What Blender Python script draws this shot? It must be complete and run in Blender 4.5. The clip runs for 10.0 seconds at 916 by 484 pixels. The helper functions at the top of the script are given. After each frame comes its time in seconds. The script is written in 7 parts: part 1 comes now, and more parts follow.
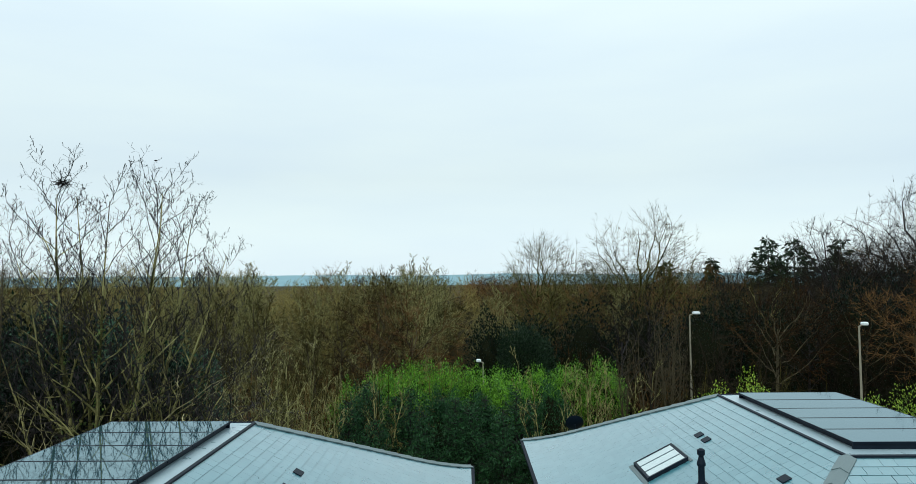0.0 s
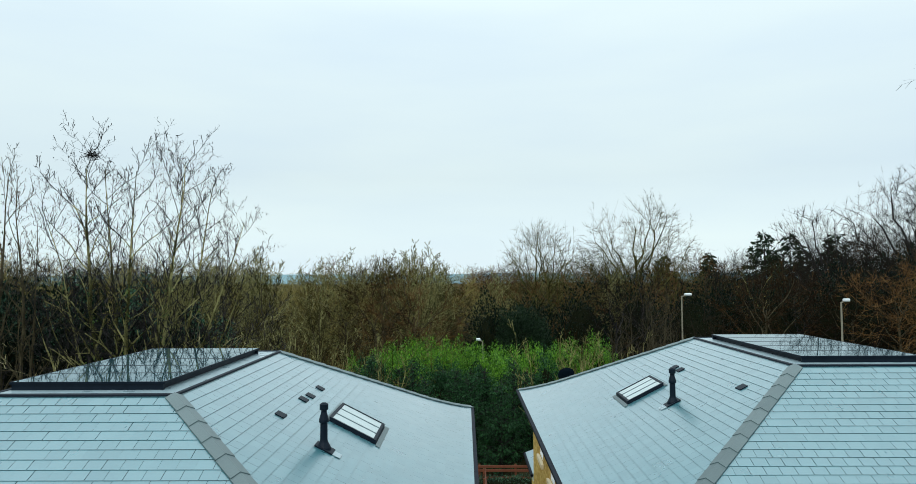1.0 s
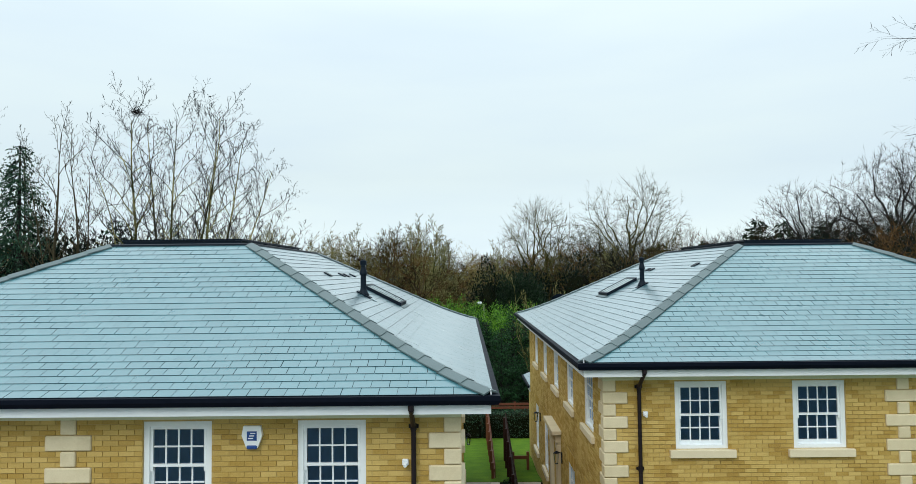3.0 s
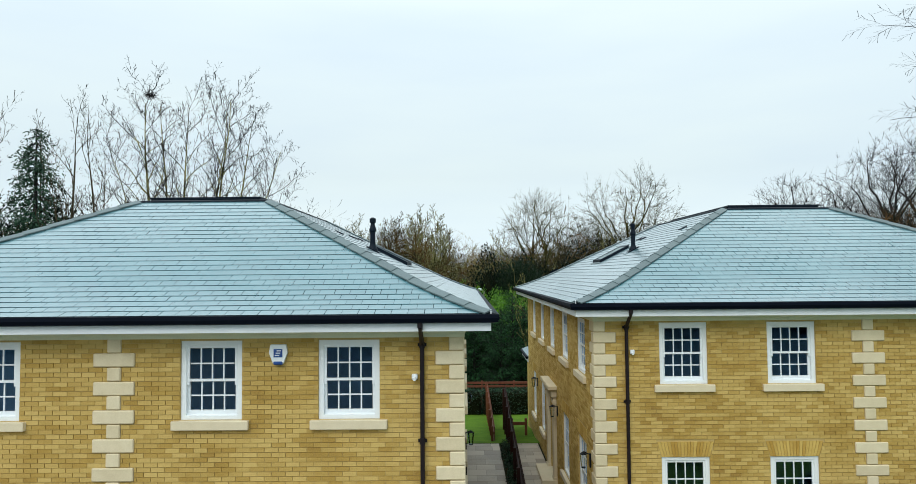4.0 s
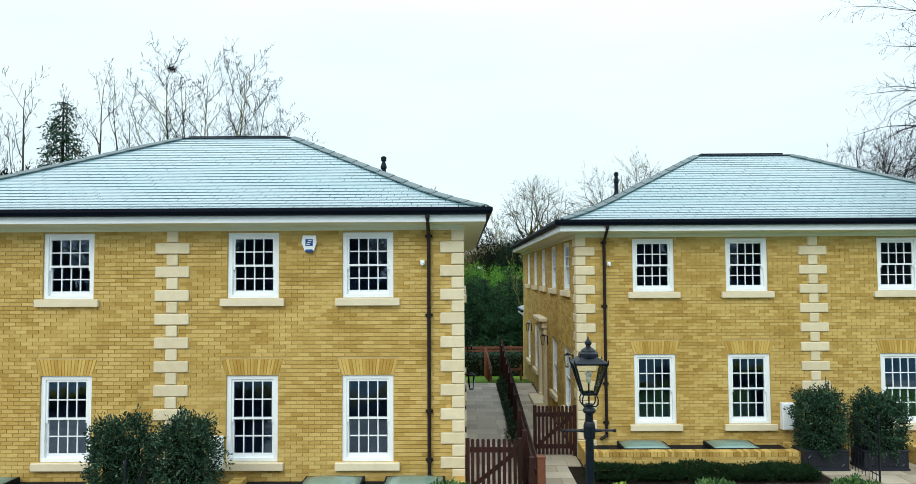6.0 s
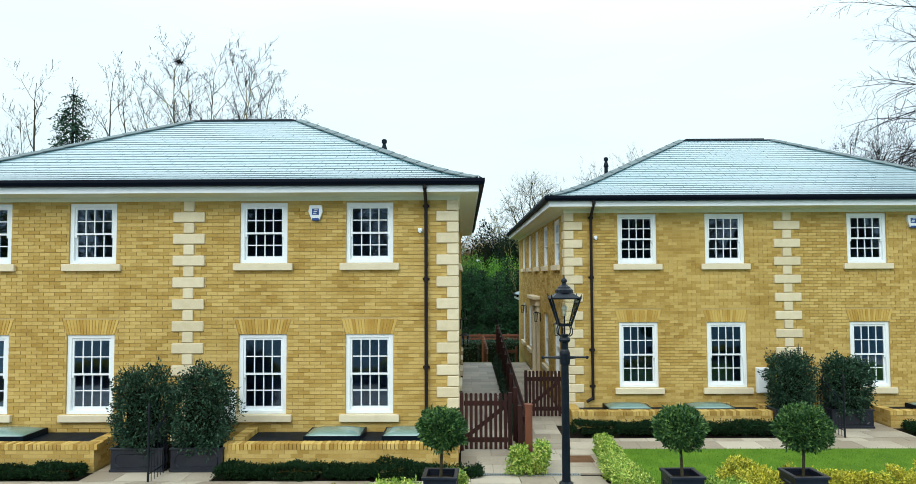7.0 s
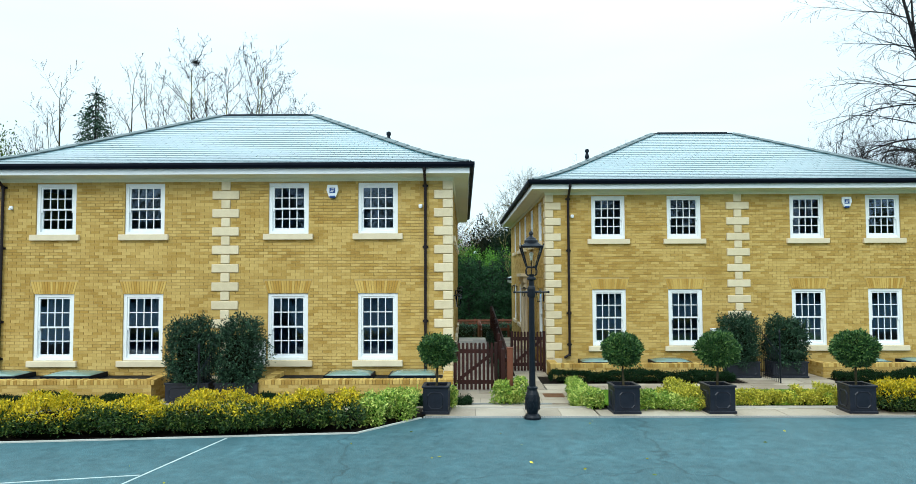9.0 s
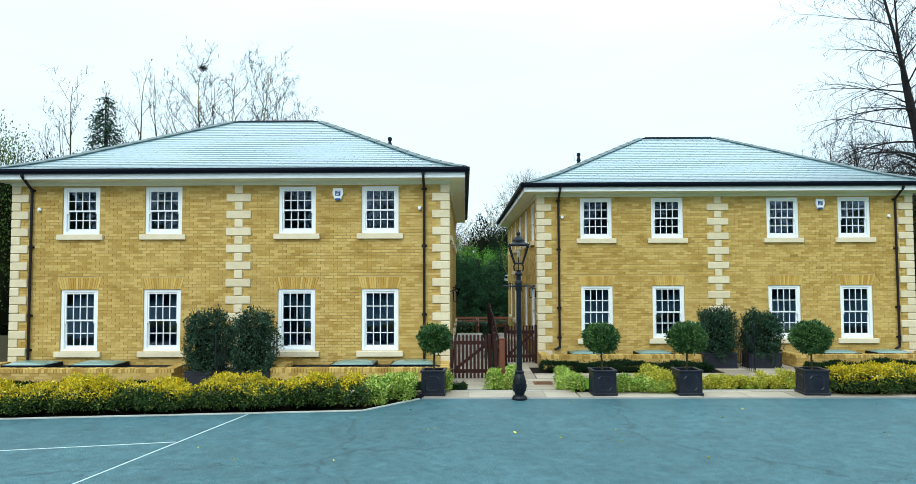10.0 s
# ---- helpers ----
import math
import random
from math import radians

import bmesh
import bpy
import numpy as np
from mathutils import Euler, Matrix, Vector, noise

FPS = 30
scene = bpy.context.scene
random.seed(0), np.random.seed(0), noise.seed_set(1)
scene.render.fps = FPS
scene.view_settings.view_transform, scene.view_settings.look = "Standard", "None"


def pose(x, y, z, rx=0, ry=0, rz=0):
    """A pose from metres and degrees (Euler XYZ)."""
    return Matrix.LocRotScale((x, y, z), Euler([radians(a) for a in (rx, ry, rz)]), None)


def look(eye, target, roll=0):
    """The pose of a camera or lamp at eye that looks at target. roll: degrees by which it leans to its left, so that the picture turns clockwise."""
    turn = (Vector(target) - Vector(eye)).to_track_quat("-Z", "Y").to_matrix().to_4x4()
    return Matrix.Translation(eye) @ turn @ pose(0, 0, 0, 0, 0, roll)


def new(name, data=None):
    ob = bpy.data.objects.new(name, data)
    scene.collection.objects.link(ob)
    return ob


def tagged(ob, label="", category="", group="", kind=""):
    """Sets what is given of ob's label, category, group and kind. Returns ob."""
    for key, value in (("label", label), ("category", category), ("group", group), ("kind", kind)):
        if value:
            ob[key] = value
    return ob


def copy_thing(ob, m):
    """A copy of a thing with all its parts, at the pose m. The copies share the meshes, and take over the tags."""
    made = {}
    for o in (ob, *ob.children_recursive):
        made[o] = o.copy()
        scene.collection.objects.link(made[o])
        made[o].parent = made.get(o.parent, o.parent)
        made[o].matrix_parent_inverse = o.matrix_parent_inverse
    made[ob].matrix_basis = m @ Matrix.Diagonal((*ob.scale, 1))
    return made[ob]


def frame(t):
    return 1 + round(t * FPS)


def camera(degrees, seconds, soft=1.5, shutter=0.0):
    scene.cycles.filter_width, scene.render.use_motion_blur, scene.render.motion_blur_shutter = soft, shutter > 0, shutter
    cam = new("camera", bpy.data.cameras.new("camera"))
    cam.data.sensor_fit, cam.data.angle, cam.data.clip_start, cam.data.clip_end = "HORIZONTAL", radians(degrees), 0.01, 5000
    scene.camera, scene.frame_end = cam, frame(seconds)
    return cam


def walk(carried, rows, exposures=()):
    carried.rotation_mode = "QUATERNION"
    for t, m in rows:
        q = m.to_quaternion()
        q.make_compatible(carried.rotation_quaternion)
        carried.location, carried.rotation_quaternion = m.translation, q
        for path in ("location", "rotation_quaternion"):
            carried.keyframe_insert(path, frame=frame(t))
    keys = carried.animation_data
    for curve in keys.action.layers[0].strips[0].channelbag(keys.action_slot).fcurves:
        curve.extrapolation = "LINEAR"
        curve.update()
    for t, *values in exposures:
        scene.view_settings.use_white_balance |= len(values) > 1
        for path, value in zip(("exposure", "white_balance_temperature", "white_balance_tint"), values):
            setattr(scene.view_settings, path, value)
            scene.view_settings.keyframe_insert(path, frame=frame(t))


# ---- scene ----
cam = camera(68.0, 10.0, 0.8)
PATH = [
    (0, (0.337, -4.637, 10.531), (0.317, -2.64, 10.629), -0.4),
    (0.5, (0.328, -5.54, 9.829), (0.307, -3.542, 9.927), -0.3),
    (1, (0.304, -6.49, 9.205), (0.284, -4.492, 9.302), -0.3),
    (1.5, (0.28, -7.377, 8.529), (0.26, -5.38, 8.625), -0.4),
    (2, (0.225, -8.24, 7.84), (0.206, -6.242, 7.936), -0.5),
    (2.5, (0.15, -9.033, 7.223), (0.131, -7.036, 7.318), -0.6),
    (4, (0.046, -10.836, 5.666), (0.027, -8.838, 5.759), -0.5),
    (4.5, (-0.002, -11.385, 5.134), (-0.022, -9.387, 5.228), -0.4),
    (5, (-0.023, -11.924, 4.657), (-0.042, -9.926, 4.75), -0.4),
    (5.5, (0.003, -12.435, 4.23), (-0.016, -10.437, 4.323), -0.3),
    (6, (0.046, -12.938, 3.823), (0.026, -10.941, 3.917), -0.3),
    (7.5, (0.206, -14.559, 2.853), (0.186, -12.561, 2.949), -0.2),
    (8, (0.239, -15.225, 2.628), (0.22, -13.227, 2.724), -0.2),
    (8.5, (0.278, -15.896, 2.472), (0.259, -13.899, 2.569), -0.2),
    (9, (0.312, -16.572, 2.373), (0.293, -14.574, 2.468), -0.2),
    (9.5, (0.362, -17.222, 2.32), (0.342, -15.224, 2.414), -0.2),
    (10, (0.427, -17.849, 2.3), (0.407, -15.851, 2.394), -0.2),
]
walk(cam, [(t, look(eye, target, roll)) for t, eye, target, roll in PATH], [(0, 0.04, 6420, 8), (1, 0.02, 6420, 8), (2.5, 0.05, 6450, 9), (4, 0.07, 6500, 10), (5, 0.21, 6500, 10), (6, 0.32, 6350, 8), (7.5, 0.37, 6250, 7), (10, 0.43, 6050, 5)])

# ---- light ----
world = bpy.data.worlds.new("overcast_sky")
scene.world = world
world.use_nodes = True
SUN_UP, SUN_TURN = 42.0, 205.0


def build_sky(nt):
    n, l = nt.nodes, nt.links
    n.clear()
    out, bg = n.new("ShaderNodeOutputWorld"), n.new("ShaderNodeBackground")
    sky = n.new("ShaderNodeTexSky")
    sky.sky_type, sky.sun_disc = "NISHITA", False
    sky.sun_elevation, sky.sun_rotation = radians(SUN_UP), radians(SUN_TURN)
    co, sep = n.new("ShaderNodeTexCoord"), n.new("ShaderNodeSeparateXYZ")
    l.new(co.outputs["Generated"], sep.inputs[0])
    # cloud layer: brighter towards the zenith, as under a closed overcast
    ramp = n.new("ShaderNodeValToRGB")
    e = ramp.color_ramp.elements
    e[0].position, e[0].color = 0.0, (0.51, 0.51, 0.51, 1)
    e[1].position, e[1].color = 1.0, (0.98, 0.98, 0.98, 1)
    for at, v in ((0.05, 0.50), (0.14, 0.46), (0.36, 0.53), (0.72, 0.94)):
        e.new(at).color = (v, v, v, 1)
    l.new(sep.outputs["Z"], ramp.inputs[0])
    twice = n.new("ShaderNodeMath")
    twice.operation, twice.inputs[1].default_value = "MULTIPLY", 2.0
    l.new(ramp.outputs[0], twice.inputs[0])
    mp, noi = n.new("ShaderNodeMapping"), n.new("ShaderNodeTexNoise")
    mp.inputs["Scale"].default_value = (1.0, 1.0, 5.0)
    noi.inputs["Scale"].default_value, noi.inputs["Detail"].default_value = 2.2, 4.0
    noi.inputs["Roughness"].default_value = 0.45
    l.new(co.outputs["Generated"], mp.inputs[0])
    l.new(mp.outputs[0], noi.inputs["Vector"])
    tone = n.new("ShaderNodeValToRGB")
    tone.color_ramp.elements[0].position, tone.color_ramp.elements[1].position = 0.3, 0.7
    tone.color_ramp.elements[0].color = (0.76, 0.90, 0.98, 1)
    tone.color_ramp.elements[1].color = (0.85, 0.98, 0.99, 1)
    l.new(noi.outputs["Fac"], tone.inputs[0])
    mul = n.new("ShaderNodeVectorMath")
    mul.operation = "SCALE"
    l.new(tone.outputs[0], mul.inputs[0])
    l.new(twice.outputs[0], mul.inputs["Scale"])
    blue = n.new("ShaderNodeVectorMath")
    blue.operation = "SCALE"
    blue.inputs["Scale"].default_value = 0.10
    l.new(sky.outputs[0], blue.inputs[0])
    mix = n.new("ShaderNodeMix")
    mix.data_type = "RGBA"
    mix.inputs["Factor"].default_value = 0.90
    l.new(blue.outputs[0], mix.inputs["A"])
    l.new(mul.outputs[0], mix.inputs["B"])
    l.new(mix.outputs["Result"], bg.inputs["Color"])
    bg.inputs["Strength"].default_value = 1.0
    l.new(bg.outputs[0], out.inputs[0])


build_sky(world.node_tree)
sun_data = bpy.data.lights.new("sun", "SUN")
sun_data.energy, sun_data.angle, sun_data.color = 1.1, radians(35), (1.0, 0.97, 0.92)
sun = new("sun", sun_data)
sun.matrix_basis = pose(0, -30, 40, 90 - SUN_UP, 0, 180 - SUN_TURN) @ pose(0, 0, 0)


# ---- materials ----
def surface(name, a, b, size=6.0, rough=0.75, bump=0.15, fine=60.0, piece="", spread=0.0, metal=0.0, gloss=0.5, third=None, stretch=(1, 1, 1), ior=1.5):
    """Colours a and b mixed by a large and a small grain at world size; piece: 'object' or 'island' varies the tone piece by piece."""
    m = bpy.data.materials.new(name)
    m.use_nodes = True
    nt = m.node_tree
    n, l = nt.nodes, nt.links
    p = n["Principled BSDF"]
    p.inputs["Metallic"].default_value = metal
    p.inputs["IOR"].default_value = ior
    p.inputs["Specular IOR Level"].default_value = gloss
    geo, mp = n.new("ShaderNodeNewGeometry"), n.new("ShaderNodeMapping")
    mp.inputs["Scale"].default_value = stretch
    l.new(geo.outputs["Position"], mp.inputs[0])
    big, small = n.new("ShaderNodeTexNoise"), n.new("ShaderNodeTexNoise")
    big.inputs["Scale"].default_value, big.inputs["Detail"].default_value = size, 5
    small.inputs["Scale"].default_value, small.inputs["Detail"].default_value = fine, 3
    l.new(mp.outputs[0], big.inputs["Vector"])
    l.new(mp.outputs[0], small.inputs["Vector"])
    avg = n.new("ShaderNodeMix")
    avg.inputs["Factor"].default_value = 0.4
    l.new(big.outputs["Fac"], avg.inputs["A"])
    l.new(small.outputs["Fac"], avg.inputs["B"])
    fac = avg.outputs["Result"]
    if piece:
        if piece == "object":
            src = n.new("ShaderNodeObjectInfo").outputs["Random"]
        else:
            src = geo.outputs["Random Per Island"]
        add = n.new("ShaderNodeMath")
        add.operation = "MULTIPLY_ADD"
        add.inputs[1].default_value = spread
        l.new(src, add.inputs[0])
        sub = n.new("ShaderNodeMath")
        sub.operation = "SUBTRACT"
        sub.inputs[1].default_value = spread / 2
        l.new(fac, add.inputs[2])
        l.new(add.outputs[0], sub.inputs[0])
        fac = sub.outputs[0]
    cr = n.new("ShaderNodeValToRGB")
    e = cr.color_ramp.elements
    e[0].position, e[1].position = 0.3, 0.7
    e[0].color, e[1].color = (*a, 1), (*b, 1)
    if third:
        x = e.new(0.08)
        x.color = (*third, 1)
    l.new(fac, cr.inputs[0])
    col = cr.outputs[0]
    l.new(col, p.inputs["Base Color"])
    rr = n.new("ShaderNodeMapRange")
    rr.inputs["To Min"].default_value, rr.inputs["To Max"].default_value = max(0.03, rough - 0.1), min(1, rough + 0.1)
    l.new(big.outputs["Fac"], rr.inputs["Value"])
    l.new(rr.outputs[0], p.inputs["Roughness"])
    if bump:
        bp = n.new("ShaderNodeBump")
        bp.inputs["Strength"].default_value, bp.inputs["Distance"].default_value = bump, 0.01
        l.new(small.outputs["Fac"], bp.inputs["Height"])
        l.new(bp.outputs[0], p.inputs["Normal"])
    return m


def leafy(name, a, b, c=None, gloss=0.26):
    """Leaf colours that vary leaf by leaf, with a little light let through."""
    m = bpy.data.materials.new(name)
    m.use_nodes = True
    n, l = m.node_tree.nodes, m.node_tree.links
    p = n["Principled BSDF"]
    geo, cr = n.new("ShaderNodeNewGeometry"), n.new("ShaderNodeValToRGB")
    noi = n.new("ShaderNodeTexNoise")
    noi.inputs["Scale"].default_value = 3.0
    l.new(geo.outputs["Position"], noi.inputs["Vector"])
    mx = n.new("ShaderNodeMix")
    mx.inputs["Factor"].default_value = 0.35
    l.new(geo.outputs["Random Per Island"], mx.inputs["A"])
    l.new(noi.outputs["Fac"], mx.inputs["B"])
    e = cr.color_ramp.elements
    e[0].position, e[1].position = 0.15, 0.85
    e[0].color, e[1].color = (*a, 1), (*b, 1)
    if c:
        e.new(0.55).color = (*c, 1)
    l.new(mx.outputs["Result"], cr.inputs[0])
    l.new(cr.outputs[0], p.inputs["Base Color"])
    p.inputs["Roughness"].default_value = 0.45
    p.inputs["Specular IOR Level"].default_value = gloss
    return m


BUFF_A, BUFF_B, BUFF_C = (0.415, 0.262, 0.061), (0.60, 0.425, 0.143), (0.24, 0.13, 0.036)
M_BRICK = surface("buff_brick", BUFF_A, BUFF_B, 1.1, 0.85, 0.5, 45, "island", 0.40, third=BUFF_C, gloss=0.2)
M_BRICK_ONE = surface("buff_brick_single", BUFF_A, BUFF_B, 1.1, 0.85, 0.5, 45, "object", 0.40, third=BUFF_C, gloss=0.2)
M_ARCH = surface("rubbed_brick", (0.43, 0.255, 0.052), (0.60, 0.41, 0.115), 3, 0.85, 0.4, 45, "object", 0.55, gloss=0.2)
M_COPING = surface("coping_brick", (0.38, 0.225, 0.050), (0.62, 0.43, 0.13), 3, 0.85, 0.5, 45, "island", 0.6, gloss=0.2)
M_MORTAR = surface("mortar", (0.44, 0.31, 0.115), (0.55, 0.405, 0.175), 2, 0.95, 0.4, 80, gloss=0.1)
M_SILL = surface("sill_stone", (0.66, 0.56, 0.38), (0.75, 0.65, 0.46), 4, 0.8, 0.2, 50)
M_SOFFIT = surface("soffit_paint", (0.66, 0.67, 0.48), (0.74, 0.74, 0.56), 3, 0.6, 0.05, 30)
M_WHITE = surface("white_paint", (0.80, 0.84, 0.86), (0.86, 0.89, 0.90), 3, 0.35, 0.03, 30)
M_BLACK = surface("black_plastic", (0.001, 0.003, 0.008), (0.003, 0.005, 0.012), 6, 0.55, 0.05, 40, gloss=0.08)
M_IRON = surface("black_iron", (0.002, 0.004, 0.008), (0.008, 0.012, 0.018), 14, 0.38, 0.2, 60, gloss=0.24)
M_PIPE = surface("brown_black_pipe", (0.007, 0.005, 0.007), (0.016, 0.010, 0.012), 6, 0.5, 0.05, 40, gloss=0.25)
SLATE_A, SLATE_B = (0.030, 0.138, 0.166), (0.056, 0.176, 0.206)
M_SLATE = surface("slate", SLATE_A, SLATE_B, 2.0, 0.31, 0.08, 30, "island", 0.3, gloss=0.5, ior=2.35)
M_SLATE_ONE = surface("slate_single", SLATE_A, SLATE_B, 2.0, 0.31, 0.08, 30, "object", 0.3, gloss=0.5, ior=2.35)
for m_ in (M_SLATE, M_SLATE_ONE):
    m_.node_tree.nodes["Principled BSDF"].inputs["Specular Tint"].default_value = (1.0, 0.97, 0.975, 1)


def glancing_coat(m):
    """A coat weighted by facing, its range fitted to the camera's view."""
    n, l = m.node_tree.nodes, m.node_tree.links
    p = n["Principled BSDF"]
    lw, ramp = n.new("ShaderNodeLayerWeight"), n.new("ShaderNodeMapRange")
    lw.inputs["Blend"].default_value = 0.5
    ramp.inputs["From Min"].default_value, ramp.inputs["From Max"].default_value = 0.62, 0.82
    l.new(lw.outputs["Facing"], ramp.inputs["Value"])
    l.new(ramp.outputs[0], p.inputs["Coat Weight"])
    p.inputs["Coat Roughness"].default_value = 0.25
    p.inputs["Coat IOR"].default_value = 3.2


glancing_coat(M_SLATE)
glancing_coat(M_SLATE_ONE)
# deck toned as shaded slate; slate edges darkened to draw the course shadows
M_DECK = surface("shaded_slate_deck", (0.010, 0.026, 0.032), (0.020, 0.042, 0.050), 3, 0.8, 0.2, 30, gloss=0.1)
M_SLATE_EDGE_SHADE = surface("slate_edge_shade", (0.016, 0.038, 0.045), (0.034, 0.066, 0.076), 3, 0.8, 0.2, 30, gloss=0.1)
M_HIP = surface("hip_tile", (0.036, 0.068, 0.072), (0.068, 0.108, 0.112), 3, 0.5, 0.25, 40, "object", 0.3, ior=1.8)
M_LEAD = surface("lead_sheet", (0.07, 0.10, 0.115), (0.12, 0.155, 0.17), 3, 0.45, 0.1, 20, metal=0.3)
M_CROWN = surface("crown_lead", (0.20, 0.28, 0.31), (0.28, 0.36, 0.39), 3, 0.3, 0.05, 20, ior=2.0)
M_PANEL = surface("solar_glass", (0.012, 0.035, 0.045), (0.018, 0.048, 0.060), 2, -0.07, 0.0, 20, ior=4.2)
M_PANEL.node_tree.nodes["Principled BSDF"].inputs["Specular Tint"].default_value = (0.74, 0.93, 0.98, 1)
M_FRAME = surface("dark_frame", (0.002, 0.006, 0.012), (0.005, 0.011, 0.019), 5, 0.5, 0.0, 30, gloss=0.12)


def tarmac():
    """Worn asphalt: grit, worn patches, damp streaks and a few fine cracks."""
    m = surface("tarmac", (0.024, 0.074, 0.090), (0.074, 0.157, 0.176), 7.0, 0.55, 1.0, 55, gloss=0.25)
    nt = m.node_tree
    n, l = nt.nodes, nt.links
    p = n["Principled BSDF"]
    base = p.inputs["Base Color"].links[0].from_socket
    geo = n.new("ShaderNodeNewGeometry")

    def noisy(scale, detail, lo, hi, a, b, stretch=(1, 1, 1)):
        mp, t, r = n.new("ShaderNodeMapping"), n.new("ShaderNodeTexNoise"), n.new("ShaderNodeMapRange")
        mp.inputs["Scale"].default_value = stretch
        t.inputs["Scale"].default_value, t.inputs["Detail"].default_value = scale, detail
        r.inputs["From Min"].default_value, r.inputs["From Max"].default_value = lo, hi
        r.inputs["To Min"].default_value, r.inputs["To Max"].default_value = a, b
        l.new(geo.outputs["Position"], mp.inputs[0])
        l.new(mp.outputs[0], t.inputs["Vector"])
        l.new(t.outputs["Fac"], r.inputs["Value"])
        return r.outputs[0], t

    wear, _ = noisy(0.30, 6, 0.35, 0.65, 0.90, 1.10, (1, 0.6, 1))
    grit, _ = noisy(160, 2, 0.3, 0.7, 0.45, 1.6)
    blot, warp = noisy(2.4, 6, 0.3, 0.7, 0.85, 1.15)
    cell = n.new("ShaderNodeTexVoronoi")
    cell.feature = "DISTANCE_TO_EDGE"
    cell.inputs["Scale"].default_value = 0.16
    bend = n.new("ShaderNodeVectorMath")
    bend.operation = "MULTIPLY_ADD"
    bend.inputs[1].default_value = (0.9, 0.9, 0)
    l.new(warp.outputs["Color"], bend.inputs[0])
    l.new(geo.outputs["Position"], bend.inputs[2])
    l.new(bend.outputs[0], cell.inputs["Vector"])
    crack = n.new("ShaderNodeMapRange")
    crack.inputs["From Max"].default_value = 0.006
    crack.inputs["To Min"].default_value = 0.62
    l.new(cell.outputs["Distance"], crack.inputs["Value"])
    k = wear
    for other in (grit, blot, crack.outputs[0]):
        mul = n.new("ShaderNodeMath")
        mul.operation = "MULTIPLY"
        l.new(k, mul.inputs[0])
        l.new(other, mul.inputs[1])
        k = mul.outputs[0]
    sc = n.new("ShaderNodeVectorMath")
    sc.operation = "SCALE"
    l.new(base, sc.inputs[0])
    l.new(k, sc.inputs["Scale"])
    l.new(sc.outputs[0], p.inputs["Base Color"])
    return m


M_TARMAC = tarmac()
M_LINE = surface("road_line", (0.34, 0.42, 0.42), (0.52, 0.60, 0.58), 8, 0.7, 0.2, 60)
M_KERB = surface("kerb_stone", (0.42, 0.42, 0.38), (0.55, 0.55, 0.50), 8, 0.8, 0.3, 60)
M_FLAG = surface("sandstone_flag", (0.30, 0.24, 0.175), (0.50, 0.425, 0.325), 1.2, 0.5, 0.25, 25, "object", 0.5)
M_JOINT = surface("paving_bed", (0.28, 0.25, 0.20), (0.36, 0.32, 0.27), 5, 0.9, 0.3, 60)
M_RUST = surface("rusty_iron", (0.09, 0.040, 0.016), (0.20, 0.095, 0.040), 8, 0.7, 0.4, 50, gloss=0.3)
M_SOIL = surface("soil", (0.010, 0.008, 0.007), (0.026, 0.020, 0.015), 9, 0.95, 0.8, 40, gloss=0.05)
M_LAWN = surface("lawn_turf", (0.045, 0.11, 0.008), (0.12, 0.21, 0.018), 2, 0.9, 0.8, 60, gloss=0.1)
M_FIELD = surface("woodland_floor", (0.020, 0.017, 0.008), (0.05, 0.042, 0.02), 0.12, 0.95, 0.6, 3, gloss=0.05)
M_WOOD = surface("stained_fence", (0.020, 0.006, 0.005), (0.042, 0.012, 0.009), 6, 0.6, 0.3, 40, "object", 0.3, stretch=(1, 1, 0.2), gloss=0.25)
M_POST = surface("cedar_post", (0.11, 0.030, 0.012), (0.17, 0.050, 0.020), 8, 0.6, 0.3, 40, stretch=(1, 1, 0.2))
M_LEADPOT = surface("lead_planter", (0.004, 0.006, 0.013), (0.012, 0.015, 0.026), 6, 0.42, 0.2, 40, gloss=0.4)
M_BARK = surface("bark", (0.030, 0.026, 0.015), (0.085, 0.072, 0.042), 3, 0.9, 0.6, 25, gloss=0.08)
M_BARK_MOSS = surface("mossy_bark", (0.030, 0.031, 0.010), (0.27, 0.255, 0.105), 1.2, 0.9, 0.5, 25, "island", 0.5, gloss=0.08)
M_PALE = surface("pale_bark", (0.10, 0.095, 0.042), (0.34, 0.31, 0.17), 1.0, 0.9, 0.5, 25, "island", 0.5, gloss=0.08)
M_BARK_DARK = surface("dark_bark", (0.012, 0.012, 0.013), (0.035, 0.031, 0.030), 3, 0.9, 0.6, 25, gloss=0.08)
M_TWIG = surface("brown_twigs", (0.026, 0.023, 0.007), (0.215, 0.178, 0.060), 0.22, 0.9, 0.0, 5, "object", 0.85, gloss=0.05)
M_OLIVE = surface("olive_twigs", (0.026, 0.026, 0.008), (0.105, 0.098, 0.032), 0.3, 0.9, 0.0, 5, "island", 0.5, gloss=0.05)
M_TWIG_RED = surface("russet_twigs", (0.016, 0.009, 0.004), (0.14, 0.078, 0.030), 0.22, 0.9, 0.0, 5, "object", 0.8, gloss=0.05)
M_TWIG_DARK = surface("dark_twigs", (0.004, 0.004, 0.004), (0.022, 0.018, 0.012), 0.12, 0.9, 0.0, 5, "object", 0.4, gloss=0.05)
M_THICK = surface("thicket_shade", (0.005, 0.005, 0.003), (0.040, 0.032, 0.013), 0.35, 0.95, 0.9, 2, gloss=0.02)
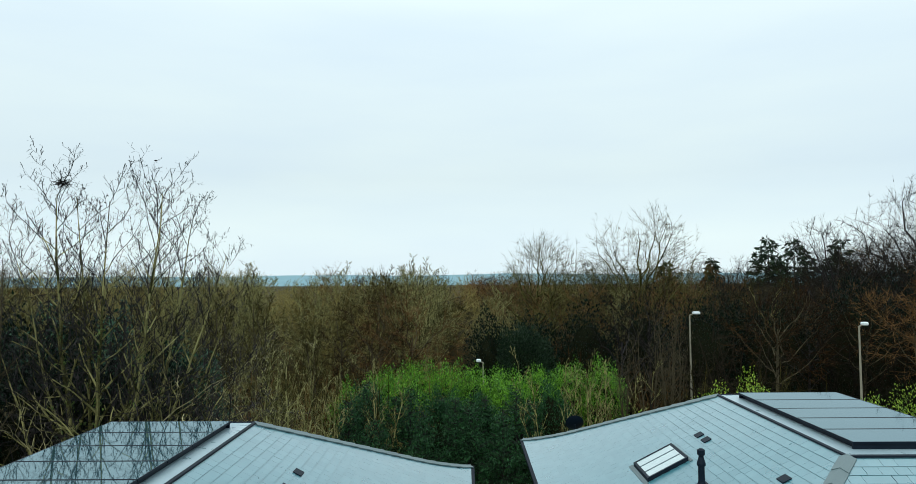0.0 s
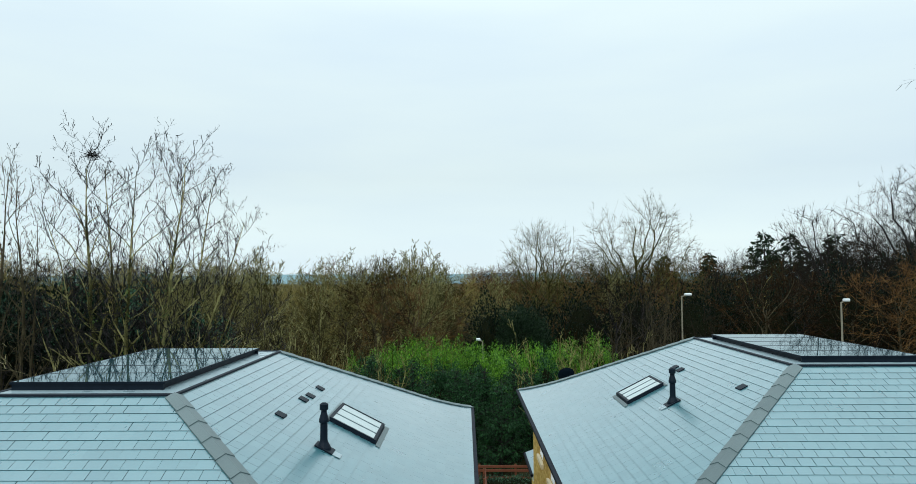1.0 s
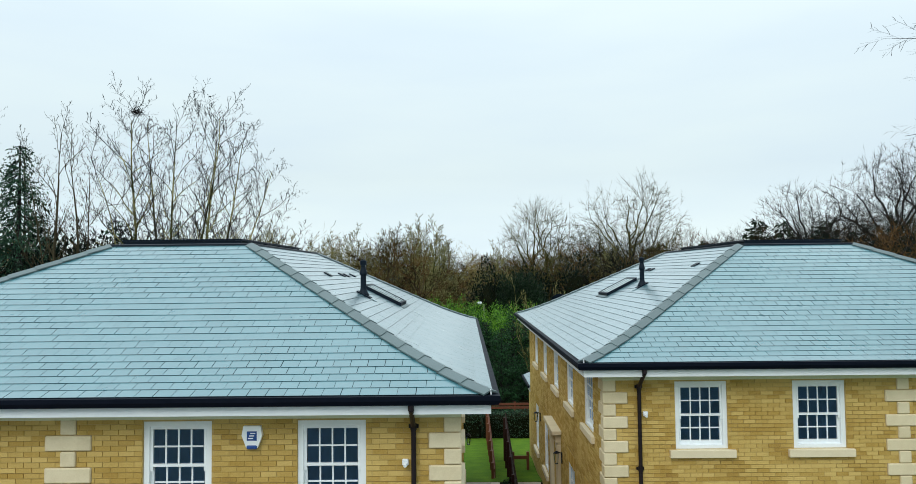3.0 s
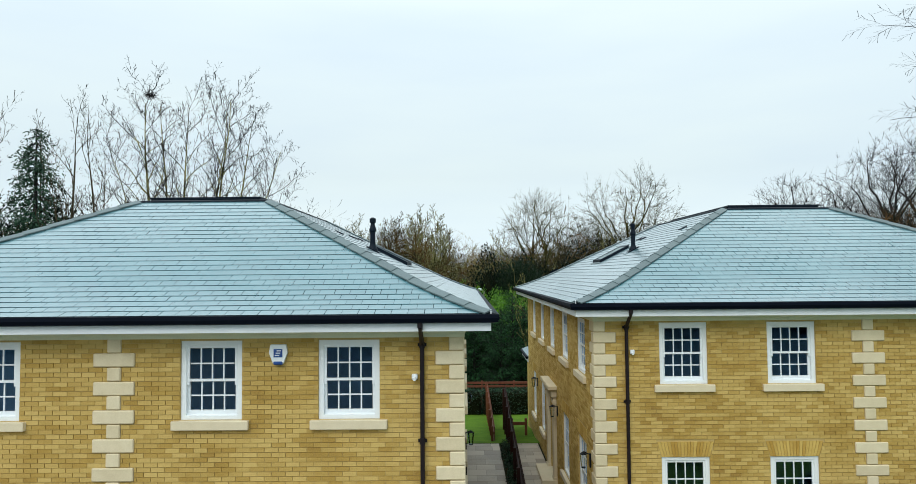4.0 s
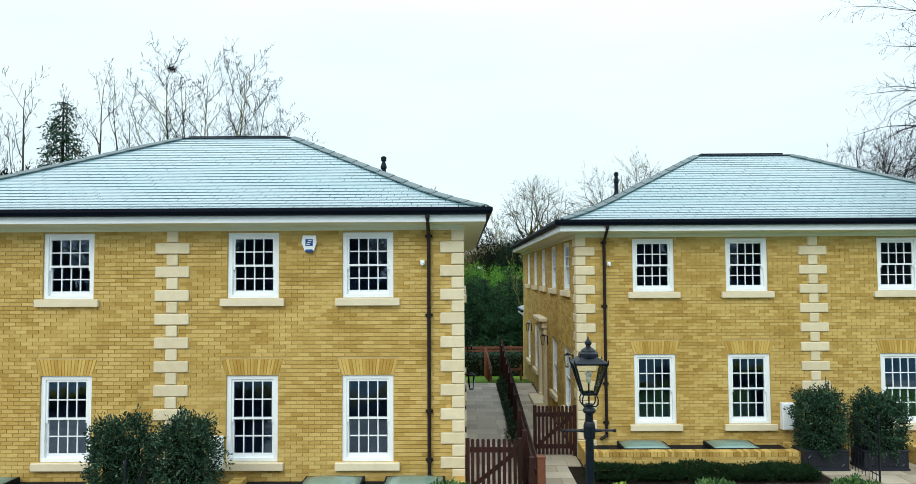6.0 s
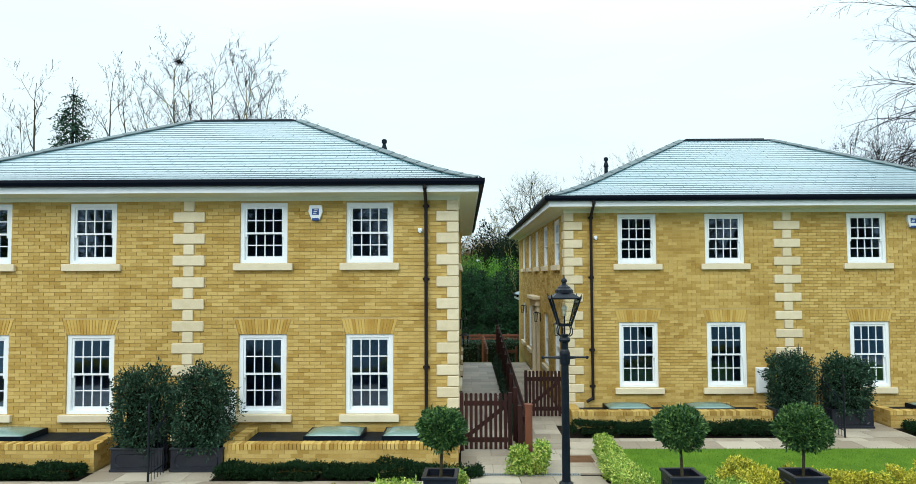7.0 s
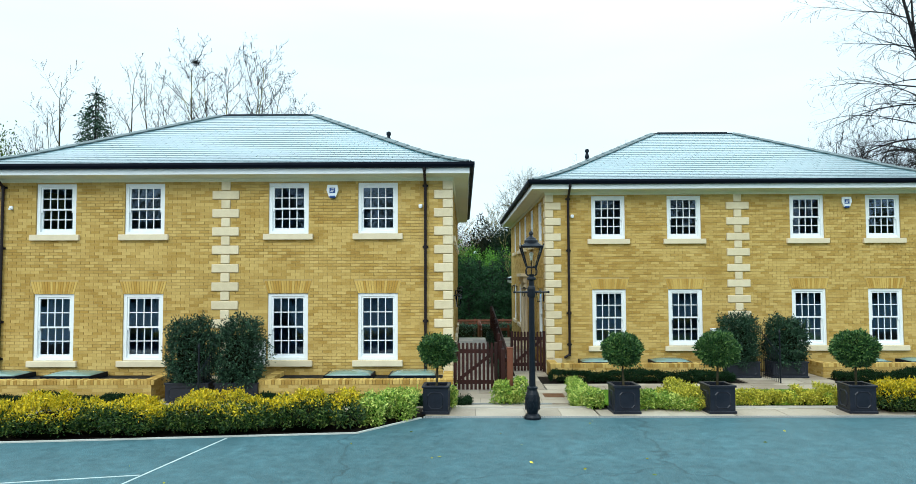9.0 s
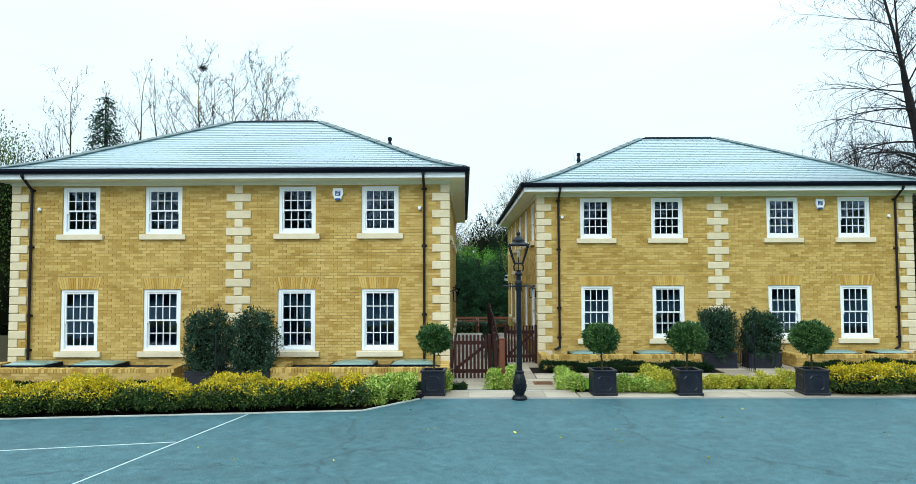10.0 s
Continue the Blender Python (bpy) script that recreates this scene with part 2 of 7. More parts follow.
M_LAUREL = leafy("laurel_leaf", (0.014, 0.060, 0.006), (0.19, 0.42, 0.024), (0.070, 0.20, 0.012))
M_BAY = leafy("bay_leaf", (0.008, 0.034, 0.010), (0.17, 0.28, 0.07), (0.038, 0.10, 0.026))
M_BOX = leafy("box_leaf", (0.003, 0.012, 0.005), (0.014, 0.038, 0.012), gloss=0.07)
M_SHRUB = leafy("evergreen_leaf", (0.004, 0.018, 0.010), (0.075, 0.15, 0.08), (0.012, 0.042, 0.022))
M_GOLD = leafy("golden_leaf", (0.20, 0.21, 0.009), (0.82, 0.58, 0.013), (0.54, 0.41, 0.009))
# lower leaves: greener growth, with the hedge's own shade put into the colour
M_GOLD_LOW = leafy("shaded_green_gold_leaf", (0.006, 0.024, 0.006), (0.16, 0.21, 0.038), (0.020, 0.058, 0.010))
M_CREAM = leafy("cream_leaf", (0.11, 0.16, 0.012), (0.80, 0.68, 0.09), (0.50, 0.46, 0.040))
M_VARI = leafy("variegated_leaf", (0.040, 0.13, 0.013), (0.70, 0.70, 0.19), (0.27, 0.40, 0.05))
M_CONIFER = leafy("conifer_leaf", (0.003, 0.014, 0.008), (0.028, 0.092, 0.030), gloss=0.12)
M_PINE = leafy("dark_conifer_leaf", (0.004, 0.012, 0.007), (0.022, 0.042, 0.020), gloss=0.07)
M_LIME = leafy("lime_leaf", (0.05, 0.12, 0.010), (0.36, 0.48, 0.045), (0.17, 0.28, 0.02))
# near-black leaf: the shade of the undergrowth is put into its colour
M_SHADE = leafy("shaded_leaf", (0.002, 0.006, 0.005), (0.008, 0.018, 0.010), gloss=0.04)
M_FIR = leafy("fir_leaf", (0.006, 0.028, 0.018), (0.050, 0.115, 0.065), gloss=0.1)
M_TURF = leafy("turf_blade", (0.05, 0.13, 0.010), (0.20, 0.30, 0.03), gloss=0.1)
M_IVY = leafy("ivy_leaf", (0.02, 0.05, 0.012), (0.12, 0.20, 0.03))
# hill colour holds the blue haze of the distance
M_HILL = surface("hazed_hills", (0.10, 0.20, 0.235), (0.16, 0.28, 0.31), 0.002, 1.0, 0.0, 0.02)
M_BULB = surface("lamp_bulb", (0.75, 0.72, 0.62), (0.85, 0.82, 0.74), 10, 0.2, 0.0, 40)
M_ROOM = surface("room_plaster", (0.38, 0.45, 0.55), (0.48, 0.55, 0.65), 2, 0.9, 0.0, 30)
M_BLUE = surface("alarm_blue", (0.01, 0.05, 0.22), (0.02, 0.08, 0.30), 5, 0.4, 0.0, 30)
M_LAMPGLOW = surface("street_lamp_shell", (0.62, 0.68, 0.70), (0.72, 0.78, 0.80), 5, 0.4, 0.0, 30)
M_STEEL = surface("galvanised_pole", (0.20, 0.19, 0.14), (0.30, 0.28, 0.21), 5, 0.6, 0.1, 30, metal=0.2)
M_GRATE = surface("channel_grate", (0.30, 0.31, 0.30), (0.40, 0.41, 0.40), 30, 0.5, 0.2, 60, metal=0.3)


def glass(name, tint, rough=0.02, ior=1.65):
    """Thin pane: partly see-through, mirror-like by Fresnel."""
    m = bpy.data.materials.new(name)
    m.use_nodes = True
    n, l = m.node_tree.nodes, m.node_tree.links
    n.clear()
    out, mix = n.new("ShaderNodeOutputMaterial"), n.new("ShaderNodeMixShader")
    tr, gl, fr = n.new("ShaderNodeBsdfTransparent"), n.new("ShaderNodeBsdfGlossy"), n.new("ShaderNodeFresnel")
    tr.inputs["Color"].default_value = (*tint, 1)
    gl.inputs["Roughness"].default_value = rough
    gl.inputs["Color"].default_value = (0.72, 0.86, 1.0, 1)
    fr.inputs["IOR"].default_value = ior
    l.new(fr.outputs[0], mix.inputs[0])
    l.new(tr.outputs[0], mix.inputs[1])
    l.new(gl.outputs[0], mix.inputs[2])
    l.new(mix.outputs[0], out.inputs[0])
    return m


M_GLASS = glass("window_glass", (0.68, 0.80, 0.96))
# pale base colour stands in for sky mirrored in the skylight panes
M_ROOFGLASS = surface("rooflight_glass", (0.34, 0.42, 0.42), (0.42, 0.50, 0.49), 3, 0.08, 0.0, 20, ior=4.0)
M_DOME = surface("green_dome", (0.13, 0.22, 0.19), (0.18, 0.28, 0.24), 3, 0.22, 0.0, 20, ior=1.9)
M_LANTERN = glass("lantern_glass", (0.97, 0.96, 0.92), ior=1.25)


# ---- helpers for things ----
def world_of(ob):
    if ob.parent is None:
        return ob.matrix_basis.copy()
    return world_of(ob.parent) @ ob.matrix_parent_inverse @ ob.matrix_basis


def adopt(ob, parent):
    ob.parent = parent
    ob.matrix_parent_inverse = world_of(parent).inverted()
    return ob


def mesh_of(name, bm, material):
    me = bpy.data.meshes.new(name)
    bm.to_mesh(me)
    bm.free()
    me.materials.append(material)
    return me


def part(name, bm, material, parent=None, label="", smooth=False):
    me = bm if isinstance(bm, bpy.types.Mesh) else mesh_of(name, bm, material)
    if smooth:
        me.polygons.foreach_set("use_smooth", [True] * len(me.polygons))
    ob = new(name, me)
    if parent is not None:
        adopt(ob, parent)
    if label:
        tagged(ob, label)
    return ob


def thing(name, place, label, category, group="", kind=""):
    ob = new(name)
    ob.empty_display_size = 0.2
    ob.matrix_basis = Matrix.Translation(place)
    return tagged(ob, label, category, group, kind)


def box(bm, x0, x1, y0, y1, z0, z1, bevel=0.0):
    x0, x1 = min(x0, x1), max(x0, x1)
    y0, y1 = min(y0, y1), max(y0, y1)
    m = Matrix.Translation(((x0 + x1) / 2, (y0 + y1) / 2, (z0 + z1) / 2)) @ Matrix.Diagonal((x1 - x0, y1 - y0, z1 - z0, 1))
    r = bmesh.ops.create_cube(bm, size=1, matrix=m)
    if bevel:
        edges = list({e for v in r["verts"] for e in v.link_edges})
        bmesh.ops.bevel(bm, geom=edges, offset=bevel, segments=1, affect="EDGES", clamp_overlap=True)
    return bm


def tube(bm, a, b, r0, r1=None, sides=12, caps=True):
    a, b = Vector(a), Vector(b)
    d = b - a
    m = Matrix.Translation((a + b) / 2) @ d.to_track_quat("Z", "Y").to_matrix().to_4x4()
    bmesh.ops.create_cone(bm, cap_ends=caps, segments=sides, radius1=r0, radius2=r0 if r1 is None else r1, depth=d.length, matrix=m)
    return bm


def turned(bm, profile, sides=16, centre=(0, 0, 0)):
    """A lathe form from (radius, height) pairs."""
    rings = []
    for r, z in profile:
        rings.append([bm.verts.new((centre[0] + r * math.cos(2 * math.pi * k / sides), centre[1] + r * math.sin(2 * math.pi * k / sides), centre[2] + z)) for k in range(sides)])
    for a, b in zip(rings, rings[1:]):
        for k in range(sides):
            bm.faces.new((a[k], a[(k + 1) % sides], b[(k + 1) % sides], b[k]))
    bm.faces.new(rings[-1])
    bm.faces.new(rings[0][::-1])
    return bm


CUBE_F = np.array([(0, 3, 2, 1), (4, 5, 6, 7), (0, 1, 5, 4), (1, 2, 6, 5), (2, 3, 7, 6), (3, 0, 4, 7)])


def hexa_mesh(name, corners, material, edge=None):
    """Many small six-sided blocks in one mesh: corners is n x 8 x 3."""
    c = np.asarray(corners, dtype=float).reshape(-1, 8, 3)
    v = c.reshape(-1, 3)
    f = (CUBE_F[None] + 8 * np.arange(len(c))[:, None, None]).reshape(-1, 4)
    me = bpy.data.meshes.new(name)
    me.from_pydata(v.tolist(), [], f.tolist())
    me.materials.append(material)
    if edge:
        me.materials.append(edge)
        me.polygons.foreach_set("material_index", [0, 0, 1, 1, 1, 1] * len(c))
    return me


def block(x0, x1, y0, y1, z0, z1):
    x0, x1 = min(x0, x1), max(x0, x1)
    y0, y1 = min(y0, y1), max(y0, y1)
    return [(x0, y0, z0), (x1, y0, z0), (x1, y1, z0), (x0, y1, z0), (x0, y0, z1), (x1, y0, z1), (x1, y1, z1), (x0, y1, z1)]


def put_upright(corners):
    """Keeps a block's faces outward when it was mirrored."""
    c = np.asarray(corners, dtype=float)
    n = np.cross(c[1] - c[0], c[3] - c[0])
    if np.dot(n, c[4] - c[0]) < 0:
        c = c[[0, 3, 2, 1, 4, 7, 6, 5]]
    return c


def free_spans(lo, hi, blocked):
    spans = [(lo, hi)]
    for a, b in blocked:
        nxt = []
        for p, q in spans:
            if b <= p or a >= q:
                nxt.append((p, q))
            else:
                if a > p:
                    nxt.append((p, a))
                if b < q:
                    nxt.append((b, q))
        spans = nxt
    return [(p, q) for p, q in spans if q - p > 0.02]

# ---- the two houses ----
GROUND = -0.45
EAVE, Z_EAVE, Z_TOP, RUN = 0.44, 5.05, 7.33, 4.74
DEEP = 14.66
COURSE, BRICK, JOINT = 0.075, 0.225, 0.010
FRONT_U = [(1.32, 2.29), (3.51, 4.49), (7.06, 8.04), (9.25, 10.24)]
UP_Z, LOW_Z = (3.38, 4.63), (0.30, 1.92)
SIDE_D = [1.70, 4.25, 6.87, 9.50, 12.20]
SIDE_W = 1.12
DOOR_D, DOOR_W = 6.87, 1.15
KICK_S, KICK_Z = 1.30, 0.53


def prof(s):
    """Height of the slates s metres in from the eaves: a gentle kick at the foot."""
    if s < KICK_S:
        t = s / KICK_S
        return Z_EAVE + KICK_Z * (0.80 * t + 0.20 * t * t)
    return Z_EAVE + KICK_Z + (s - KICK_S) * (Z_TOP - Z_EAVE - KICK_Z) / (RUN - KICK_S)


def slope_table():
    ls, ss, l, s = [0.0], [0.0], 0.0, 0.0
    while s < RUN:
        s2 = min(RUN, s + 0.02)
        l += math.hypot(s2 - s, prof(s2) - prof(s))
        s = s2
        ls.append(l)
        ss.append(s)
    return ls, ss


SL_L, SL_S = slope_table()


def s_at(l):
    return float(np.interp(l, SL_L, SL_S))


def slab(bm, place, length, z0, z1, openings, thick=0.30, skin=0.012):
    """A wall with real openings; place(a, t, z) gives the world point a along, t in from the face."""
    xs = sorted({0.0, length, *[v for o in openings for v in o[:2]]})
    zs = sorted({z0, z1, *[v for o in openings for v in o[2:]]})
    for xa, xb in zip(xs, xs[1:]):
        for za, zb in zip(zs, zs[1:]):
            mx, mz = (xa + xb) / 2, (za + zb) / 2
            if any(o[0] < mx < o[1] and o[2] < mz < o[3] for o in openings):
                continue
            p, q = place(xa, skin, za), place(xb, thick, zb)
            box(bm, p[0], q[0], p[1], q[1], za, zb)
    bmesh.ops.remove_doubles(bm, verts=bm.verts[:], dist=0.0005)
    return bm


def brickwork(wall, place, length, openings, quoins, arches, z0, z1, few):
    """Courses of stretcher bond round the openings; the first `few` whole bricks become pieces of their own."""
    rest, made, shared = [], 0, None
    k0 = int(math.ceil((4.45 - z0) / COURSE))
    k = 0
    while True:
        za = 4.45 - k0 * COURSE + k * COURSE
        zb = za + COURSE - JOINT
        if zb > z1:
            break
        k += 1
        if za < z0 - 0.001:
            continue
        zm = (za + zb) / 2
        blocked = [(o[0] - 0.005, o[1] + 0.005) for o in openings if o[2] - 0.03 < zm < o[3] + 0.03]
        blocked += [(q[0] - 0.006, q[1] + 0.006) for q in quoins if q[2] < zm < q[3]]
        for a0, a1, b0, b1 in arches:
            if b0 - 0.01 < zm < b1 + 0.01:
                g = 0.09 * (zm - b0) / (b1 - b0) + 0.01
                blocked.append((a0 - g, a1 + g))
        for p, q in free_spans(0.0, length, blocked):
            n0 = math.floor((p - 0.1125 * (k % 2)) / BRICK)
            u = n0 * BRICK + 0.1125 * (k % 2)
            while u < q:
                a, b = max(p, u), min(q, u + BRICK - JOINT)
                if b - a > 0.025:
                    whole = b - a > BRICK - JOINT - 0.001
                    proud = random.uniform(-0.002, 0.002)
                    if whole and made < few and 2.25 < za < 3.2:
                        c0, c1 = place(a, proud, za), place(b, 0.02, zb)
                        if shared is None:
                            shared = hexa_mesh("brick", [block(0, c1[0] - c0[0], 0, c1[1] - c0[1], 0, zb - za)], M_BRICK_ONE)
                        ob = new("brick", shared)
                        ob.matrix_basis = Matrix.Translation(c0)
                        adopt(ob, wall)
                        made += 1
                    else:
                        c0, c1 = place(a, proud, za), place(b, 0.02, zb)
                        rest.append(block(c0[0], c1[0], c0[1], c1[1], za, zb))
                u += BRICK
    ob = part("brickwork", hexa_mesh("brickwork", rest, M_BRICK), M_BRICK, wall)
    tagged(ob, kind="stuff")


def sash_meshes(w, h):
    """Box frame, two sashes and the shared pane of a twelve-over style sash window, base centre at the origin, outward is -y."""
    fr = bmesh.new()
    j, top, bot = 0.085, 0.075, 0.07
    hole = [(-w / 2 + j, bot), (w / 2 - j, bot), (w / 2 - j, h - top), (-w / 2 + j, h - top)]
    rim = [(-w / 2, 0), (w / 2, 0), (w / 2, h), (-w / 2, h)]
    loops = [[fr.verts.new((x, y, z)) for x, z in q] for q, y in ((rim, 0.15), (rim, 0.035), (hole, 0.035), (hole, 0.15))]
    for a, b in zip(loops, loops[1:] + loops[:1]):
        for k in range(4):
            fr.faces.new((a[k], a[(k + 1) % 4], b[(k + 1) % 4], b[k]))
    bmesh.ops.recalc_face_normals(fr, faces=fr.faces)
    bmesh.ops.bevel(fr, geom=[e for e in fr.edges if all(abs(v.co.y - 0.035) < 1e-4 for v in e.verts)], offset=0.004, segments=1, affect="EDGES")
    inner, mid = w - 2 * j, bot + (h - top - bot) / 2
    out = [mesh_of("window", fr, M_WHITE)]
    panes = []
    for lower in (True, False):
        z0, z1 = (bot, mid + 0.02) if lower else (mid - 0.02, h - top)
        y0, y1 = (0.095, 0.135) if lower else (0.055, 0.094)
        rb, rt = (0.075, 0.04) if lower else (0.04, 0.045)
        st = 0.042
        bm = bmesh.new()
        box(bm, -inner / 2, -inner / 2 + st, y0, y1, z0, z1)
        box(bm, inner / 2 - st, inner / 2, y0, y1, z0, z1)
        box(bm, -inner / 2 + st, inner / 2 - st, y0, y1, z0, z0 + rb)
        box(bm, -inner / 2 + st, inner / 2 - st, y0, y1, z1 - rt, z1)
        if not lower:
            for s in (-1, 1):
                box(bm, s * (inner / 2 - st), s * (inner / 2), y0, y1, z0 - 0.06, z0)
        gx, gz = inner - 2 * st, z1 - z0 - rb - rt
        for i in (1, 2, 3):
            x = -gx / 2 + gx * i / 4
            box(bm, x - 0.011, x + 0.011, y0 + 0.004, y1 - 0.004, z0 + rb, z1 - rt)
        zc = z0 + rb + gz / 2
        for i in range(4):
            x = -gx / 2 + gx * i / 4
            box(bm, x + 0.011, x + gx / 4 - 0.011, y0 + 0.005, y1 - 0.005, zc - 0.011, zc + 0.011)
        out.append(mesh_of("sash", bm, M_WHITE))
        pw, ph = gx / 4 - 0.018, gz / 2 - 0.018
        pm = hexa_mesh("pane", [block(-pw / 2, pw / 2, -0.002, 0.002, -ph / 2, ph / 2)], M_GLASS)
        for i in range(4):
            for r in range(2):
                panes.append((pm, (-gx / 2 + gx * (i + 0.5) / 4, (y0 + y1) / 2, z0 + rb + gz * (r + 0.5) / 2)))
    sb = bmesh.new()
    box(sb, -w / 2 - 0.12, w / 2 + 0.12, -0.075, 0.12, -0.148, -0.004, 0.008)
    out.append(mesh_of("sill", sb, M_SILL))
    out.append(panes)
    return out


def hang_window(kit, m, parent):
    frame_me, low, upp, sill, panes = kit
    win = new("window", frame_me)
    win.matrix_basis = m
    adopt(win, parent)
    tagged(win, "white painted timber sliding sash window with small panes")
    for nm, me in (("lower_sash", low), ("upper_sash", upp), ("sill", sill)):
        ob = new(nm, me)
        ob.matrix_basis = m
        adopt(ob, win)
    for me, at in panes:
        ob = new("pane", me)
        ob.matrix_basis = m @ Matrix.Translation(at) @ pose(0, 0, 0, random.uniform(-0.35, 0.35), 0, random.uniform(-0.3, 0.3))
        adopt(ob, win)
    return win


def ring(bm, rect, profile):
    """A mitred band round a rectangle; profile is a closed list of (outward, height)."""
    x0, x1, y0, y1 = rect
    loops = [[bm.verts.new(c) for c in ((x0 - o, y0 - o, z), (x1 + o, y0 - o, z), (x1 + o, y1 + o, z), (x0 - o, y1 + o, z))] for o, z in profile]
    for a, b in zip(loops, loops[1:] + loops[:1]):
        for k in range(4):
            bm.faces.new((a[k], a[(k + 1) % 4], b[(k + 1) % 4], b[k]))
    bmesh.ops.recalc_face_normals(bm, faces=bm.faces)
    return bm


KIT_UP = sash_meshes(0.98, UP_Z[1] - UP_Z[0])
KIT_LOW = sash_meshes(0.98, LOW_Z[1] - LOW_Z[0])
KIT_SIDE_UP = sash_meshes(SIDE_W, UP_Z[1] - UP_Z[0])
KIT_SIDE_LOW = sash_meshes(SIDE_W, LOW_Z[1] - LOW_Z[0])


def voussoirs(place, u0, u1, z0, z1, count=17):
    c = []
    for i in range(count):
        a0, a1 = u0 + (u1 - u0) * i / count + 0.004, u0 + (u1 - u0) * (i + 1) / count - 0.004
        w0, w1 = u0 - 0.09, u1 + 0.09
        b0, b1 = w0 + (w1 - w0) * i / count + 0.004, w0 + (w1 - w0) * (i + 1) / count - 0.004
        c.append(put_upright([place(a0, 0, z0), place(a1, 0, z0), place(a1, 0.02, z0), place(a0, 0.02, z0), place(b0, 0, z1), place(b1, 0, z1), place(b1, 0.02, z1), place(b0, 0.02, z1)]))
    return c


def house(x0, sx, y0, wide, label, alarm_u, entry):
    def P(u, d, z):
        return Vector((x0 + sx * u, y0 + d, z))

    top = thing("house", P(wide / 2, DEEP / 2, GROUND), label, "house", "pair of houses")
    turn_in = 90 if sx < 0 else -90
    # walls
    front_open = [(a, b, *UP_Z) for a, b in FRONT_U] + [(a, b, *LOW_Z) for a, b in FRONT_U]
    h = SIDE_W / 2
    side_open = [(d - h, d + h, *UP_Z) for d in SIDE_D] + [(d - h, d + h, *LOW_Z) for d in SIDE_D if d != DOOR_D]
    if not entry:
        side_open.append((DOOR_D - h, DOOR_D + h, *LOW_Z))
    else:
        side_open.append((DOOR_D - DOOR_W / 2, DOOR_D + DOOR_W / 2, GROUND + 0.12, 2.0))

    def on_front(u, t, z):
        return P(u, t, z)

    def on_side(d, t, z):
        return P(t, d, z)

    z1 = 4.69
    wall_f = part("front_wall", slab(bmesh.new(), on_front, wide, GROUND - 0.2, z1, front_open), M_MORTAR, top)
    wall_s = part("side_wall", slab(bmesh.new(), on_side, DEEP, GROUND - 0.2, z1, side_open + [(0.0, 0.3, GROUND - 0.2, z1)]), M_MORTAR, top)
    bm = bmesh.new()
    box(bm, P(wide - 0.3, 0, 0)[0], P(wide, 0, 0)[0], y0 + 0.3, y0 + DEEP, GROUND - 0.2, z1)
    part("side_wall", bm, M_BRICK, top)
    bm = bmesh.new()
    box(bm, P(0.3, 0, 0)[0], P(wide - 0.3, 0, 0)[0], y0 + DEEP - 0.3, y0 + DEEP, GROUND - 0.2, z1)
    part("rear_wall", bm, M_BRICK, top)
    xa, xb = P(0.3, 0, 0)[0], P(wide - 0.3, 0, 0)[0]
    rooms = [("room_floor", (xa, xb, y0 + 0.3, y0 + DEEP - 0.3, z, z + dz)) for z, dz in ((2.1, 0.25), (GROUND - 0.1, 0.2), (4.70, 0.08))]
    for d in (3.0, 5.6, 8.2, 10.8):
        rooms += [("room_wall", (xa, xb, y0 + d, y0 + d + 0.1, a, b)) for a, b in ((GROUND + 0.1, 2.1), (2.35, 4.7))]
    ends = [y0 + 0.3, *[y0 + d + k for d in (3.0, 5.6, 8.2, 10.8) for k in (0, 0.1)], y0 + DEEP - 0.3]
    for u in (3.0, 5.6, 8.6):
        for ya, yb in zip(ends[::2], ends[1::2]):
            rooms += [("room_wall", (P(u, 0, 0)[0], P(u + 0.1, 0, 0)[0], ya, yb, a, b)) for a, b in ((GROUND + 0.1, 2.1), (2.35, 4.7))]
    for name, q in rooms:
        part(name, box(bmesh.new(), *q), M_ROOM, top)
    # quoins
    wide_q, thin_q, tall = 0.43, 0.215, 0.225
    quoin_f, quoin_s = [], []
    zq = 4.45
    rows = []
    k = 0
    while zq > GROUND - 0.2:
        rows.append((zq - tall + 0.006, zq - 0.006, k % 2 == 0))
        k += 1
        zq -= tall
    rows.insert(0, (4.456, 4.669, False))
    meshes = {}

    def lay_quoin(key, cx, cy, z, sx_, sy_, dz):
        if key not in meshes:
            b = bmesh.new()
            box(b, -sx_ / 2, sx_ / 2, -sy_ / 2, sy_ / 2, 0, dz, 0.014)
            meshes[key] = mesh_of("quoin", b, M_STONE_ONE)
        ob = new("quoin", meshes[key])
        ob.matrix_basis = Matrix.Translation((cx, cy, z))
        adopt(ob, wall_f)

    for za, zb, big in rows:
        wf, ws = (wide_q, thin_q) if big else (thin_q, wide_q)
        for near in (True, False):
            c = P((wf - 0.03) / 2 if near else wide - (wf - 0.03) / 2, (ws - 0.03) / 2, za)
            lay_quoin((big, round(zb - za, 3)), c[0], c[1], za, wf + 0.03, ws + 0.03, zb - za)
        quoin_f += [(-1, wf, za - 0.01, zb + 0.01), (wide - wf, wide + 1, za - 0.01, zb + 0.01)]
        quoin_s.append((-1, ws, za - 0.01, zb + 0.01))
        half = 0.33 if big else 0.11
        c = P(5.545, 0.045, za)
        lay_quoin(("mid", big, round(zb - za, 3)), c[0], c[1], za, 2 * half, 0.15, zb - za)
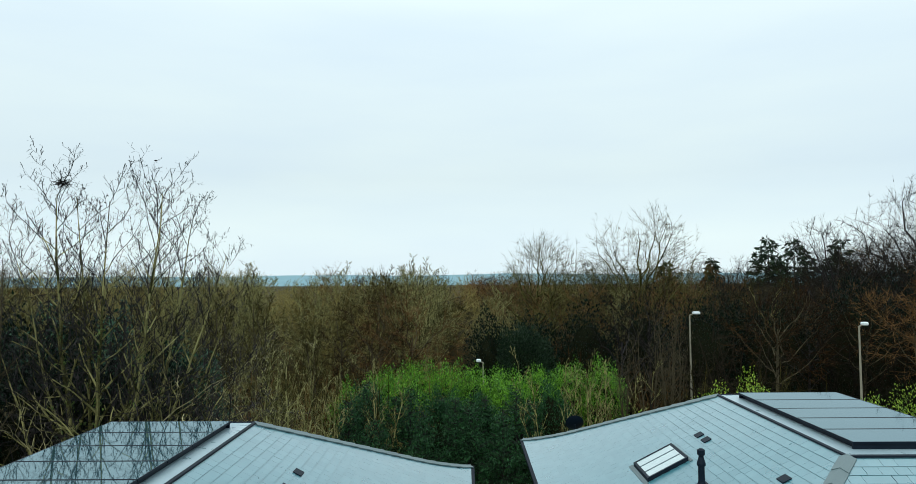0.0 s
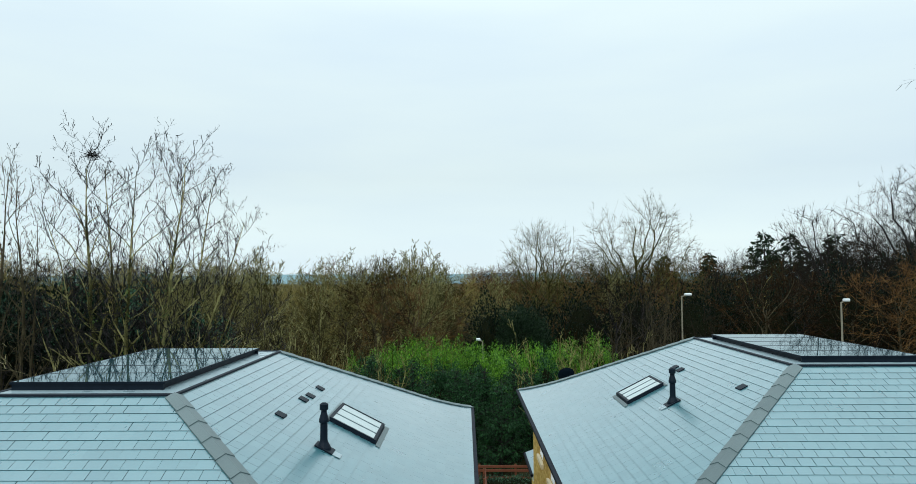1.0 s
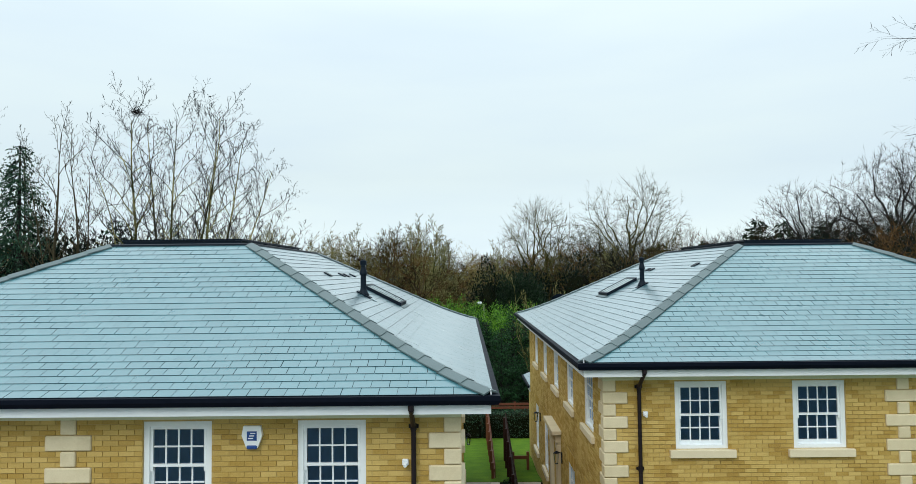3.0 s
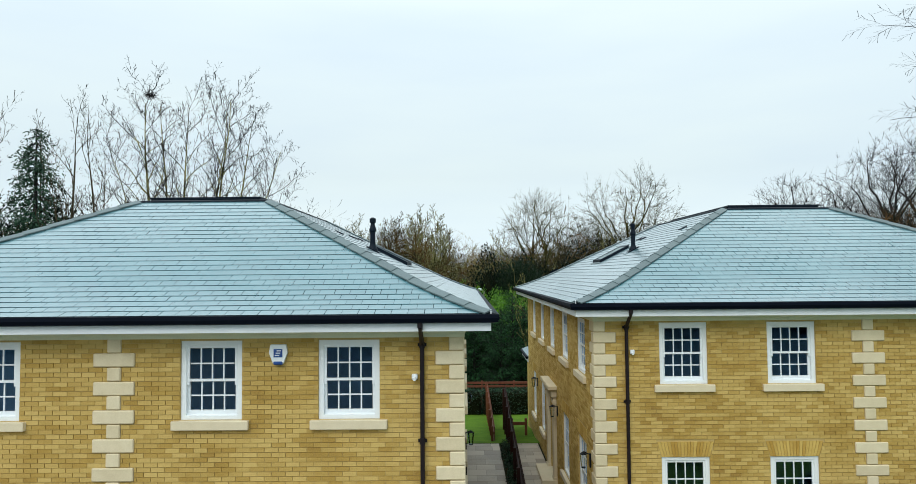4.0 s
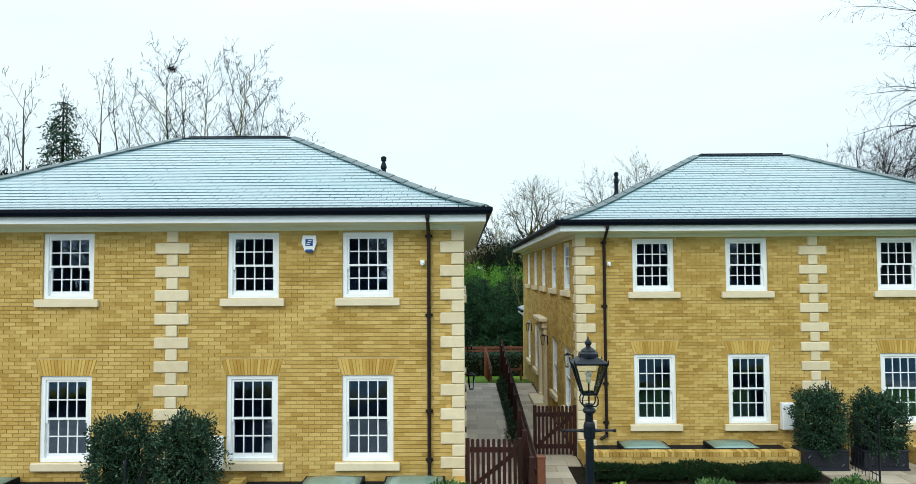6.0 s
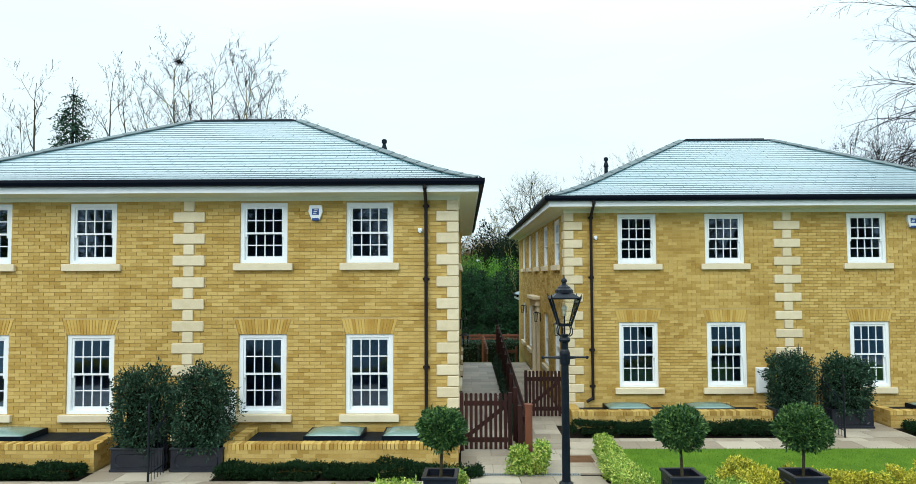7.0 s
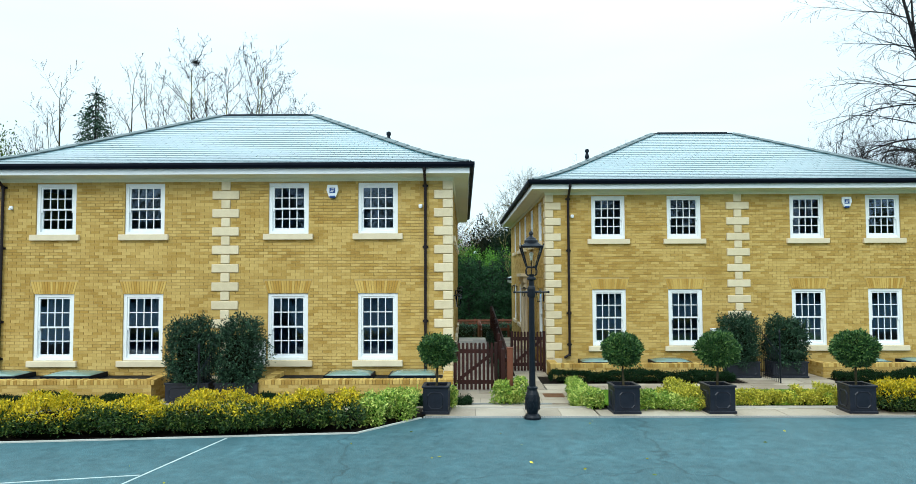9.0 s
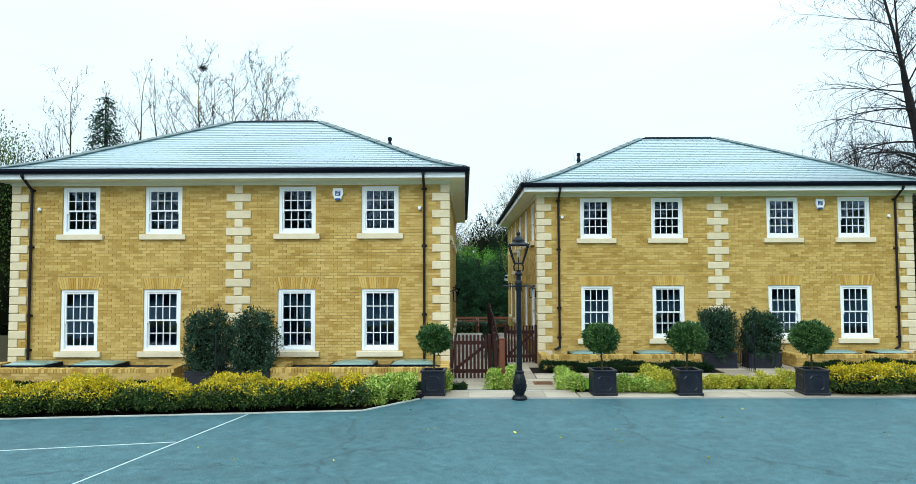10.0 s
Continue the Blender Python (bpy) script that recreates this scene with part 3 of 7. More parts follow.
        quoin_f.append((5.545 - half, 5.545 + half, za - 0.01, zb + 0.01))
    # arches over the lower windows
    arches = [(a, b, LOW_Z[1] + 0.005, LOW_Z[1] + 0.305) for a, b in FRONT_U]
    for a in arches:
        for c in voussoirs(on_front, *a):
            part("arch_brick", hexa_mesh("arch_brick", [c], M_ARCH), M_ARCH, wall_f)
    s_arch = [(d - h, d + h, LOW_Z[1] + 0.005, LOW_Z[1] + 0.305) for d in SIDE_D if d != DOOR_D or not entry]
    for a in s_arch:
        for c in voussoirs(on_side, *a):
            part("arch_brick", hexa_mesh("arch_brick", [c], M_ARCH), M_ARCH, wall_s)
    # windows
    for a, b in FRONT_U:
        for kit, z in ((KIT_UP, UP_Z[0]), (KIT_LOW, LOW_Z[0])):
            c = P((a + b) / 2, 0, z)
            hang_window(kit, pose(*c), top)
    for d in SIDE_D:
        hang_window(KIT_SIDE_UP, pose(*P(0, d, UP_Z[0]), 0, 0, turn_in), top)
        if d != DOOR_D or not entry:
            hang_window(KIT_SIDE_LOW, pose(*P(0, d, LOW_Z[0]), 0, 0, turn_in), top)
    # side door with its stone surround
    m = pose(*P(0, DOOR_D, GROUND), 0, 0, turn_in)

    def side_part(name, build, material, parent, text=""):
        b = bmesh.new()
        build(b)
        b.transform(m)
        return part(name, b, material, parent, text)

    def leaf_form(b):
        box(b, -0.5, 0.5, 0.10, 0.15, 0.14, 2.40, 0.004)
        for zz in ((0.3, 1.05), (1.15, 2.25)):
            for s in (-0.24, 0.24):
                box(b, s - 0.17, s + 0.17, 0.085, 0.10, *zz, 0.01)

    if entry:
        door = side_part("door", leaf_form, M_WHITE, top, "white panelled entrance door in a stone surround")
        side_part("door_frame", lambda b: [box(b, -0.575, -0.5, 0.06, 0.2, 0.12, 2.44), box(b, 0.5, 0.575, 0.06, 0.2, 0.12, 2.44), box(b, -0.5, 0.5, 0.06, 0.2, 2.40, 2.44)], M_WHITE, door)
        for s in (-1, 1):
            side_part("pilaster", lambda b: [box(b, s * 0.58, s * 0.86, -0.10, 0.004, 0.0, 2.5, 0.01), box(b, s * 0.56, s * 0.88, -0.12, 0.004, 0.0, 0.2, 0.01), box(b, s * 0.56, s * 0.88, -0.12, 0.004, 2.3, 2.42, 0.01)], M_SILL, door)
        side_part("canopy", lambda b: [box(b, -0.92, 0.92, -0.16, 0.004, 2.5, 2.72, 0.01), box(b, -1.02, 1.02, -0.26, 0.004, 2.72, 2.84, 0.015)], M_SILL, door, "moulded cast stone door canopy")
        side_part("door_step", lambda b: box(b, -0.9, 0.9, -0.45, 0.2, 0.002, 0.12, 0.01), M_SILL, door)
        side_part("handle", lambda b: box(b, 0.36, 0.40, 0.04, 0.10, 1.15, 1.25, 0.006), M_IRON, door)
    # wall lanterns beside the corner and the door
    for d in (0.62, 5.75, 11.0):
        lan = side_part("wall_lantern", lambda b: [box(b, -0.05, 0.05, -0.03, -0.002, 2.0, 2.3, 0.01), tube(b, (0, -0.02, 2.27), (0, -0.16, 2.33), 0.012, None, 8), tube(b, (0, -0.16, 2.33), (0, -0.16, 2.28), 0.02, 0.09, 6), tube(b, (0, -0.16, 1.99), (0, -0.16, 2.01), 0.045, 0.045, 6)], M_IRON, top, "black iron wall lantern")
        off = Matrix.Translation(P(0, d, 0) - P(0, DOOR_D, 0))
        lan.data.transform(off)
        gl = side_part("lantern_glass", lambda b: tube(b, (0, -0.16, 2.01), (0, -0.16, 2.279), 0.05, 0.08, 6), M_LANTERN, lan)
        gl.data.transform(off)
    # brick skins
    brickwork(wall_f, on_front, wide, front_open, quoin_f, arches, GROUND, 4.67, 300)
    brickwork(wall_s, on_side, DEEP, side_open, quoin_s, s_arch, GROUND, 4.67, 0)
    # eaves
    xs = sorted((P(0, 0, 0)[0], P(wide, 0, 0)[0]))
    rect = (xs[0], xs[1], y0, y0 + DEEP)
    part("fascia", ring(bmesh.new(), rect, [(EAVE, 4.79), (EAVE, 4.97), (EAVE - 0.025, 4.97), (EAVE - 0.025, 4.79)]), M_WHITE, top, "white painted fascia board")
    part("soffit", ring(bmesh.new(), rect, [(EAVE - 0.027, 4.80), (0.06, 4.755), (0.035, 4.715), (0.035, 4.665), (-0.004, 4.665), (-0.004, 4.86), (EAVE - 0.027, 4.86)]), M_SOFFIT, top, "cream coved soffit under the eaves")
    part("gutter", ring(bmesh.new(), rect, [(EAVE + 0.003, 5.05), (EAVE + 0.12, 5.05), (EAVE + 0.125, 4.99), (EAVE + 0.10, 4.93), (EAVE + 0.035, 4.915), (EAVE + 0.003, 4.94)]), M_BLACK, top, "black half-round rain gutter")
    # downpipes
    for u in (0.64, wide - 0.53):
        b = bmesh.new()
        g, w0 = P(u, -EAVE - 0.05, 4.95), P(u, -0.06, 4.55)
        tube(b, g, g - Vector((0, 0, 0.10)), 0.042, None, 10)
        tube(b, g - Vector((0, 0, 0.09)), w0, 0.036, None, 10)
        tube(b, w0 + Vector((0, 0, 0.02)), P(u, -0.06, 0.02), 0.036, None, 10)
        tube(b, P(u, -0.06, 0.06), P(u - 0.16, -0.12, -0.02), 0.036, None, 10)
        for zc in (4.5, 3.0, 1.2, 0.3):
            tube(b, P(u, -0.06, zc), P(u, -0.06, zc + 0.09), 0.046, None, 10)
            box(b, P(u - 0.07, 0, 0)[0], P(u + 0.07, 0, 0)[0], y0 - 0.03, y0 + 0.005, zc + 0.02, zc + 0.07)
        part("downpipe", b, M_PIPE, top, "dark brown round downpipe", smooth=False)
    # small fittings
    for u in (0.76, wide - 0.72):
        b = bmesh.new()
        box(b, P(u - 0.045, 0, 0)[0], P(u + 0.045, 0, 0)[0], y0 - 0.05, y0 - 0.001, 4.00, 4.09, 0.012)
        tube(b, P(u, -0.05, 4.02), P(u, -0.10, 4.01), 0.03, 0.025, 10)
        part("sensor", b, M_WHITE, top, "small white movement sensor")
    b = bmesh.new()
    c = P(alarm_u, 0, 4.44)
    pts = [(-0.08, -0.17), (0.08, -0.17), (0.145, 0.0), (0.12, 0.13), (-0.12, 0.13), (-0.145, 0.0)]
    vs = [[b.verts.new((c[0] + x, y0 + yy, c[2] + z)) for x, z in pts] for yy in (-0.07, -0.001)]
    b.faces.new(vs[0])
    b.faces.new(vs[1][::-1])
    for i in range(6):
        b.faces.new((vs[0][i], vs[1][i], vs[1][(i + 1) % 6], vs[0][(i + 1) % 6]))
    bmesh.ops.recalc_face_normals(b, faces=b.faces)
    al = part("alarm_box", b, M_WHITE, top, "white hexagonal alarm box with a blue foot")
    b = bmesh.new()
    box(b, c[0] - 0.075, c[0] + 0.075, y0 - 0.085, y0 - 0.01, c[2] - 0.19, c[2] - 0.135, 0.015)
    part("strobe", b, M_BLUE, al, "dark blue strobe lens")
    b = bmesh.new()
    box(b, c[0] - 0.07, c[0] + 0.07, y0 - 0.073, y0 - 0.07, c[2] - 0.07, c[2] + 0.06)
    part("emblem", b, M_BLUE, al, "dark square emblem")
    b = bmesh.new()
    for i in range(3):
        z = c[2] - 0.045 + i * 0.035
        box(b, c[0] - 0.05 + 0.015 * i, c[0] + 0.02 + 0.015 * i, y0 - 0.077, y0 - 0.073, z, z + 0.014)
    part("stripe", b, M_WHITE, al)
    roof_of(top, P, sx, wide)
    if sx > 0:
        satellite_dish(top, P(1.3, DEEP, 4.55))
    return top, P


def satellite_dish(top, foot):
    """A dark dish on a bent pole off the rear wall, facing the sky behind the house."""
    b = bmesh.new()
    knee = foot + Vector((0, 0.62, 0.05))
    tube(b, foot, knee, 0.02, 0.02, 8)
    tube(b, knee, knee + Vector((0, 0, 0.92)), 0.02, 0.02, 8)
    pole = part("dish_pole", b, M_FRAME, top, "bent steel pole of the satellite dish")
    b = bmesh.new()
    turned(b, [(0.0, 0.0), (0.12, 0.008), (0.22, 0.03), (0.30, 0.065), (0.305, 0.072), (0.295, 0.072), (0.21, 0.04), (0.10, 0.018), (0.0, 0.012)], 24)
    bmesh.ops.transform(b, matrix=Matrix.Translation(knee + Vector((0, 0.05, 0.92))) @ Matrix.Rotation(math.radians(-62), 4, "X"), verts=b.verts)
    part("satellite_dish", b, M_FRAME, pole, "dark round satellite dish")


def roof_of(top, P, sx, wide):
    r0 = (-EAVE, wide + EAVE, -EAVE, DEEP + EAVE)
    bm = bmesh.new()
    rings = []
    for s in (0.0, 0.45, 0.9, KICK_S, RUN):
        z = prof(s) - 0.012
        rings.append([bm.verts.new(P(u, d, z)) for u, d in ((r0[0] + s, r0[2] + s), (r0[1] - s, r0[2] + s), (r0[1] - s, r0[3] - s), (r0[0] + s, r0[3] - s))])
    for a, b in zip(rings, rings[1:]):
        for k in range(4):
            bm.faces.new((a[k], a[(k + 1) % 4], b[(k + 1) % 4], b[k]))
    bm.faces.new(rings[-1])
    under = [bm.verts.new(v.co - Vector((0, 0, 0.06))) for v in rings[0]]
    for k in range(4):
        bm.faces.new((rings[0][k], rings[0][(k + 1) % 4], under[(k + 1) % 4], under[k]))
    bm.faces.new(under)
    bmesh.ops.recalc_face_normals(bm, faces=bm.faces)
    roof = part("roof", bm, M_DECK, top, "hipped roof of blue-grey slates with a flat crown")
    # slates
    gauge, sw = 0.20, 0.255
    rows = int(SL_L[-1] / gauge) + 1

    def slope(place, lo, hi, few, joint=0.0065):
        rest, made = [], 0
        for k in range(rows):
            l0 = k * gauge
            l1 = min(l0 + gauge + 0.03, SL_L[-1])
            s0, s1 = s_at(l0) - (0.03 if k == 0 else 0), s_at(l1)
            za, zb = prof(max(0, s0)) + 0.012, prof(s1) + 0.003
            a, b = lo + max(s0, 0) + 0.03, hi - max(s0, 0) - 0.03
            u = lo - (sw / 2 if k % 2 else 0.0)
            shared = None
            while u < b:
                p, q = max(u, a), min(u + sw - joint * random.choice((0.25, 0.6, 1.0, 1.3)), b)
                if q - p > 0.03:
                    j = random.uniform(-0.3, 0.3) * joint
                    lift = random.uniform(0, 0.001)
                    pu, qu = max(p + j, lo + s1 + 0.02), min(q + j, hi - s1 - 0.02)
                    if qu < pu + 0.005:
                        pu = qu = (pu + qu) / 2
                        qu += 0.005
                    c = [place(p + j, s0 + 0.006, za - 0.006), place(q + j, s0 + 0.006, za - 0.006), place(qu, s1, zb - 0.006), place(pu, s1, zb - 0.006), place(p + j, s0, za + lift), place(q + j, s0, za + lift), place(qu, s1, zb), place(pu, s1, zb)]
                    whole = q - p > sw - joint * 1.3 - 0.001 and pu == p + j and qu == q + j
                    if whole and made < few and k < 16 and p < lo + 6.5:
                        if shared is None:
                            base = Vector(c[0])
                            shared = hexa_mesh("slate", [put_upright([Vector(v) - base for v in c])], M_SLATE_ONE, M_SLATE_EDGE_SHADE)
                        ob = new("slate", shared)
                        ob.matrix_basis = Matrix.Translation(c[0])
                        adopt(ob, roof)
                        made += 1
                    else:
                        rest.append(put_upright([tuple(v) for v in c]))
                u += sw
        return rest

    rest = slope(lambda a, s, z: P(a, -EAVE + s, z), r0[0], r0[1], 300)
    rest += slope(lambda a, s, z: P(-EAVE + s, a, z), r0[2], r0[3], 0, 0.0028)
    rest += slope(lambda a, s, z: P(wide + EAVE - s, a, z), r0[2], r0[3], 0, 0.0028)
    tagged(part("slating", hexa_mesh("slating", rest, M_SLATE, M_SLATE_EDGE_SHADE), M_SLATE, roof), kind="stuff")
    # hip tiles
    n = 15
    for cu, cd, du, dd in ((r0[0], r0[2], 1, 1), (r0[1], r0[2], -1, 1), (r0[0], r0[3], 1, -1), (r0[1], r0[3], -1, -1)):
        for k in range(n):
            a, b = RUN * k / n, min(RUN, RUN * (k + 1) / n + 0.03)
            w = 0.10
            sec = []
            for s, lift in ((a, 0.052), (b, 0.036)):
                ridge = P(cu + du * s, cd + dd * s, prof(s) + lift + 0.012)
                f = max(s - w, 0)
                le = P(cu + du * (s + w), cd + dd * (s - w), prof(f) - (w - s + f) * 0.3 + lift)
                ri = P(cu + du * (s - w), cd + dd * (s + w), prof(f) - (w - s + f) * 0.3 + lift)
                sec.append((le, ridge, ri))
            bb = bmesh.new()
            dn = Vector((0, 0, -0.022))
            v = [[bb.verts.new(p) for p in s_] + [bb.verts.new(p + dn) for p in reversed(s_)] for s_ in sec]
            for i in range(6):
                bb.faces.new((v[0][i], v[0][(i + 1) % 6], v[1][(i + 1) % 6], v[1][i]))
            bb.faces.new(v[0])
            bb.faces.new(v[1][::-1])
            bmesh.ops.recalc_face_normals(bb, faces=bb.faces)
            part("hip_tile", bb, M_HIP, roof)
        b = bmesh.new()
        tip = P(cu, cd, Z_EAVE)
        tube(b, tip + Vector((0, 0, -0.02)), tip + Vector((0, 0, 0.07)), 0.012, 0.006, 6)
        part("hip_iron", b, M_WHITE, roof)
    # flat crown, its roll edge and the solar panels
    c0, c1, e0, e1 = r0[0] + RUN, r0[1] - RUN, r0[2] + RUN, r0[3] - RUN
    xs = sorted((P(c0, 0, 0)[0], P(c1, 0, 0)[0]))
    ys = (P(0, e0, 0)[1], P(0, e1, 0)[1])
    part("crown_roll", ring(bmesh.new(), (xs[0], xs[1], *ys), [(0.05, Z_TOP - 0.03), (0.04, Z_TOP + 0.02), (0.0, Z_TOP + 0.035), (-0.035, Z_TOP + 0.02), (-0.035, Z_TOP - 0.03)]), M_FRAME, roof, "lead covered roll round the flat crown")
    b = bmesh.new()
    box(b, xs[0], xs[1], *ys, Z_TOP - 0.02, Z_TOP + 0.012)
    part("crown_deck", b, M_CROWN, roof, "pale wet lead sheet of the flat crown")
    arr = [xs[0] + 0.05, xs[1] - 0.33, ys[0] + 0.42, ys[1] - 0.45]
    if sx > 0:
        arr[0], arr[1] = xs[0] + 0.33, xs[1] - 0.05
    nr = 5
    for i in range(nr):
        a, c = arr[2] + (arr[3] - arr[2]) * i / nr, arr[2] + (arr[3] - arr[2]) * (i + 1) / nr - 0.02
        xa, xb = arr[0], arr[1] - 0.012
        b = bmesh.new()
        for q in ((xa, xb, a, a + 0.018), (xa, xb, c - 0.018, c), (xa, xa + 0.018, a + 0.018, c - 0.018), (xb - 0.018, xb, a + 0.018, c - 0.018)):
            box(b, *q, Z_TOP + 0.11, Z_TOP + 0.15)
        part("solar_panel", b, M_FRAME, roof, "dark glossy solar panel lying on the crown")
        b = bmesh.new()
        box(b, xa + 0.018, xb - 0.018, a + 0.018, c - 0.018, Z_TOP + 0.115, Z_TOP + 0.148)
        part("panel_glass", b, M_PANEL, roof)
    for yy in (arr[2] + 0.02, arr[3] - 0.08):
        b = bmesh.new()
        box(b, arr[0] + 0.02, arr[1] - 0.04, yy, yy + 0.05, Z_TOP + 0.012, Z_TOP + 0.109)
        part("panel_rail", b, M_FRAME, roof)
    for xx in np.linspace(arr[0] + 0.1, arr[1] - 0.15, 4):
        b = bmesh.new()
        box(b, xx, xx + 0.05, arr[2] + 0.08, arr[3] - 0.09, Z_TOP + 0.012, Z_TOP + 0.108)
        part("panel_rail", b, M_FRAME, roof)

    # fittings on the inner slope: place by u (in from the wall) and d
    def on_slope(u, d, h=0.0):
        s = u + EAVE
        return P(u, d, prof(s) + h)

    def slope_box(b, u0, u1, d0, d1, h0, h1):
        c = [on_slope(u, d, h) for h in (h0, h1) for u, d in ((u0, d0), (u1, d0), (u1, d1), (u0, d1))]
        c = put_upright(c)
        vs = [b.verts.new(p) for p in c]
        for f in CUBE_F:
            b.faces.new([vs[i] for i in f])

    sky_d = (6.95, 8.42) if sx < 0 else (7.38, 8.62)
    u0, u1 = (1.46, 2.37) if sx < 0 else (1.62, 2.52)
    b = bmesh.new()
    for q in ((u0, u1, sky_d[0], sky_d[0] + 0.05), (u0, u1, sky_d[1] - 0.05, sky_d[1]), (u0, u0 + 0.05, sky_d[0] + 0.05, sky_d[1] - 0.05), (u1 - 0.05, u1, sky_d[0] + 0.05, sky_d[1] - 0.05)):
        slope_box(b, *q, 0.0, 0.10)
    sk = part("skylight", b, M_FRAME, roof, "dark framed roof window in the slates")
    b = bmesh.new()
    slope_box(b, u0 + 0.05, u1 - 0.05, sky_d[0] + 0.05, sky_d[1] - 0.05, 0.05, 0.085)
    part("pane", b, M_ROOFGLASS, sk)
    for i in (1, 2):
        b = bmesh.new()
        d = sky_d[0] + (sky_d[1] - sky_d[0]) * i / 3
        slope_box(b, u0 + 0.05, u1 - 0.05, d - 0.015, d + 0.015, 0.08, 0.097)
        part("glazing_bar", b, M_LEAD, sk)
    for fa, fb in ((u0 - 0.09, u0 - 0.004), (u1 + 0.004, u1 + 0.07)):
        b = bmesh.new()
        slope_box(b, fa, fb, sky_d[0] - 0.10, sky_d[1] + 0.10, 0.019, 0.026)
        part("flashing", b, M_HIP, sk)
    # flue
    fu, fd = (2.14, 5.32) if sx < 0 else (2.28, 5.85)
    base = on_slope(fu, fd)
    b = bmesh.new()
    turned(b, [(0.13, -0.05), (0.12, 0.03), (0.075, 0.12), (0.065, 0.16), (0.062, 0.44), (0.085, 0.46), (0.085, 0.50), (0.05, 0.62), (0.05, 0.66), (0.075, 0.67), (0.075, 0.76), (0.03, 0.79)], 14, base)
    fl = part("flue", b, M_FRAME, roof, "black boiler flue terminal", smooth=False)
    b = bmesh.new()
    slope_box(b, fu - 0.17, fu + 0.13, fd - 0.15, fd + 0.15, 0.013, 0.04)
    part("flashing", b, M_FRAME, fl)
    b = bmesh.new()
    slope_box(b, fu - 0.30, fu - 0.172, fd - 0.13, fd + 0.10, 0.018, 0.026)
    part("apron", b, M_CROWN, fl, "pale lead apron")
    vents = [(2.97, 8.92), (2.97, 7.96), (3.0, 7.47), (3.03, 5.87)] if sx < 0 else [(3.12, 8.44), (3.12, 7.97), (3.33, 4.62)]
    for u, d in vents:
        b = bmesh.new()
        slope_box(b, u - 0.08, u + 0.08, d - 0.13, d + 0.13, 0.012, 0.034)
        part("tile_vent", b, M_FRAME, roof)


M_STONE_ONE = surface("cast_stone_single", (0.62, 0.52, 0.33), (0.74, 0.64, 0.44), 5, 0.85, 0.3, 50, "object", 0.25)
house_l, PL = house(0.0, -1, 0.0, 11.56, "two-storey buff brick house with stone quoins and a slate hipped roof", 2.915, False)
house_r, PR = house(2.68, 1, 3.13, 11.50, "two-storey buff brick house with a side entrance, set back", 8.68, True)


# ---- ground, road and paving ----
LOW_END = -2.3


def gz(y):
    """Ground height: level drive, a ramp down to the houses, a rear garden that falls away, level beyond."""
    if y <= -4.2:
        return 0.0
    if y >= 38.0 or -2.0 <= y <= 14.0:
        return GROUND
    if y > 31.0:
        return LOW_END + (GROUND - LOW_END) * (y - 31.0) / 7.0
    if y > 28.0:
        return LOW_END
    if y > 14.0:
        return GROUND + (LOW_END - GROUND) * (y - 14.0) / 14.0
    return GROUND * (y + 4.2) / 2.2


def sheet(name, x0, x1, ys, lift, material, label, category, kind="structure"):
    bm = bmesh.new()
    rows = [(bm.verts.new((x0, y, gz(y) + lift)), bm.verts.new((x1, y, gz(y) + lift))) for y in ys]
    for a, b in zip(rows, rows[1:]):
        bm.faces.new((a[0], a[1], b[1], b[0]))
    return tagged(part(name, bm, material), label, category, kind=kind)


RAMP = [-5.0, -4.2, -3.4, -2.7, -2.0]
sheet("ground", -4000, 4000, [-400, -30, *RAMP, 14, 28, 31, 38, 60, 300, 4400], -0.06, M_FIELD, "rough brown woodland floor and fields to the horizon", "ground")
sheet("garden_bed", -16, 18, [-7.6, *RAMP, 0, 4], -0.035, M_SOIL, "dark soil of the front garden beds", "ground")


def prism(points, z0, z1):
    bm = bmesh.new()
    lo = [bm.verts.new((x, y, z0)) for x, y in points]
    hi = [bm.verts.new((x, y, z1)) for x, y in points]
    bm.faces.new(hi)
    bm.faces.new(lo[::-1])
    for i in range(len(points)):
        j = (i + 1) % len(points)
        bm.faces.new((lo[i], lo[j], hi[j], hi[i]))
    bmesh.ops.recalc_face_normals(bm, faces=bm.faces)
    return bm


KERB = [(-40.0, -10.1), (-7.03, -6.94), (-1.31, -6.31), (-0.42, -5.24), (40.0, -5.24)]
tagged(part("road", prism(KERB + [(40, -60), (-40, -60)], -0.2, 0.0), M_TARMAC), "smooth blue-grey tarmac drive", "road", kind="structure")


def strip(name, a, b, wide, z0, z1, material, label, category, kind="structure"):
    a, b = Vector((*a, 0)), Vector((*b, 0))
    s = (b - a).normalized().cross(Vector((0, 0, 1))) * wide / 2
    return tagged(part(name, prism([(a + s)[:2], (b + s)[:2], (b - s)[:2], (a - s)[:2]], z0, z1), material), label, category, kind=kind)


for a, b in zip(KERB[:3], KERB[1:4]):
    strip("kerb", a, b, 0.045, -0.1, 0.018, M_KERB, "pale stone kerb edging of the drive", "kerb")
strip("road_line", (-3.16, -6.58), (-3.98, -10.7), 0.028, -0.01, 0.004, M_LINE, "white painted parking line", "marking")
strip("road_line", (-3.56, -8.42), (-9.4, -9.67), 0.026, -0.01, 0.0045, M_LINE, "white painted parking line", "marking")


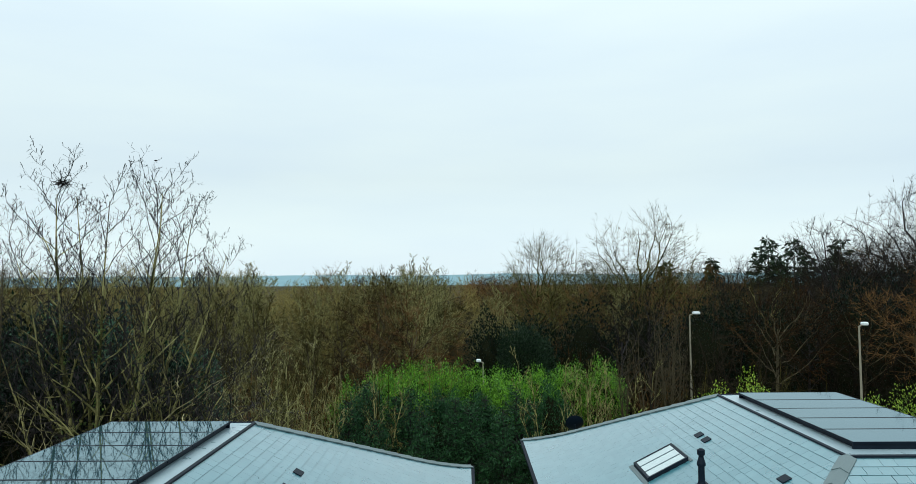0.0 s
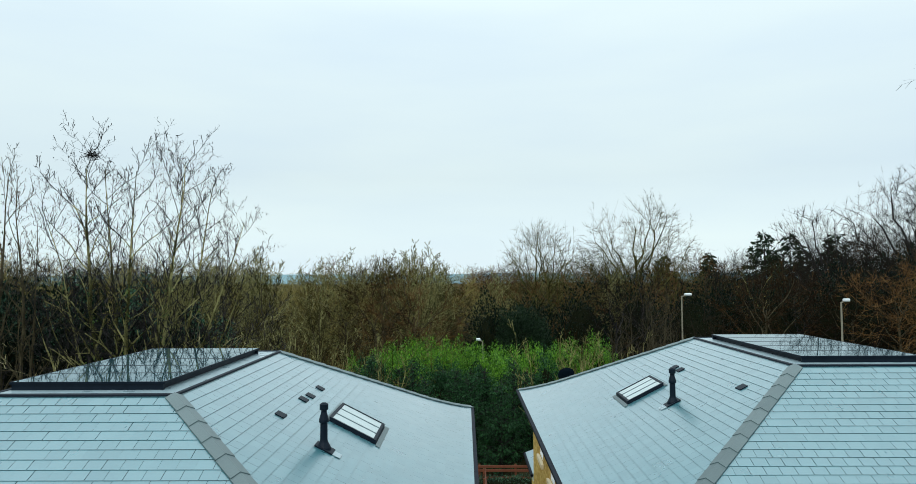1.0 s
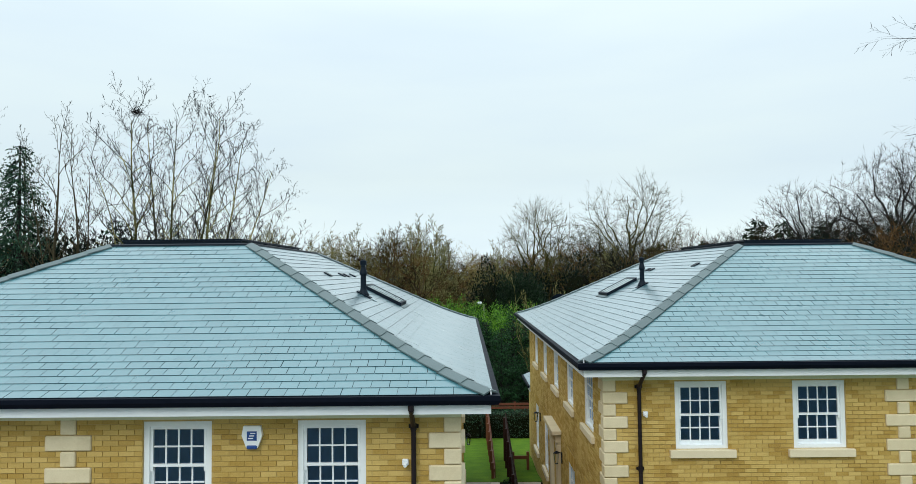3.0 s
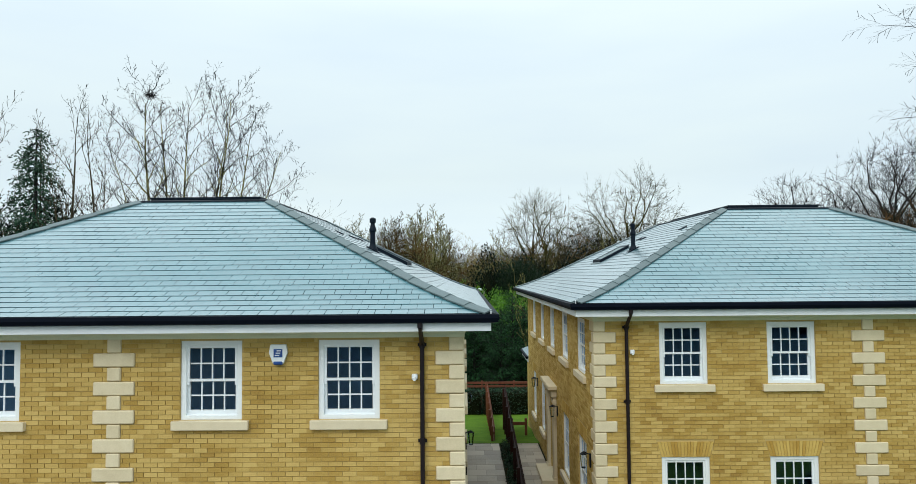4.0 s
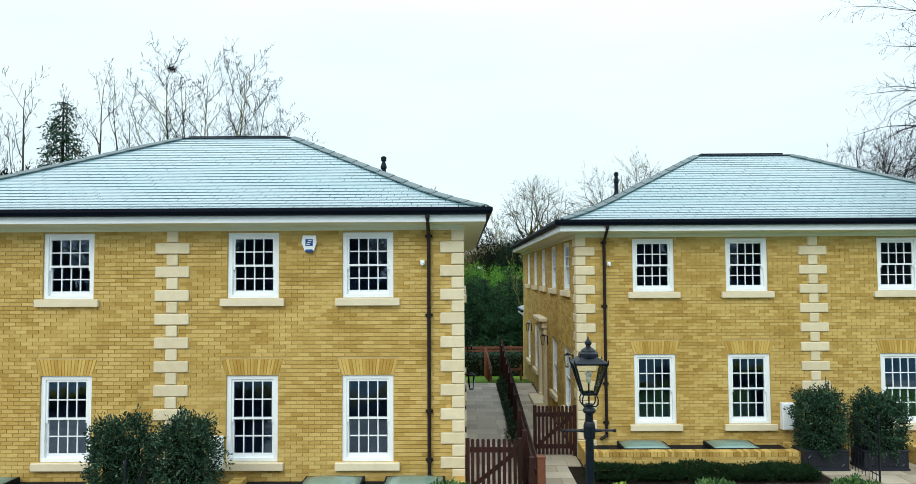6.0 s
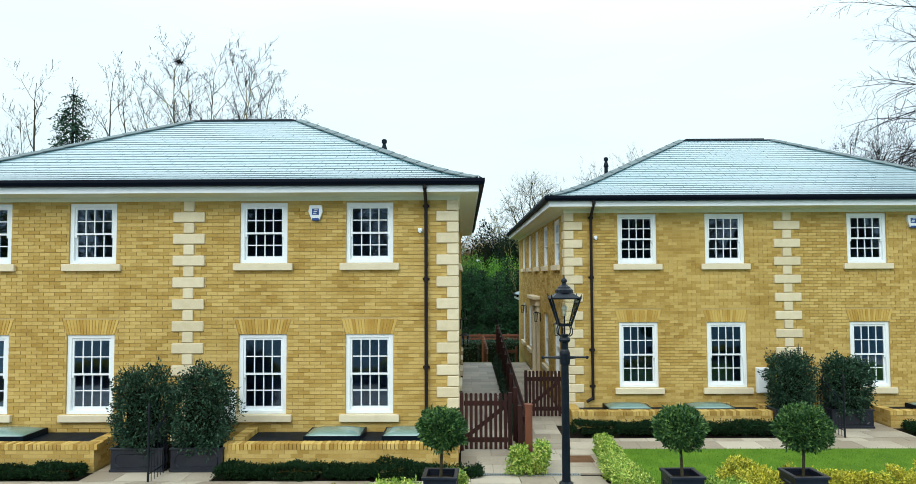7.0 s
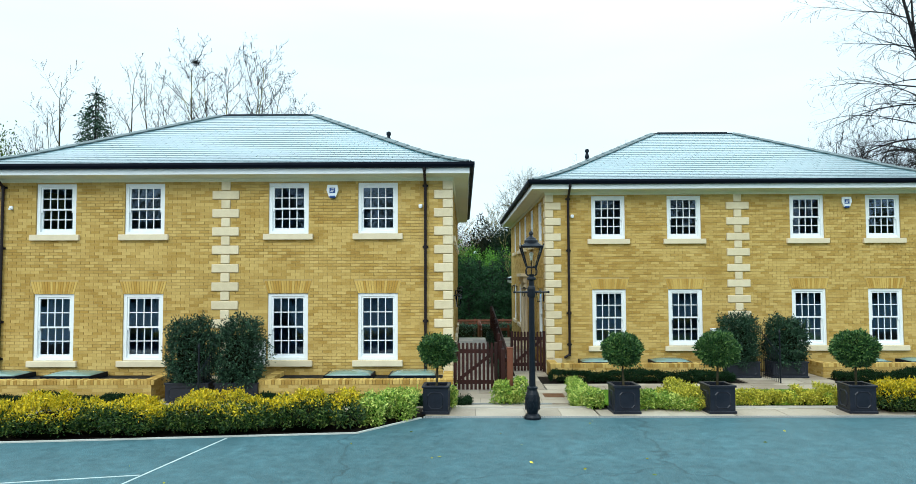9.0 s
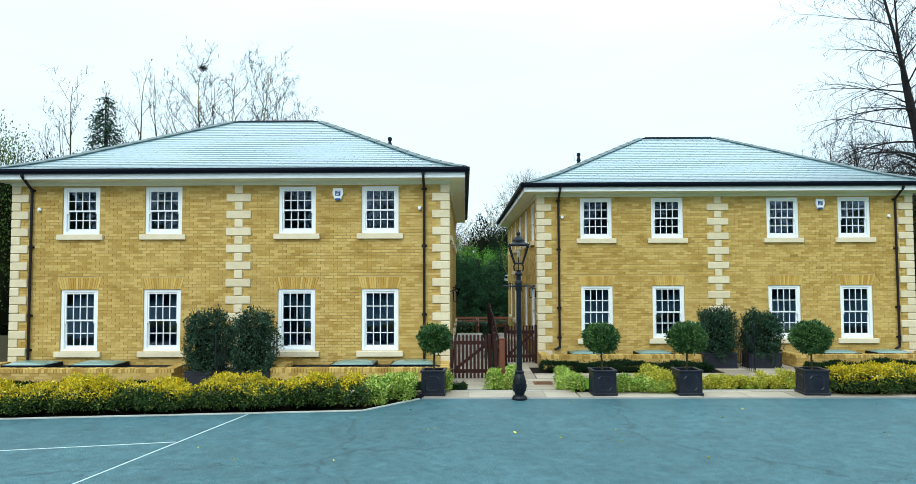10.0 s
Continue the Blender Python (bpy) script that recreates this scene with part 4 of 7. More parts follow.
def channel(x0, x1, y):
    z = gz(y)
    base = thing("drain_channel", ((x0 + x1) / 2, y, z), "slotted grey drainage channel along the paving edge", "drain", kind="structure")
    bm = bmesh.new()
    box(bm, x0, x1, y - 0.05, y + 0.05, z - 0.08, z - 0.006)
    part("channel_body", bm, M_FRAME, base)
    c = []
    x = x0
    while x < x1:
        c.append(block(x, x + 0.022, y - 0.05, y + 0.05, z - 0.005, z + 0.006))
        x += 0.045
    c += [block(x0, x1, y - 0.062, y - 0.05, z - 0.06, z + 0.008), block(x0, x1, y + 0.05, y + 0.062, z - 0.06, z + 0.008)]
    tagged(part("grate", hexa_mesh("grate", c, M_GRATE), M_GRATE, base), kind="stuff")


channel(-0.38, 16.0, -5.17)
channel(0.2, 2.2, -1.62)

AREAS = [(-0.36, 2.56, -5.10, -1.70, 0.66), (0.06, 1.22, -1.55, 13.9, 0.58), (1.42, 2.80, -1.55, 0.14, 0.44), (1.42, 2.30, 0.16, 2.4, 0.44), (1.72, 2.62, 2.42, 13.9, 0.45), (2.32, 16.0, 0.16, 1.06, 0.62), (4.86, 16.0, -5.10, -3.92, 0.59),
         (2.58, 4.84, -5.10, -4.55, 0.62), (-12.0, -1.45, -5.10, -2.0, 0.62), (-1.43, -0.40, -3.60, -2.0, 0.62), (-6.62, -4.32, -1.98, -0.06, 0.6), (7.62, 10.0, 1.08, 3.06, 0.6)]
pave = thing("pavement", (1.0, -3.0, -0.3), "buff sandstone flagged paths, damp in places", "pavement", kind="structure")
for x0, x1, y0, y1, size in AREAS:
    bm = bmesh.new()
    ys = sorted({y0, y1, *[y for y in RAMP if y0 < y < y1]})
    rr = [(bm.verts.new((x0, y, gz(y) - 0.012)), bm.verts.new((x1, y, gz(y) - 0.012))) for y in ys]
    for a, b in zip(rr, rr[1:]):
        bm.faces.new((a[0], a[1], b[1], b[0]))
    part("paving_bed", bm, M_JOINT, pave)


bm = bmesh.new()
box(bm, 2.14, 2.62, -0.84, -0.36, GROUND - 0.03, GROUND + 0.008, 0.004)
cover = tagged(part("inspection_cover", bm, M_RUST), "rusty brown square inspection cover set in the paving", "drain cover")
bm = bmesh.new()
for k in range(5):
    box(bm, 2.19, 2.57, -0.80 + 0.085 * k, -0.76 + 0.085 * k, GROUND + 0.008, GROUND + 0.012)
part("tread", bm, M_RUST, cover)


# ---- low garden walls with rooflights behind ----
def garden_wall(x0, x1, yf, yw, top, group, roofs):
    base = thing("garden_wall", ((x0 + x1) / 2, yf, GROUND), "low buff brick wall with brick-on-edge coping before the house", "wall", group)
    t = 0.215
    runs = [(x0, x1, yf, yf + t), (x0, x0 + t, yf + t + 0.002, yw - 0.002), (x1 - t, x1, yf + t + 0.002, yw - 0.002)]
    bm = bmesh.new()
    for r in runs:
        box(bm, r[0] + 0.006, r[1] - 0.006, r[2] + 0.006, r[3], GROUND - 0.1, top - 0.105)
    part("wall_core", bm, M_MORTAR, base)
    c = []
    rows = round((top - 0.105 - GROUND) / 0.075)
    pitch = (top - 0.105 - GROUND) / rows
    for k in range(rows):
        z = GROUND + 0.004 + k * pitch
        x = x0 - (0.1125 if k % 2 else 0)
        while x < x1:
            a, b = max(x, x0), min(x + 0.215, x1)
            if b - a > 0.03:
                c.append(block(a, b, yf, yf + 0.02, z, z + pitch - 0.009))
            x += 0.225
        for xs, xe in ((x0, x0 + 0.02), (x1 - 0.02, x1)):
            y = yf + 0.022 + (0.1125 if k % 2 else 0)
            while y < yw - 0.03:
                c.append(block(xs, xe, y, min(y + 0.215, yw - 0.004), z, z + pitch - 0.009))
                y += 0.225
    tagged(part("brickwork", hexa_mesh("brickwork", c, M_BRICK), M_BRICK, base), kind="stuff")
    c = []
    x = x0 - 0.01
    while x < x1:
        z = top + random.uniform(-0.004, 0.004)
        c.append(block(x, x + 0.065, yf - 0.012, yf + t + 0.01, top - 0.103, z))
        x += 0.075
    for xs in (x0 - 0.01, x1 - t):
        y = yf + t + 0.02
        while y < yw - 0.07:
            c.append(block(xs, xs + t + 0.01, y, y + 0.065, top - 0.103, top + random.uniform(-0.004, 0.004)))
            y += 0.075
    tagged(part("coping", hexa_mesh("coping", c, M_COPING), M_COPING, base, "brick-on-edge coping"), kind="stuff")
    # near-black solid block that fills the well up to below the coping
    bm = bmesh.new()
    box(bm, x0 + t, x1 - t, yf + t, yw - 0.003, GROUND - 0.05, top - 0.10)
    part("well_lining", bm, M_FRAME, base)
    for a, b in roofs:
        rl = thing("rooflight", ((a + b) / 2, yw - 0.3, top), "low domed green glass rooflight over a light well", "rooflight", "basement rooflights")
        bm = bmesh.new()
        y0, y1 = max(yf + t + 0.03, yw - 0.85), yw - 0.05
        for q in ((a, b, y0, y0 + 0.05), (a, b, y1 - 0.05, y1), (a, a + 0.05, y0 + 0.05, y1 - 0.05), (b - 0.05, b, y0 + 0.05, y1 - 0.05)):
            box(bm, *q, top - 0.10, top + 0.012)
        part("frame", bm, M_FRAME, rl)
        bm = bmesh.new()
        bmesh.ops.create_grid(bm, x_segments=8, y_segments=6, size=0.5)
        for v in bm.verts:
            px, py = v.co.x * 2, v.co.y * 2
            dome = (1 - px ** 4) * (1 - py ** 4)
            v.co = Vector(((a + b) / 2 + v.co.x * (b - a - 0.06), (y0 + y1) / 2 + v.co.y * (y1 - y0 - 0.06), top + 0.013 + 0.07 * dome))
        ret = bmesh.ops.extrude_face_region(bm, geom=list(bm.faces))
        bmesh.ops.translate(bm, vec=(0, 0, -0.012), verts=[g for g in ret["geom"] if isinstance(g, bmesh.types.BMVert)])
        bmesh.ops.recalc_face_normals(bm, faces=bm.faces)
        part("pane", bm, M_DOME, rl, smooth=True)
    return base


garden_wall(-4.28, 0.02, -1.38, 0.0, 0.04, "garden walls", [(-2.95, -1.85), (-1.45, -0.35)])
garden_wall(-11.7, -6.68, -1.38, 0.0, 0.04, "garden walls", [(-9.5, -8.35), (-11.2, -10.1)])
garden_wall(2.66, 7.55, 2.12, 3.13, -0.08, "garden walls", [(3.55, 4.62), (5.55, 6.6)])
garden_wall(10.05, 14.3, 2.12, 3.13, -0.08, "garden walls", [(11.0, 12.1), (12.6, 13.6)])


# ---- gates and fences ----
def picket_mesh(w, t, h, material=None):
    bm = bmesh.new()
    box(bm, -w / 2, w / 2, -t / 2, t / 2, 0, h - w / 2)
    n = 6
    pts = [(w / 2 * math.cos(math.pi * k / n), h - w / 2 + w / 2 * math.sin(math.pi * k / n)) for k in range(n + 1)]
    f = [bm.verts.new((x, -t / 2, z)) for x, z in pts]
    b = [bm.verts.new((x, t / 2, z)) for x, z in pts]
    bm.faces.new(f)
    bm.faces.new(b[::-1])
    for k in range(n):
        bm.faces.new((f[k], b[k], b[k + 1], f[k + 1]))
    bmesh.ops.recalc_face_normals(bm, faces=bm.faces)
    return mesh_of("board", bm, material or M_WOOD)


def picket_gate(x0, x1, y, label):
    g = thing("picket_gate", ((x0 + x1) / 2, y, GROUND), label, "gate", "picket gates")
    me = picket_mesh(0.062, 0.02, 1.13)
    n = 9
    for i in range(n):
        ob = new("board", me)
        ob.matrix_basis = pose(x0 + 0.05 + (x1 - x0 - 0.1) * i / (n - 1), y, GROUND + 0.03)
        adopt(ob, g)
    for z in (0.16, 0.90):
        bm = bmesh.new()
        box(bm, x0, x1, y + 0.011, y + 0.045, GROUND + z, GROUND + z + 0.10, 0.004)
        part("rail", bm, M_WOOD, g)
    bm = bmesh.new()
    box(bm, -0.45, 0.45, 0.012, 0.04, -0.04, 0.04)
    bm.transform(pose((x0 + x1) / 2, y, GROUND + 0.58, 0, -math.degrees(math.atan2(0.62, x1 - x0 - 0.1)), 0) @ Matrix.Diagonal(((math.hypot(0.62, x1 - x0 - 0.1)) / 0.9, 1, 1, 1)))
    part("brace", bm, M_WOOD, g)
    for x in (x0 - 0.045, x1 + 0.045):
        bm = bmesh.new()
        box(bm, x - 0.04, x + 0.04, y - 0.03, y + 0.05, GROUND - 0.1, GROUND + 1.17, 0.006)
        part("gate_post", bm, M_WOOD, g)
    return g


picket_gate(0.12, 1.02, 0.05, "dark stained picket gate with a diagonal brace beside the house")
picket_gate(1.72, 2.56, 3.25, "dark stained picket gate closing the side path")


def picket_fence(a, b, high, step, label, material=None, falling=None):
    material = material or M_WOOD
    a, b = Vector((*a, GROUND)), Vector((*b, GROUND))
    d = b - a
    f = thing("picket_fence", a, label, "fence", "garden fences")
    ends = falling or (GROUND + high, GROUND + high)

    def crest(y):
        return ends[0] + (ends[1] - ends[0]) * (y - a.y) / d.y

    yaw = math.degrees(math.atan2(d.y, d.x))
    me = picket_mesh(0.07, 0.02, high, material)
    n = int(d.length / step)
    for i in range(n):
        p = a + d * ((i + 0.5) / n)
        ob = new("board", me)
        stretch = (crest(p.y) - gz(p.y)) / high
        ob.matrix_basis = pose(p.x, p.y, gz(p.y), 0, 0, yaw) @ Matrix.Diagonal((1, 1, stretch, 1))
        adopt(ob, f)
    for z in (0.22, high - 0.28):
        bm = bmesh.new()
        box(bm, 0, d.length, 0.012, 0.05, z, z + 0.09)
        if falling:
            for v in bm.verts:
                v.co.z += ends[0] - GROUND - high + (ends[1] - ends[0]) * v.co.x / d.length
        bm.transform(pose(*a, 0, 0, yaw))
        part("rail", bm, material, f)
    for i in range(int(d.length / 2.0) + 1):
        p = a + d * min(1, i * 2.0 / d.length)
        bm = bmesh.new()
        box(bm, -0.045, 0.045, 0.052, 0.14, -0.1, high + 0.02, 0.006)
        for v in bm.verts:
            v.co.z += gz(p.y) - GROUND if v.co.z < 0 else crest(p.y) - GROUND - high
        bm.transform(pose(*p, 0, 0, yaw))
        part("post", bm, material, f)
    return f


picket_fence((1.27, -1.15), (1.80, 20.0), 1.12, 0.105, "dark stained picket fence dividing the two side paths")
picket_fence((1.10, 14.5), (1.30, 28.9), 0.85, 0.13, "reddish wooden garden fence beside the lawn", M_POST, (0.02, -0.66))
bm = bmesh.new()
box(bm, 1.255, 1.385, -1.33, -1.205, GROUND - 0.1, GROUND + 1.16, 0.008)
box(bm, 1.245, 1.395, -1.34, -1.195, GROUND + 1.16, GROUND + 1.19, 0.006)
tagged(part("fence_post", bm, M_POST), "reddish brown square timber post ending the fence", "post")


def rail_fence(x0, x1, y, high, rails, gap, label):
    g = gz(y)
    f = thing("rail_fence", ((x0 + x1) / 2, y, g), label, "fence", "post and rail fences")
    n = max(1, int((x1 - x0) / gap))
    for i in range(n + 1):
        x = x0 + (x1 - x0) * i / n
        bm = bmesh.new()
        box(bm, x - 0.05, x + 0.05, y, y + 0.1, g - 0.1, g + high + 0.06, 0.006)
        part("post", bm, M_POST, f)
    for z in rails:
        bm = bmesh.new()
        box(bm, x0, x1, y - 0.04, y - 0.002, g + z, g + z + 0.13, 0.004)
        part("rail", bm, M_POST, f)


rail_fence(-14.0, 16.0, 29.3, 1.62, (0.5, 0.92, 1.30, 1.50), 1.8, "orange brown post and rail fence at the garden end")
rail_fence(1.86, 2.42, 16.4, 0.62, (0.42,), 0.6, "short pale post and rail beside the rear lawn")
# low rear wing of the second house
wing = thing("rear_wing", (4.6, 19.3, GROUND), "single-storey brick rear wing with a low slate roof", "extension")
bm = bmesh.new()
box(bm, 2.88, 7.0, 17.83, 20.6, -1.5, 2.10)
part("wall", bm, M_BRICK, wing)
bm = bmesh.new()
vs = [bm.verts.new(c) for c in ((2.66, 17.81, 2.18), (2.66, 20.8, 2.18), (5.1, 20.8, 3.1), (5.1, 17.81, 3.1), (2.66, 17.81, 2.10), (2.66, 20.8, 2.10), (5.1, 20.8, 3.02), (5.1, 17.81, 3.02))]
for f in CUBE_F:
    bm.faces.new([vs[i] for i in f])
bmesh.ops.recalc_face_normals(bm, faces=bm.faces)
part("roof", bm, M_SLATE, wing)
bm = bmesh.new()
box(bm, 2.58, 2.658, 17.83, 20.8, 2.07, 2.17, 0.01)
part("gutter", bm, M_BLACK, wing)
bm = bmesh.new()
box(bm, 2.66, 2.70, 17.83, 20.8, 1.93, 2.097)
part("fascia", bm, M_WHITE, wing)

sheet("rear_lawn", -14, 16, [13.9, 14.0, 28.0, 29.0], 0.01, M_LAWN, "green rear lawn behind the houses", "lawn")


# ---- leaves ----
def rnd(n, k=3):
    return np.random.normal(size=(n, k))


def unit(v):
    return v / np.maximum(1e-6, np.linalg.norm(v, axis=1, keepdims=True))


def leaf_mesh(name, pts, nrm, size, material, aspect=0.42, wild=0.8):
    """A leaf for each point: a small creased diamond that grows roughly outward."""
    n = len(pts)
    pts = np.asarray(pts, float)
    t = unit(np.asarray(nrm, float) + wild * rnd(n))
    w = unit(np.cross(t, rnd(n)))
    up = np.cross(w, t)
    L = size * np.random.uniform(0.6, 1.25, (n, 1))
    W = L * aspect
    v = np.empty((n, 4, 3))
    v[:, 0] = pts
    v[:, 1] = pts + t * L * 0.5 + w * W * 0.5 + up * L * 0.08
    v[:, 2] = pts + t * L
    v[:, 3] = pts + t * L * 0.5 - w * W * 0.5 + up * L * 0.08
    f = np.arange(4 * n).reshape(n, 4)
    me = bpy.data.meshes.new(name)
    me.from_pydata(v.reshape(-1, 3).tolist(), [], f.tolist())
    me.materials.append(material)
    return me


def lump(p, scale, seed):
    return np.array([noise.noise(Vector(q) * scale + Vector((seed, 0, 0))) for q in p])


def hedge_points(n, x0, x1, y0, y1, z0, z1, ground, seed, lumps=0.10, scale=1.3, dome=0.0):
    """Points over the top and sides of a soft-edged box that follows the ground."""
    w, d, h = x1 - x0, y1 - y0, z1 - z0
    areas = np.array([w * d, w * h, w * h, d * h, d * h])
    pick = np.random.choice(5, n, p=areas / areas.sum())
    a, b = np.random.rand(n), np.random.rand(n)
    q = np.empty((n, 3))
    nr = np.zeros((n, 3))
    for k, (fa, no) in enumerate(((lambda a, b: (a, b, 1 + 0 * a), (0, 0, 1)), (lambda a, b: (a, 0 * a, b), (0, -1, 0)), (lambda a, b: (a, 0 * a + 1, b), (0, 1, 0)), (lambda a, b: (0 * a, a, b), (-1, 0, 0)), (lambda a, b: (0 * a + 1, a, b), (1, 0, 0)))):
        m = pick == k
        q[m] = np.stack(fa(a[m], b[m]), 1)
        nr[m] = no
    # round the edges
    c = (q - 0.5) * 2
    c[:, :2] *= 1 - 0.16 * np.clip(np.abs(c[:, [1, 0]]), 0, 1) ** 6
    over = np.clip(c[:, 2], 0, 1) ** 4
    c[:, 1] *= 1 - 0.22 * over
    p = np.empty((n, 3))
    p[:, 0] = x0 + w * (c[:, 0] + 1) / 2
    p[:, 1] = y0 + d * (c[:, 1] + 1) / 2
    g = np.array([ground(y) for y in p[:, 1]])
    p[:, 2] = g + z0 + h * (c[:, 2] + 1) / 2 * (1 - dome * np.abs(c[:, 0]) ** 3) * (1 - dome * np.abs(c[:, 1]) ** 4)
    k = lump(p, scale, seed) * lumps * 2 + lump(p, scale * 3, seed + 9) * lumps
    p += nr * k[:, None]
    p += 0.02 * rnd(n) - nr * (0.16 * np.random.rand(n, 1) ** 1.6) * min(1.0, 2 * min(w, d, h))
    return p, unit(nr + np.array([0, 0, 0.5]))


def core_block(x0, x1, y0, y1, z0, z1, ground):
    bm = bmesh.new()
    ym = (y0 + y1) / 2
    box(bm, x0, x1, y0, y1, ground(ym) + z0, ground(ym) + z1, min(0.12, (y1 - y0) * 0.3))
    return bm


def hedge(name, x0, x1, y0, y1, high, material, label, category, count, size, seed, low=None, group="", lumps=0.10, ground=gz, wild=0.8, scale=1.3, dome=0.0, foot=0.04):
    base = thing(name, ((x0 + x1) / 2, (y0 + y1) / 2, ground((y0 + y1) / 2)), label, category, group)
    part("branchwork", core_block(x0 + 0.12, x1 - 0.12, y0 + 0.12, y1 - 0.12, -0.02, high * (1 - 0.6 * dome) - 0.12, ground), M_CORE_SHADE, base)
    p, nr = hedge_points(int(count * 1.9), x0, x1, y0, y1, foot, high, ground, seed, lumps, scale, dome)
    if low is None:
        part("leaves", leaf_mesh("leaves", p, nr, size, material, wild=wild), material, base)
    else:
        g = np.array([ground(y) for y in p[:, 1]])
        # low leaves take the greener colour that also holds their shade
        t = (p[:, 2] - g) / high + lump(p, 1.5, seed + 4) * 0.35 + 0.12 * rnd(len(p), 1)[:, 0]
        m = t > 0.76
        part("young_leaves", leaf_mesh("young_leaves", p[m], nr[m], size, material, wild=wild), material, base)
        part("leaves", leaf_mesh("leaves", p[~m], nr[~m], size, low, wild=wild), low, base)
    return base


# solid blocks inside the leaves, coloured near black as the inner shade
M_CORE_SHADE = surface("inner_shade_core", (0.004, 0.006, 0.003), (0.012, 0.014, 0.006), 12, 0.95, 0.8, 40, gloss=0.03)
x = -13.0
k = 0
while x < -1.5:
    w = 1.25 + 0.25 * math.sin(k * 2.1)
    w = min(w, -1.36 - x)
    yk = -6.31 + 0.11 * (x + 1.31)
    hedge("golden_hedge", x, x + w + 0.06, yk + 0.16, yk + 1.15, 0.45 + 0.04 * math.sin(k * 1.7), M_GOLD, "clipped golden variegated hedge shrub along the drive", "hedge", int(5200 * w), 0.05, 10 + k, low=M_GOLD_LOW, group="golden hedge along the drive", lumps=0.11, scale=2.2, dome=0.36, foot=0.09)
    x += w
    k += 1
for i, (a, b, c, d, h) in enumerate([(-1.38, -0.95, -6.0, -5.05, 0.42), (-1.0, -0.5, -5.55, -4.75, 0.40), (-0.12, 0.16, -4.5, -4.1, 0.36)]):
    hedge("variegated_shrub", a, b, c, d, h, M_VARI, "loose cream and green variegated shrub", "shrub", 2600, 0.055, 40 + i, group="variegated shrubs", lumps=0.12, wild=1.1)
for i in range(7):
    t = i / 6
    xx, yy = 2.95 - 0.34 * t, -0.25 - 3.95 * t
    hedge("variegated_shrub", xx - 0.15, xx + 0.16, yy - 0.38, yy + 0.38, 0.27, M_VARI, "loose cream and green variegated shrub edging the path", "shrub", 2200, 0.05, 50 + i, group="variegated shrubs", lumps=0.07, wild=1.1)
for i, xx in enumerate((3.35, 3.8, 4.2)):
    hedge("variegated_shrub", xx - 0.22, xx + 0.26, -4.65, -4.25, 0.21, M_VARI, "low green variegated shrub between the planters", "shrub", 2000, 0.05, 60 + i, group="variegated shrubs", lumps=0.12, wild=1.1)
for i in range(4):
    yy = -3.3 - 0.35 * i
    hedge("variegated_shrub", 4.05, 4.6, yy - 0.3, yy + 0.25, 0.33, M_CREAM, "yellow variegated shrub at the lawn corner", "shrub", 2000, 0.048, 66 + i, group="variegated shrubs", lumps=0.12, wild=1.1)
for i in range(6):
    xx = 4.86 + 0.50 * i + 0.05 * math.sin(i * 2.7)
    hedge("variegated_shrub", xx + 0.03, xx + 0.39, -3.86, -3.52, 0.24 + 0.05 * (i % 3 == 1), M_CREAM, "small yellow variegated shrub edging the lawn", "shrub", 1600, 0.046, 75 + i, group="variegated shrubs", lumps=0.15, wild=1.1)
for i in range(4):
    xx = 7.35 + 1.25 * i
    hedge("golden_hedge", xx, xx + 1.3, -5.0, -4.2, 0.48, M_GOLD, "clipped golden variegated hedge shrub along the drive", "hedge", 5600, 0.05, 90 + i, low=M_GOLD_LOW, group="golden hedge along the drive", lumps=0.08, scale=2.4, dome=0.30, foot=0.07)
BOXES = [(-4.25, 0.42, -1.98, -1.42), (-11.7, -6.75, -1.98, -1.42), (2.62, 7.35, 1.20, 1.92), (10.1, 14.4, 1.20, 1.92)]
for i, (a, b, c, d) in enumerate(BOXES):
    n = int((b - a) / 0.8)
    for j in range(n):
        s = (b - a) / n
        hedge("box_hedge", a + s * j, a + s * (j + 1) + 0.03, c, d, 0.15 if i < 2 else 0.20, M_BOX, "low dark green box hedge plant before the wall", "hedge", 2600, 0.05, 100 + 10 * i + j, group="box hedges", lumps=0.06)
sheet("lawn", 2.72, 16.0, [-3.90, -3.4, -2.7, -2.0, 0.12], 0.012, M_LAWN, "bright green front lawn, slightly mossy", "lawn")
for i, (a, b, c, d, h) in enumerate([(0.98, 1.24, -1.75, -1.35, 0.46), (1.40, 1.62, -1.75, -1.30, 0.52), (1.12, 1.46, -1.80, -1.45, 0.34)]):
    hedge("variegated_shrub", a, b, c, d, h, M_VARI, "loose yellow-green variegated shrub at the fence post", "shrub", 900, 0.065, 150 + i, group="variegated shrubs", lumps=0.13, wild=1.2)
for i in range(8):
    hedge("path_shrub", 1.18 + 0.02 * i, 1.42 + 0.02 * i, 1.0 + 1.5 * i, 2.4 + 1.5 * i, 0.42, M_SHRUB, "narrow green border plant beside the path", "shrub", 700, 0.06, 160 + i, group="path border", lumps=0.12, wild=1.1)

for i in range(8):
    hedge("rear_hedge", -13.5 + 3.6 * i, -9.8 + 3.6 * i, 27.4, 28.6, 1.35, M_SHRUB, "dark clipped hedge before the rear fence", "hedge", 1500, 0.12, 180 + i, group="rear hedge", lumps=0.1)

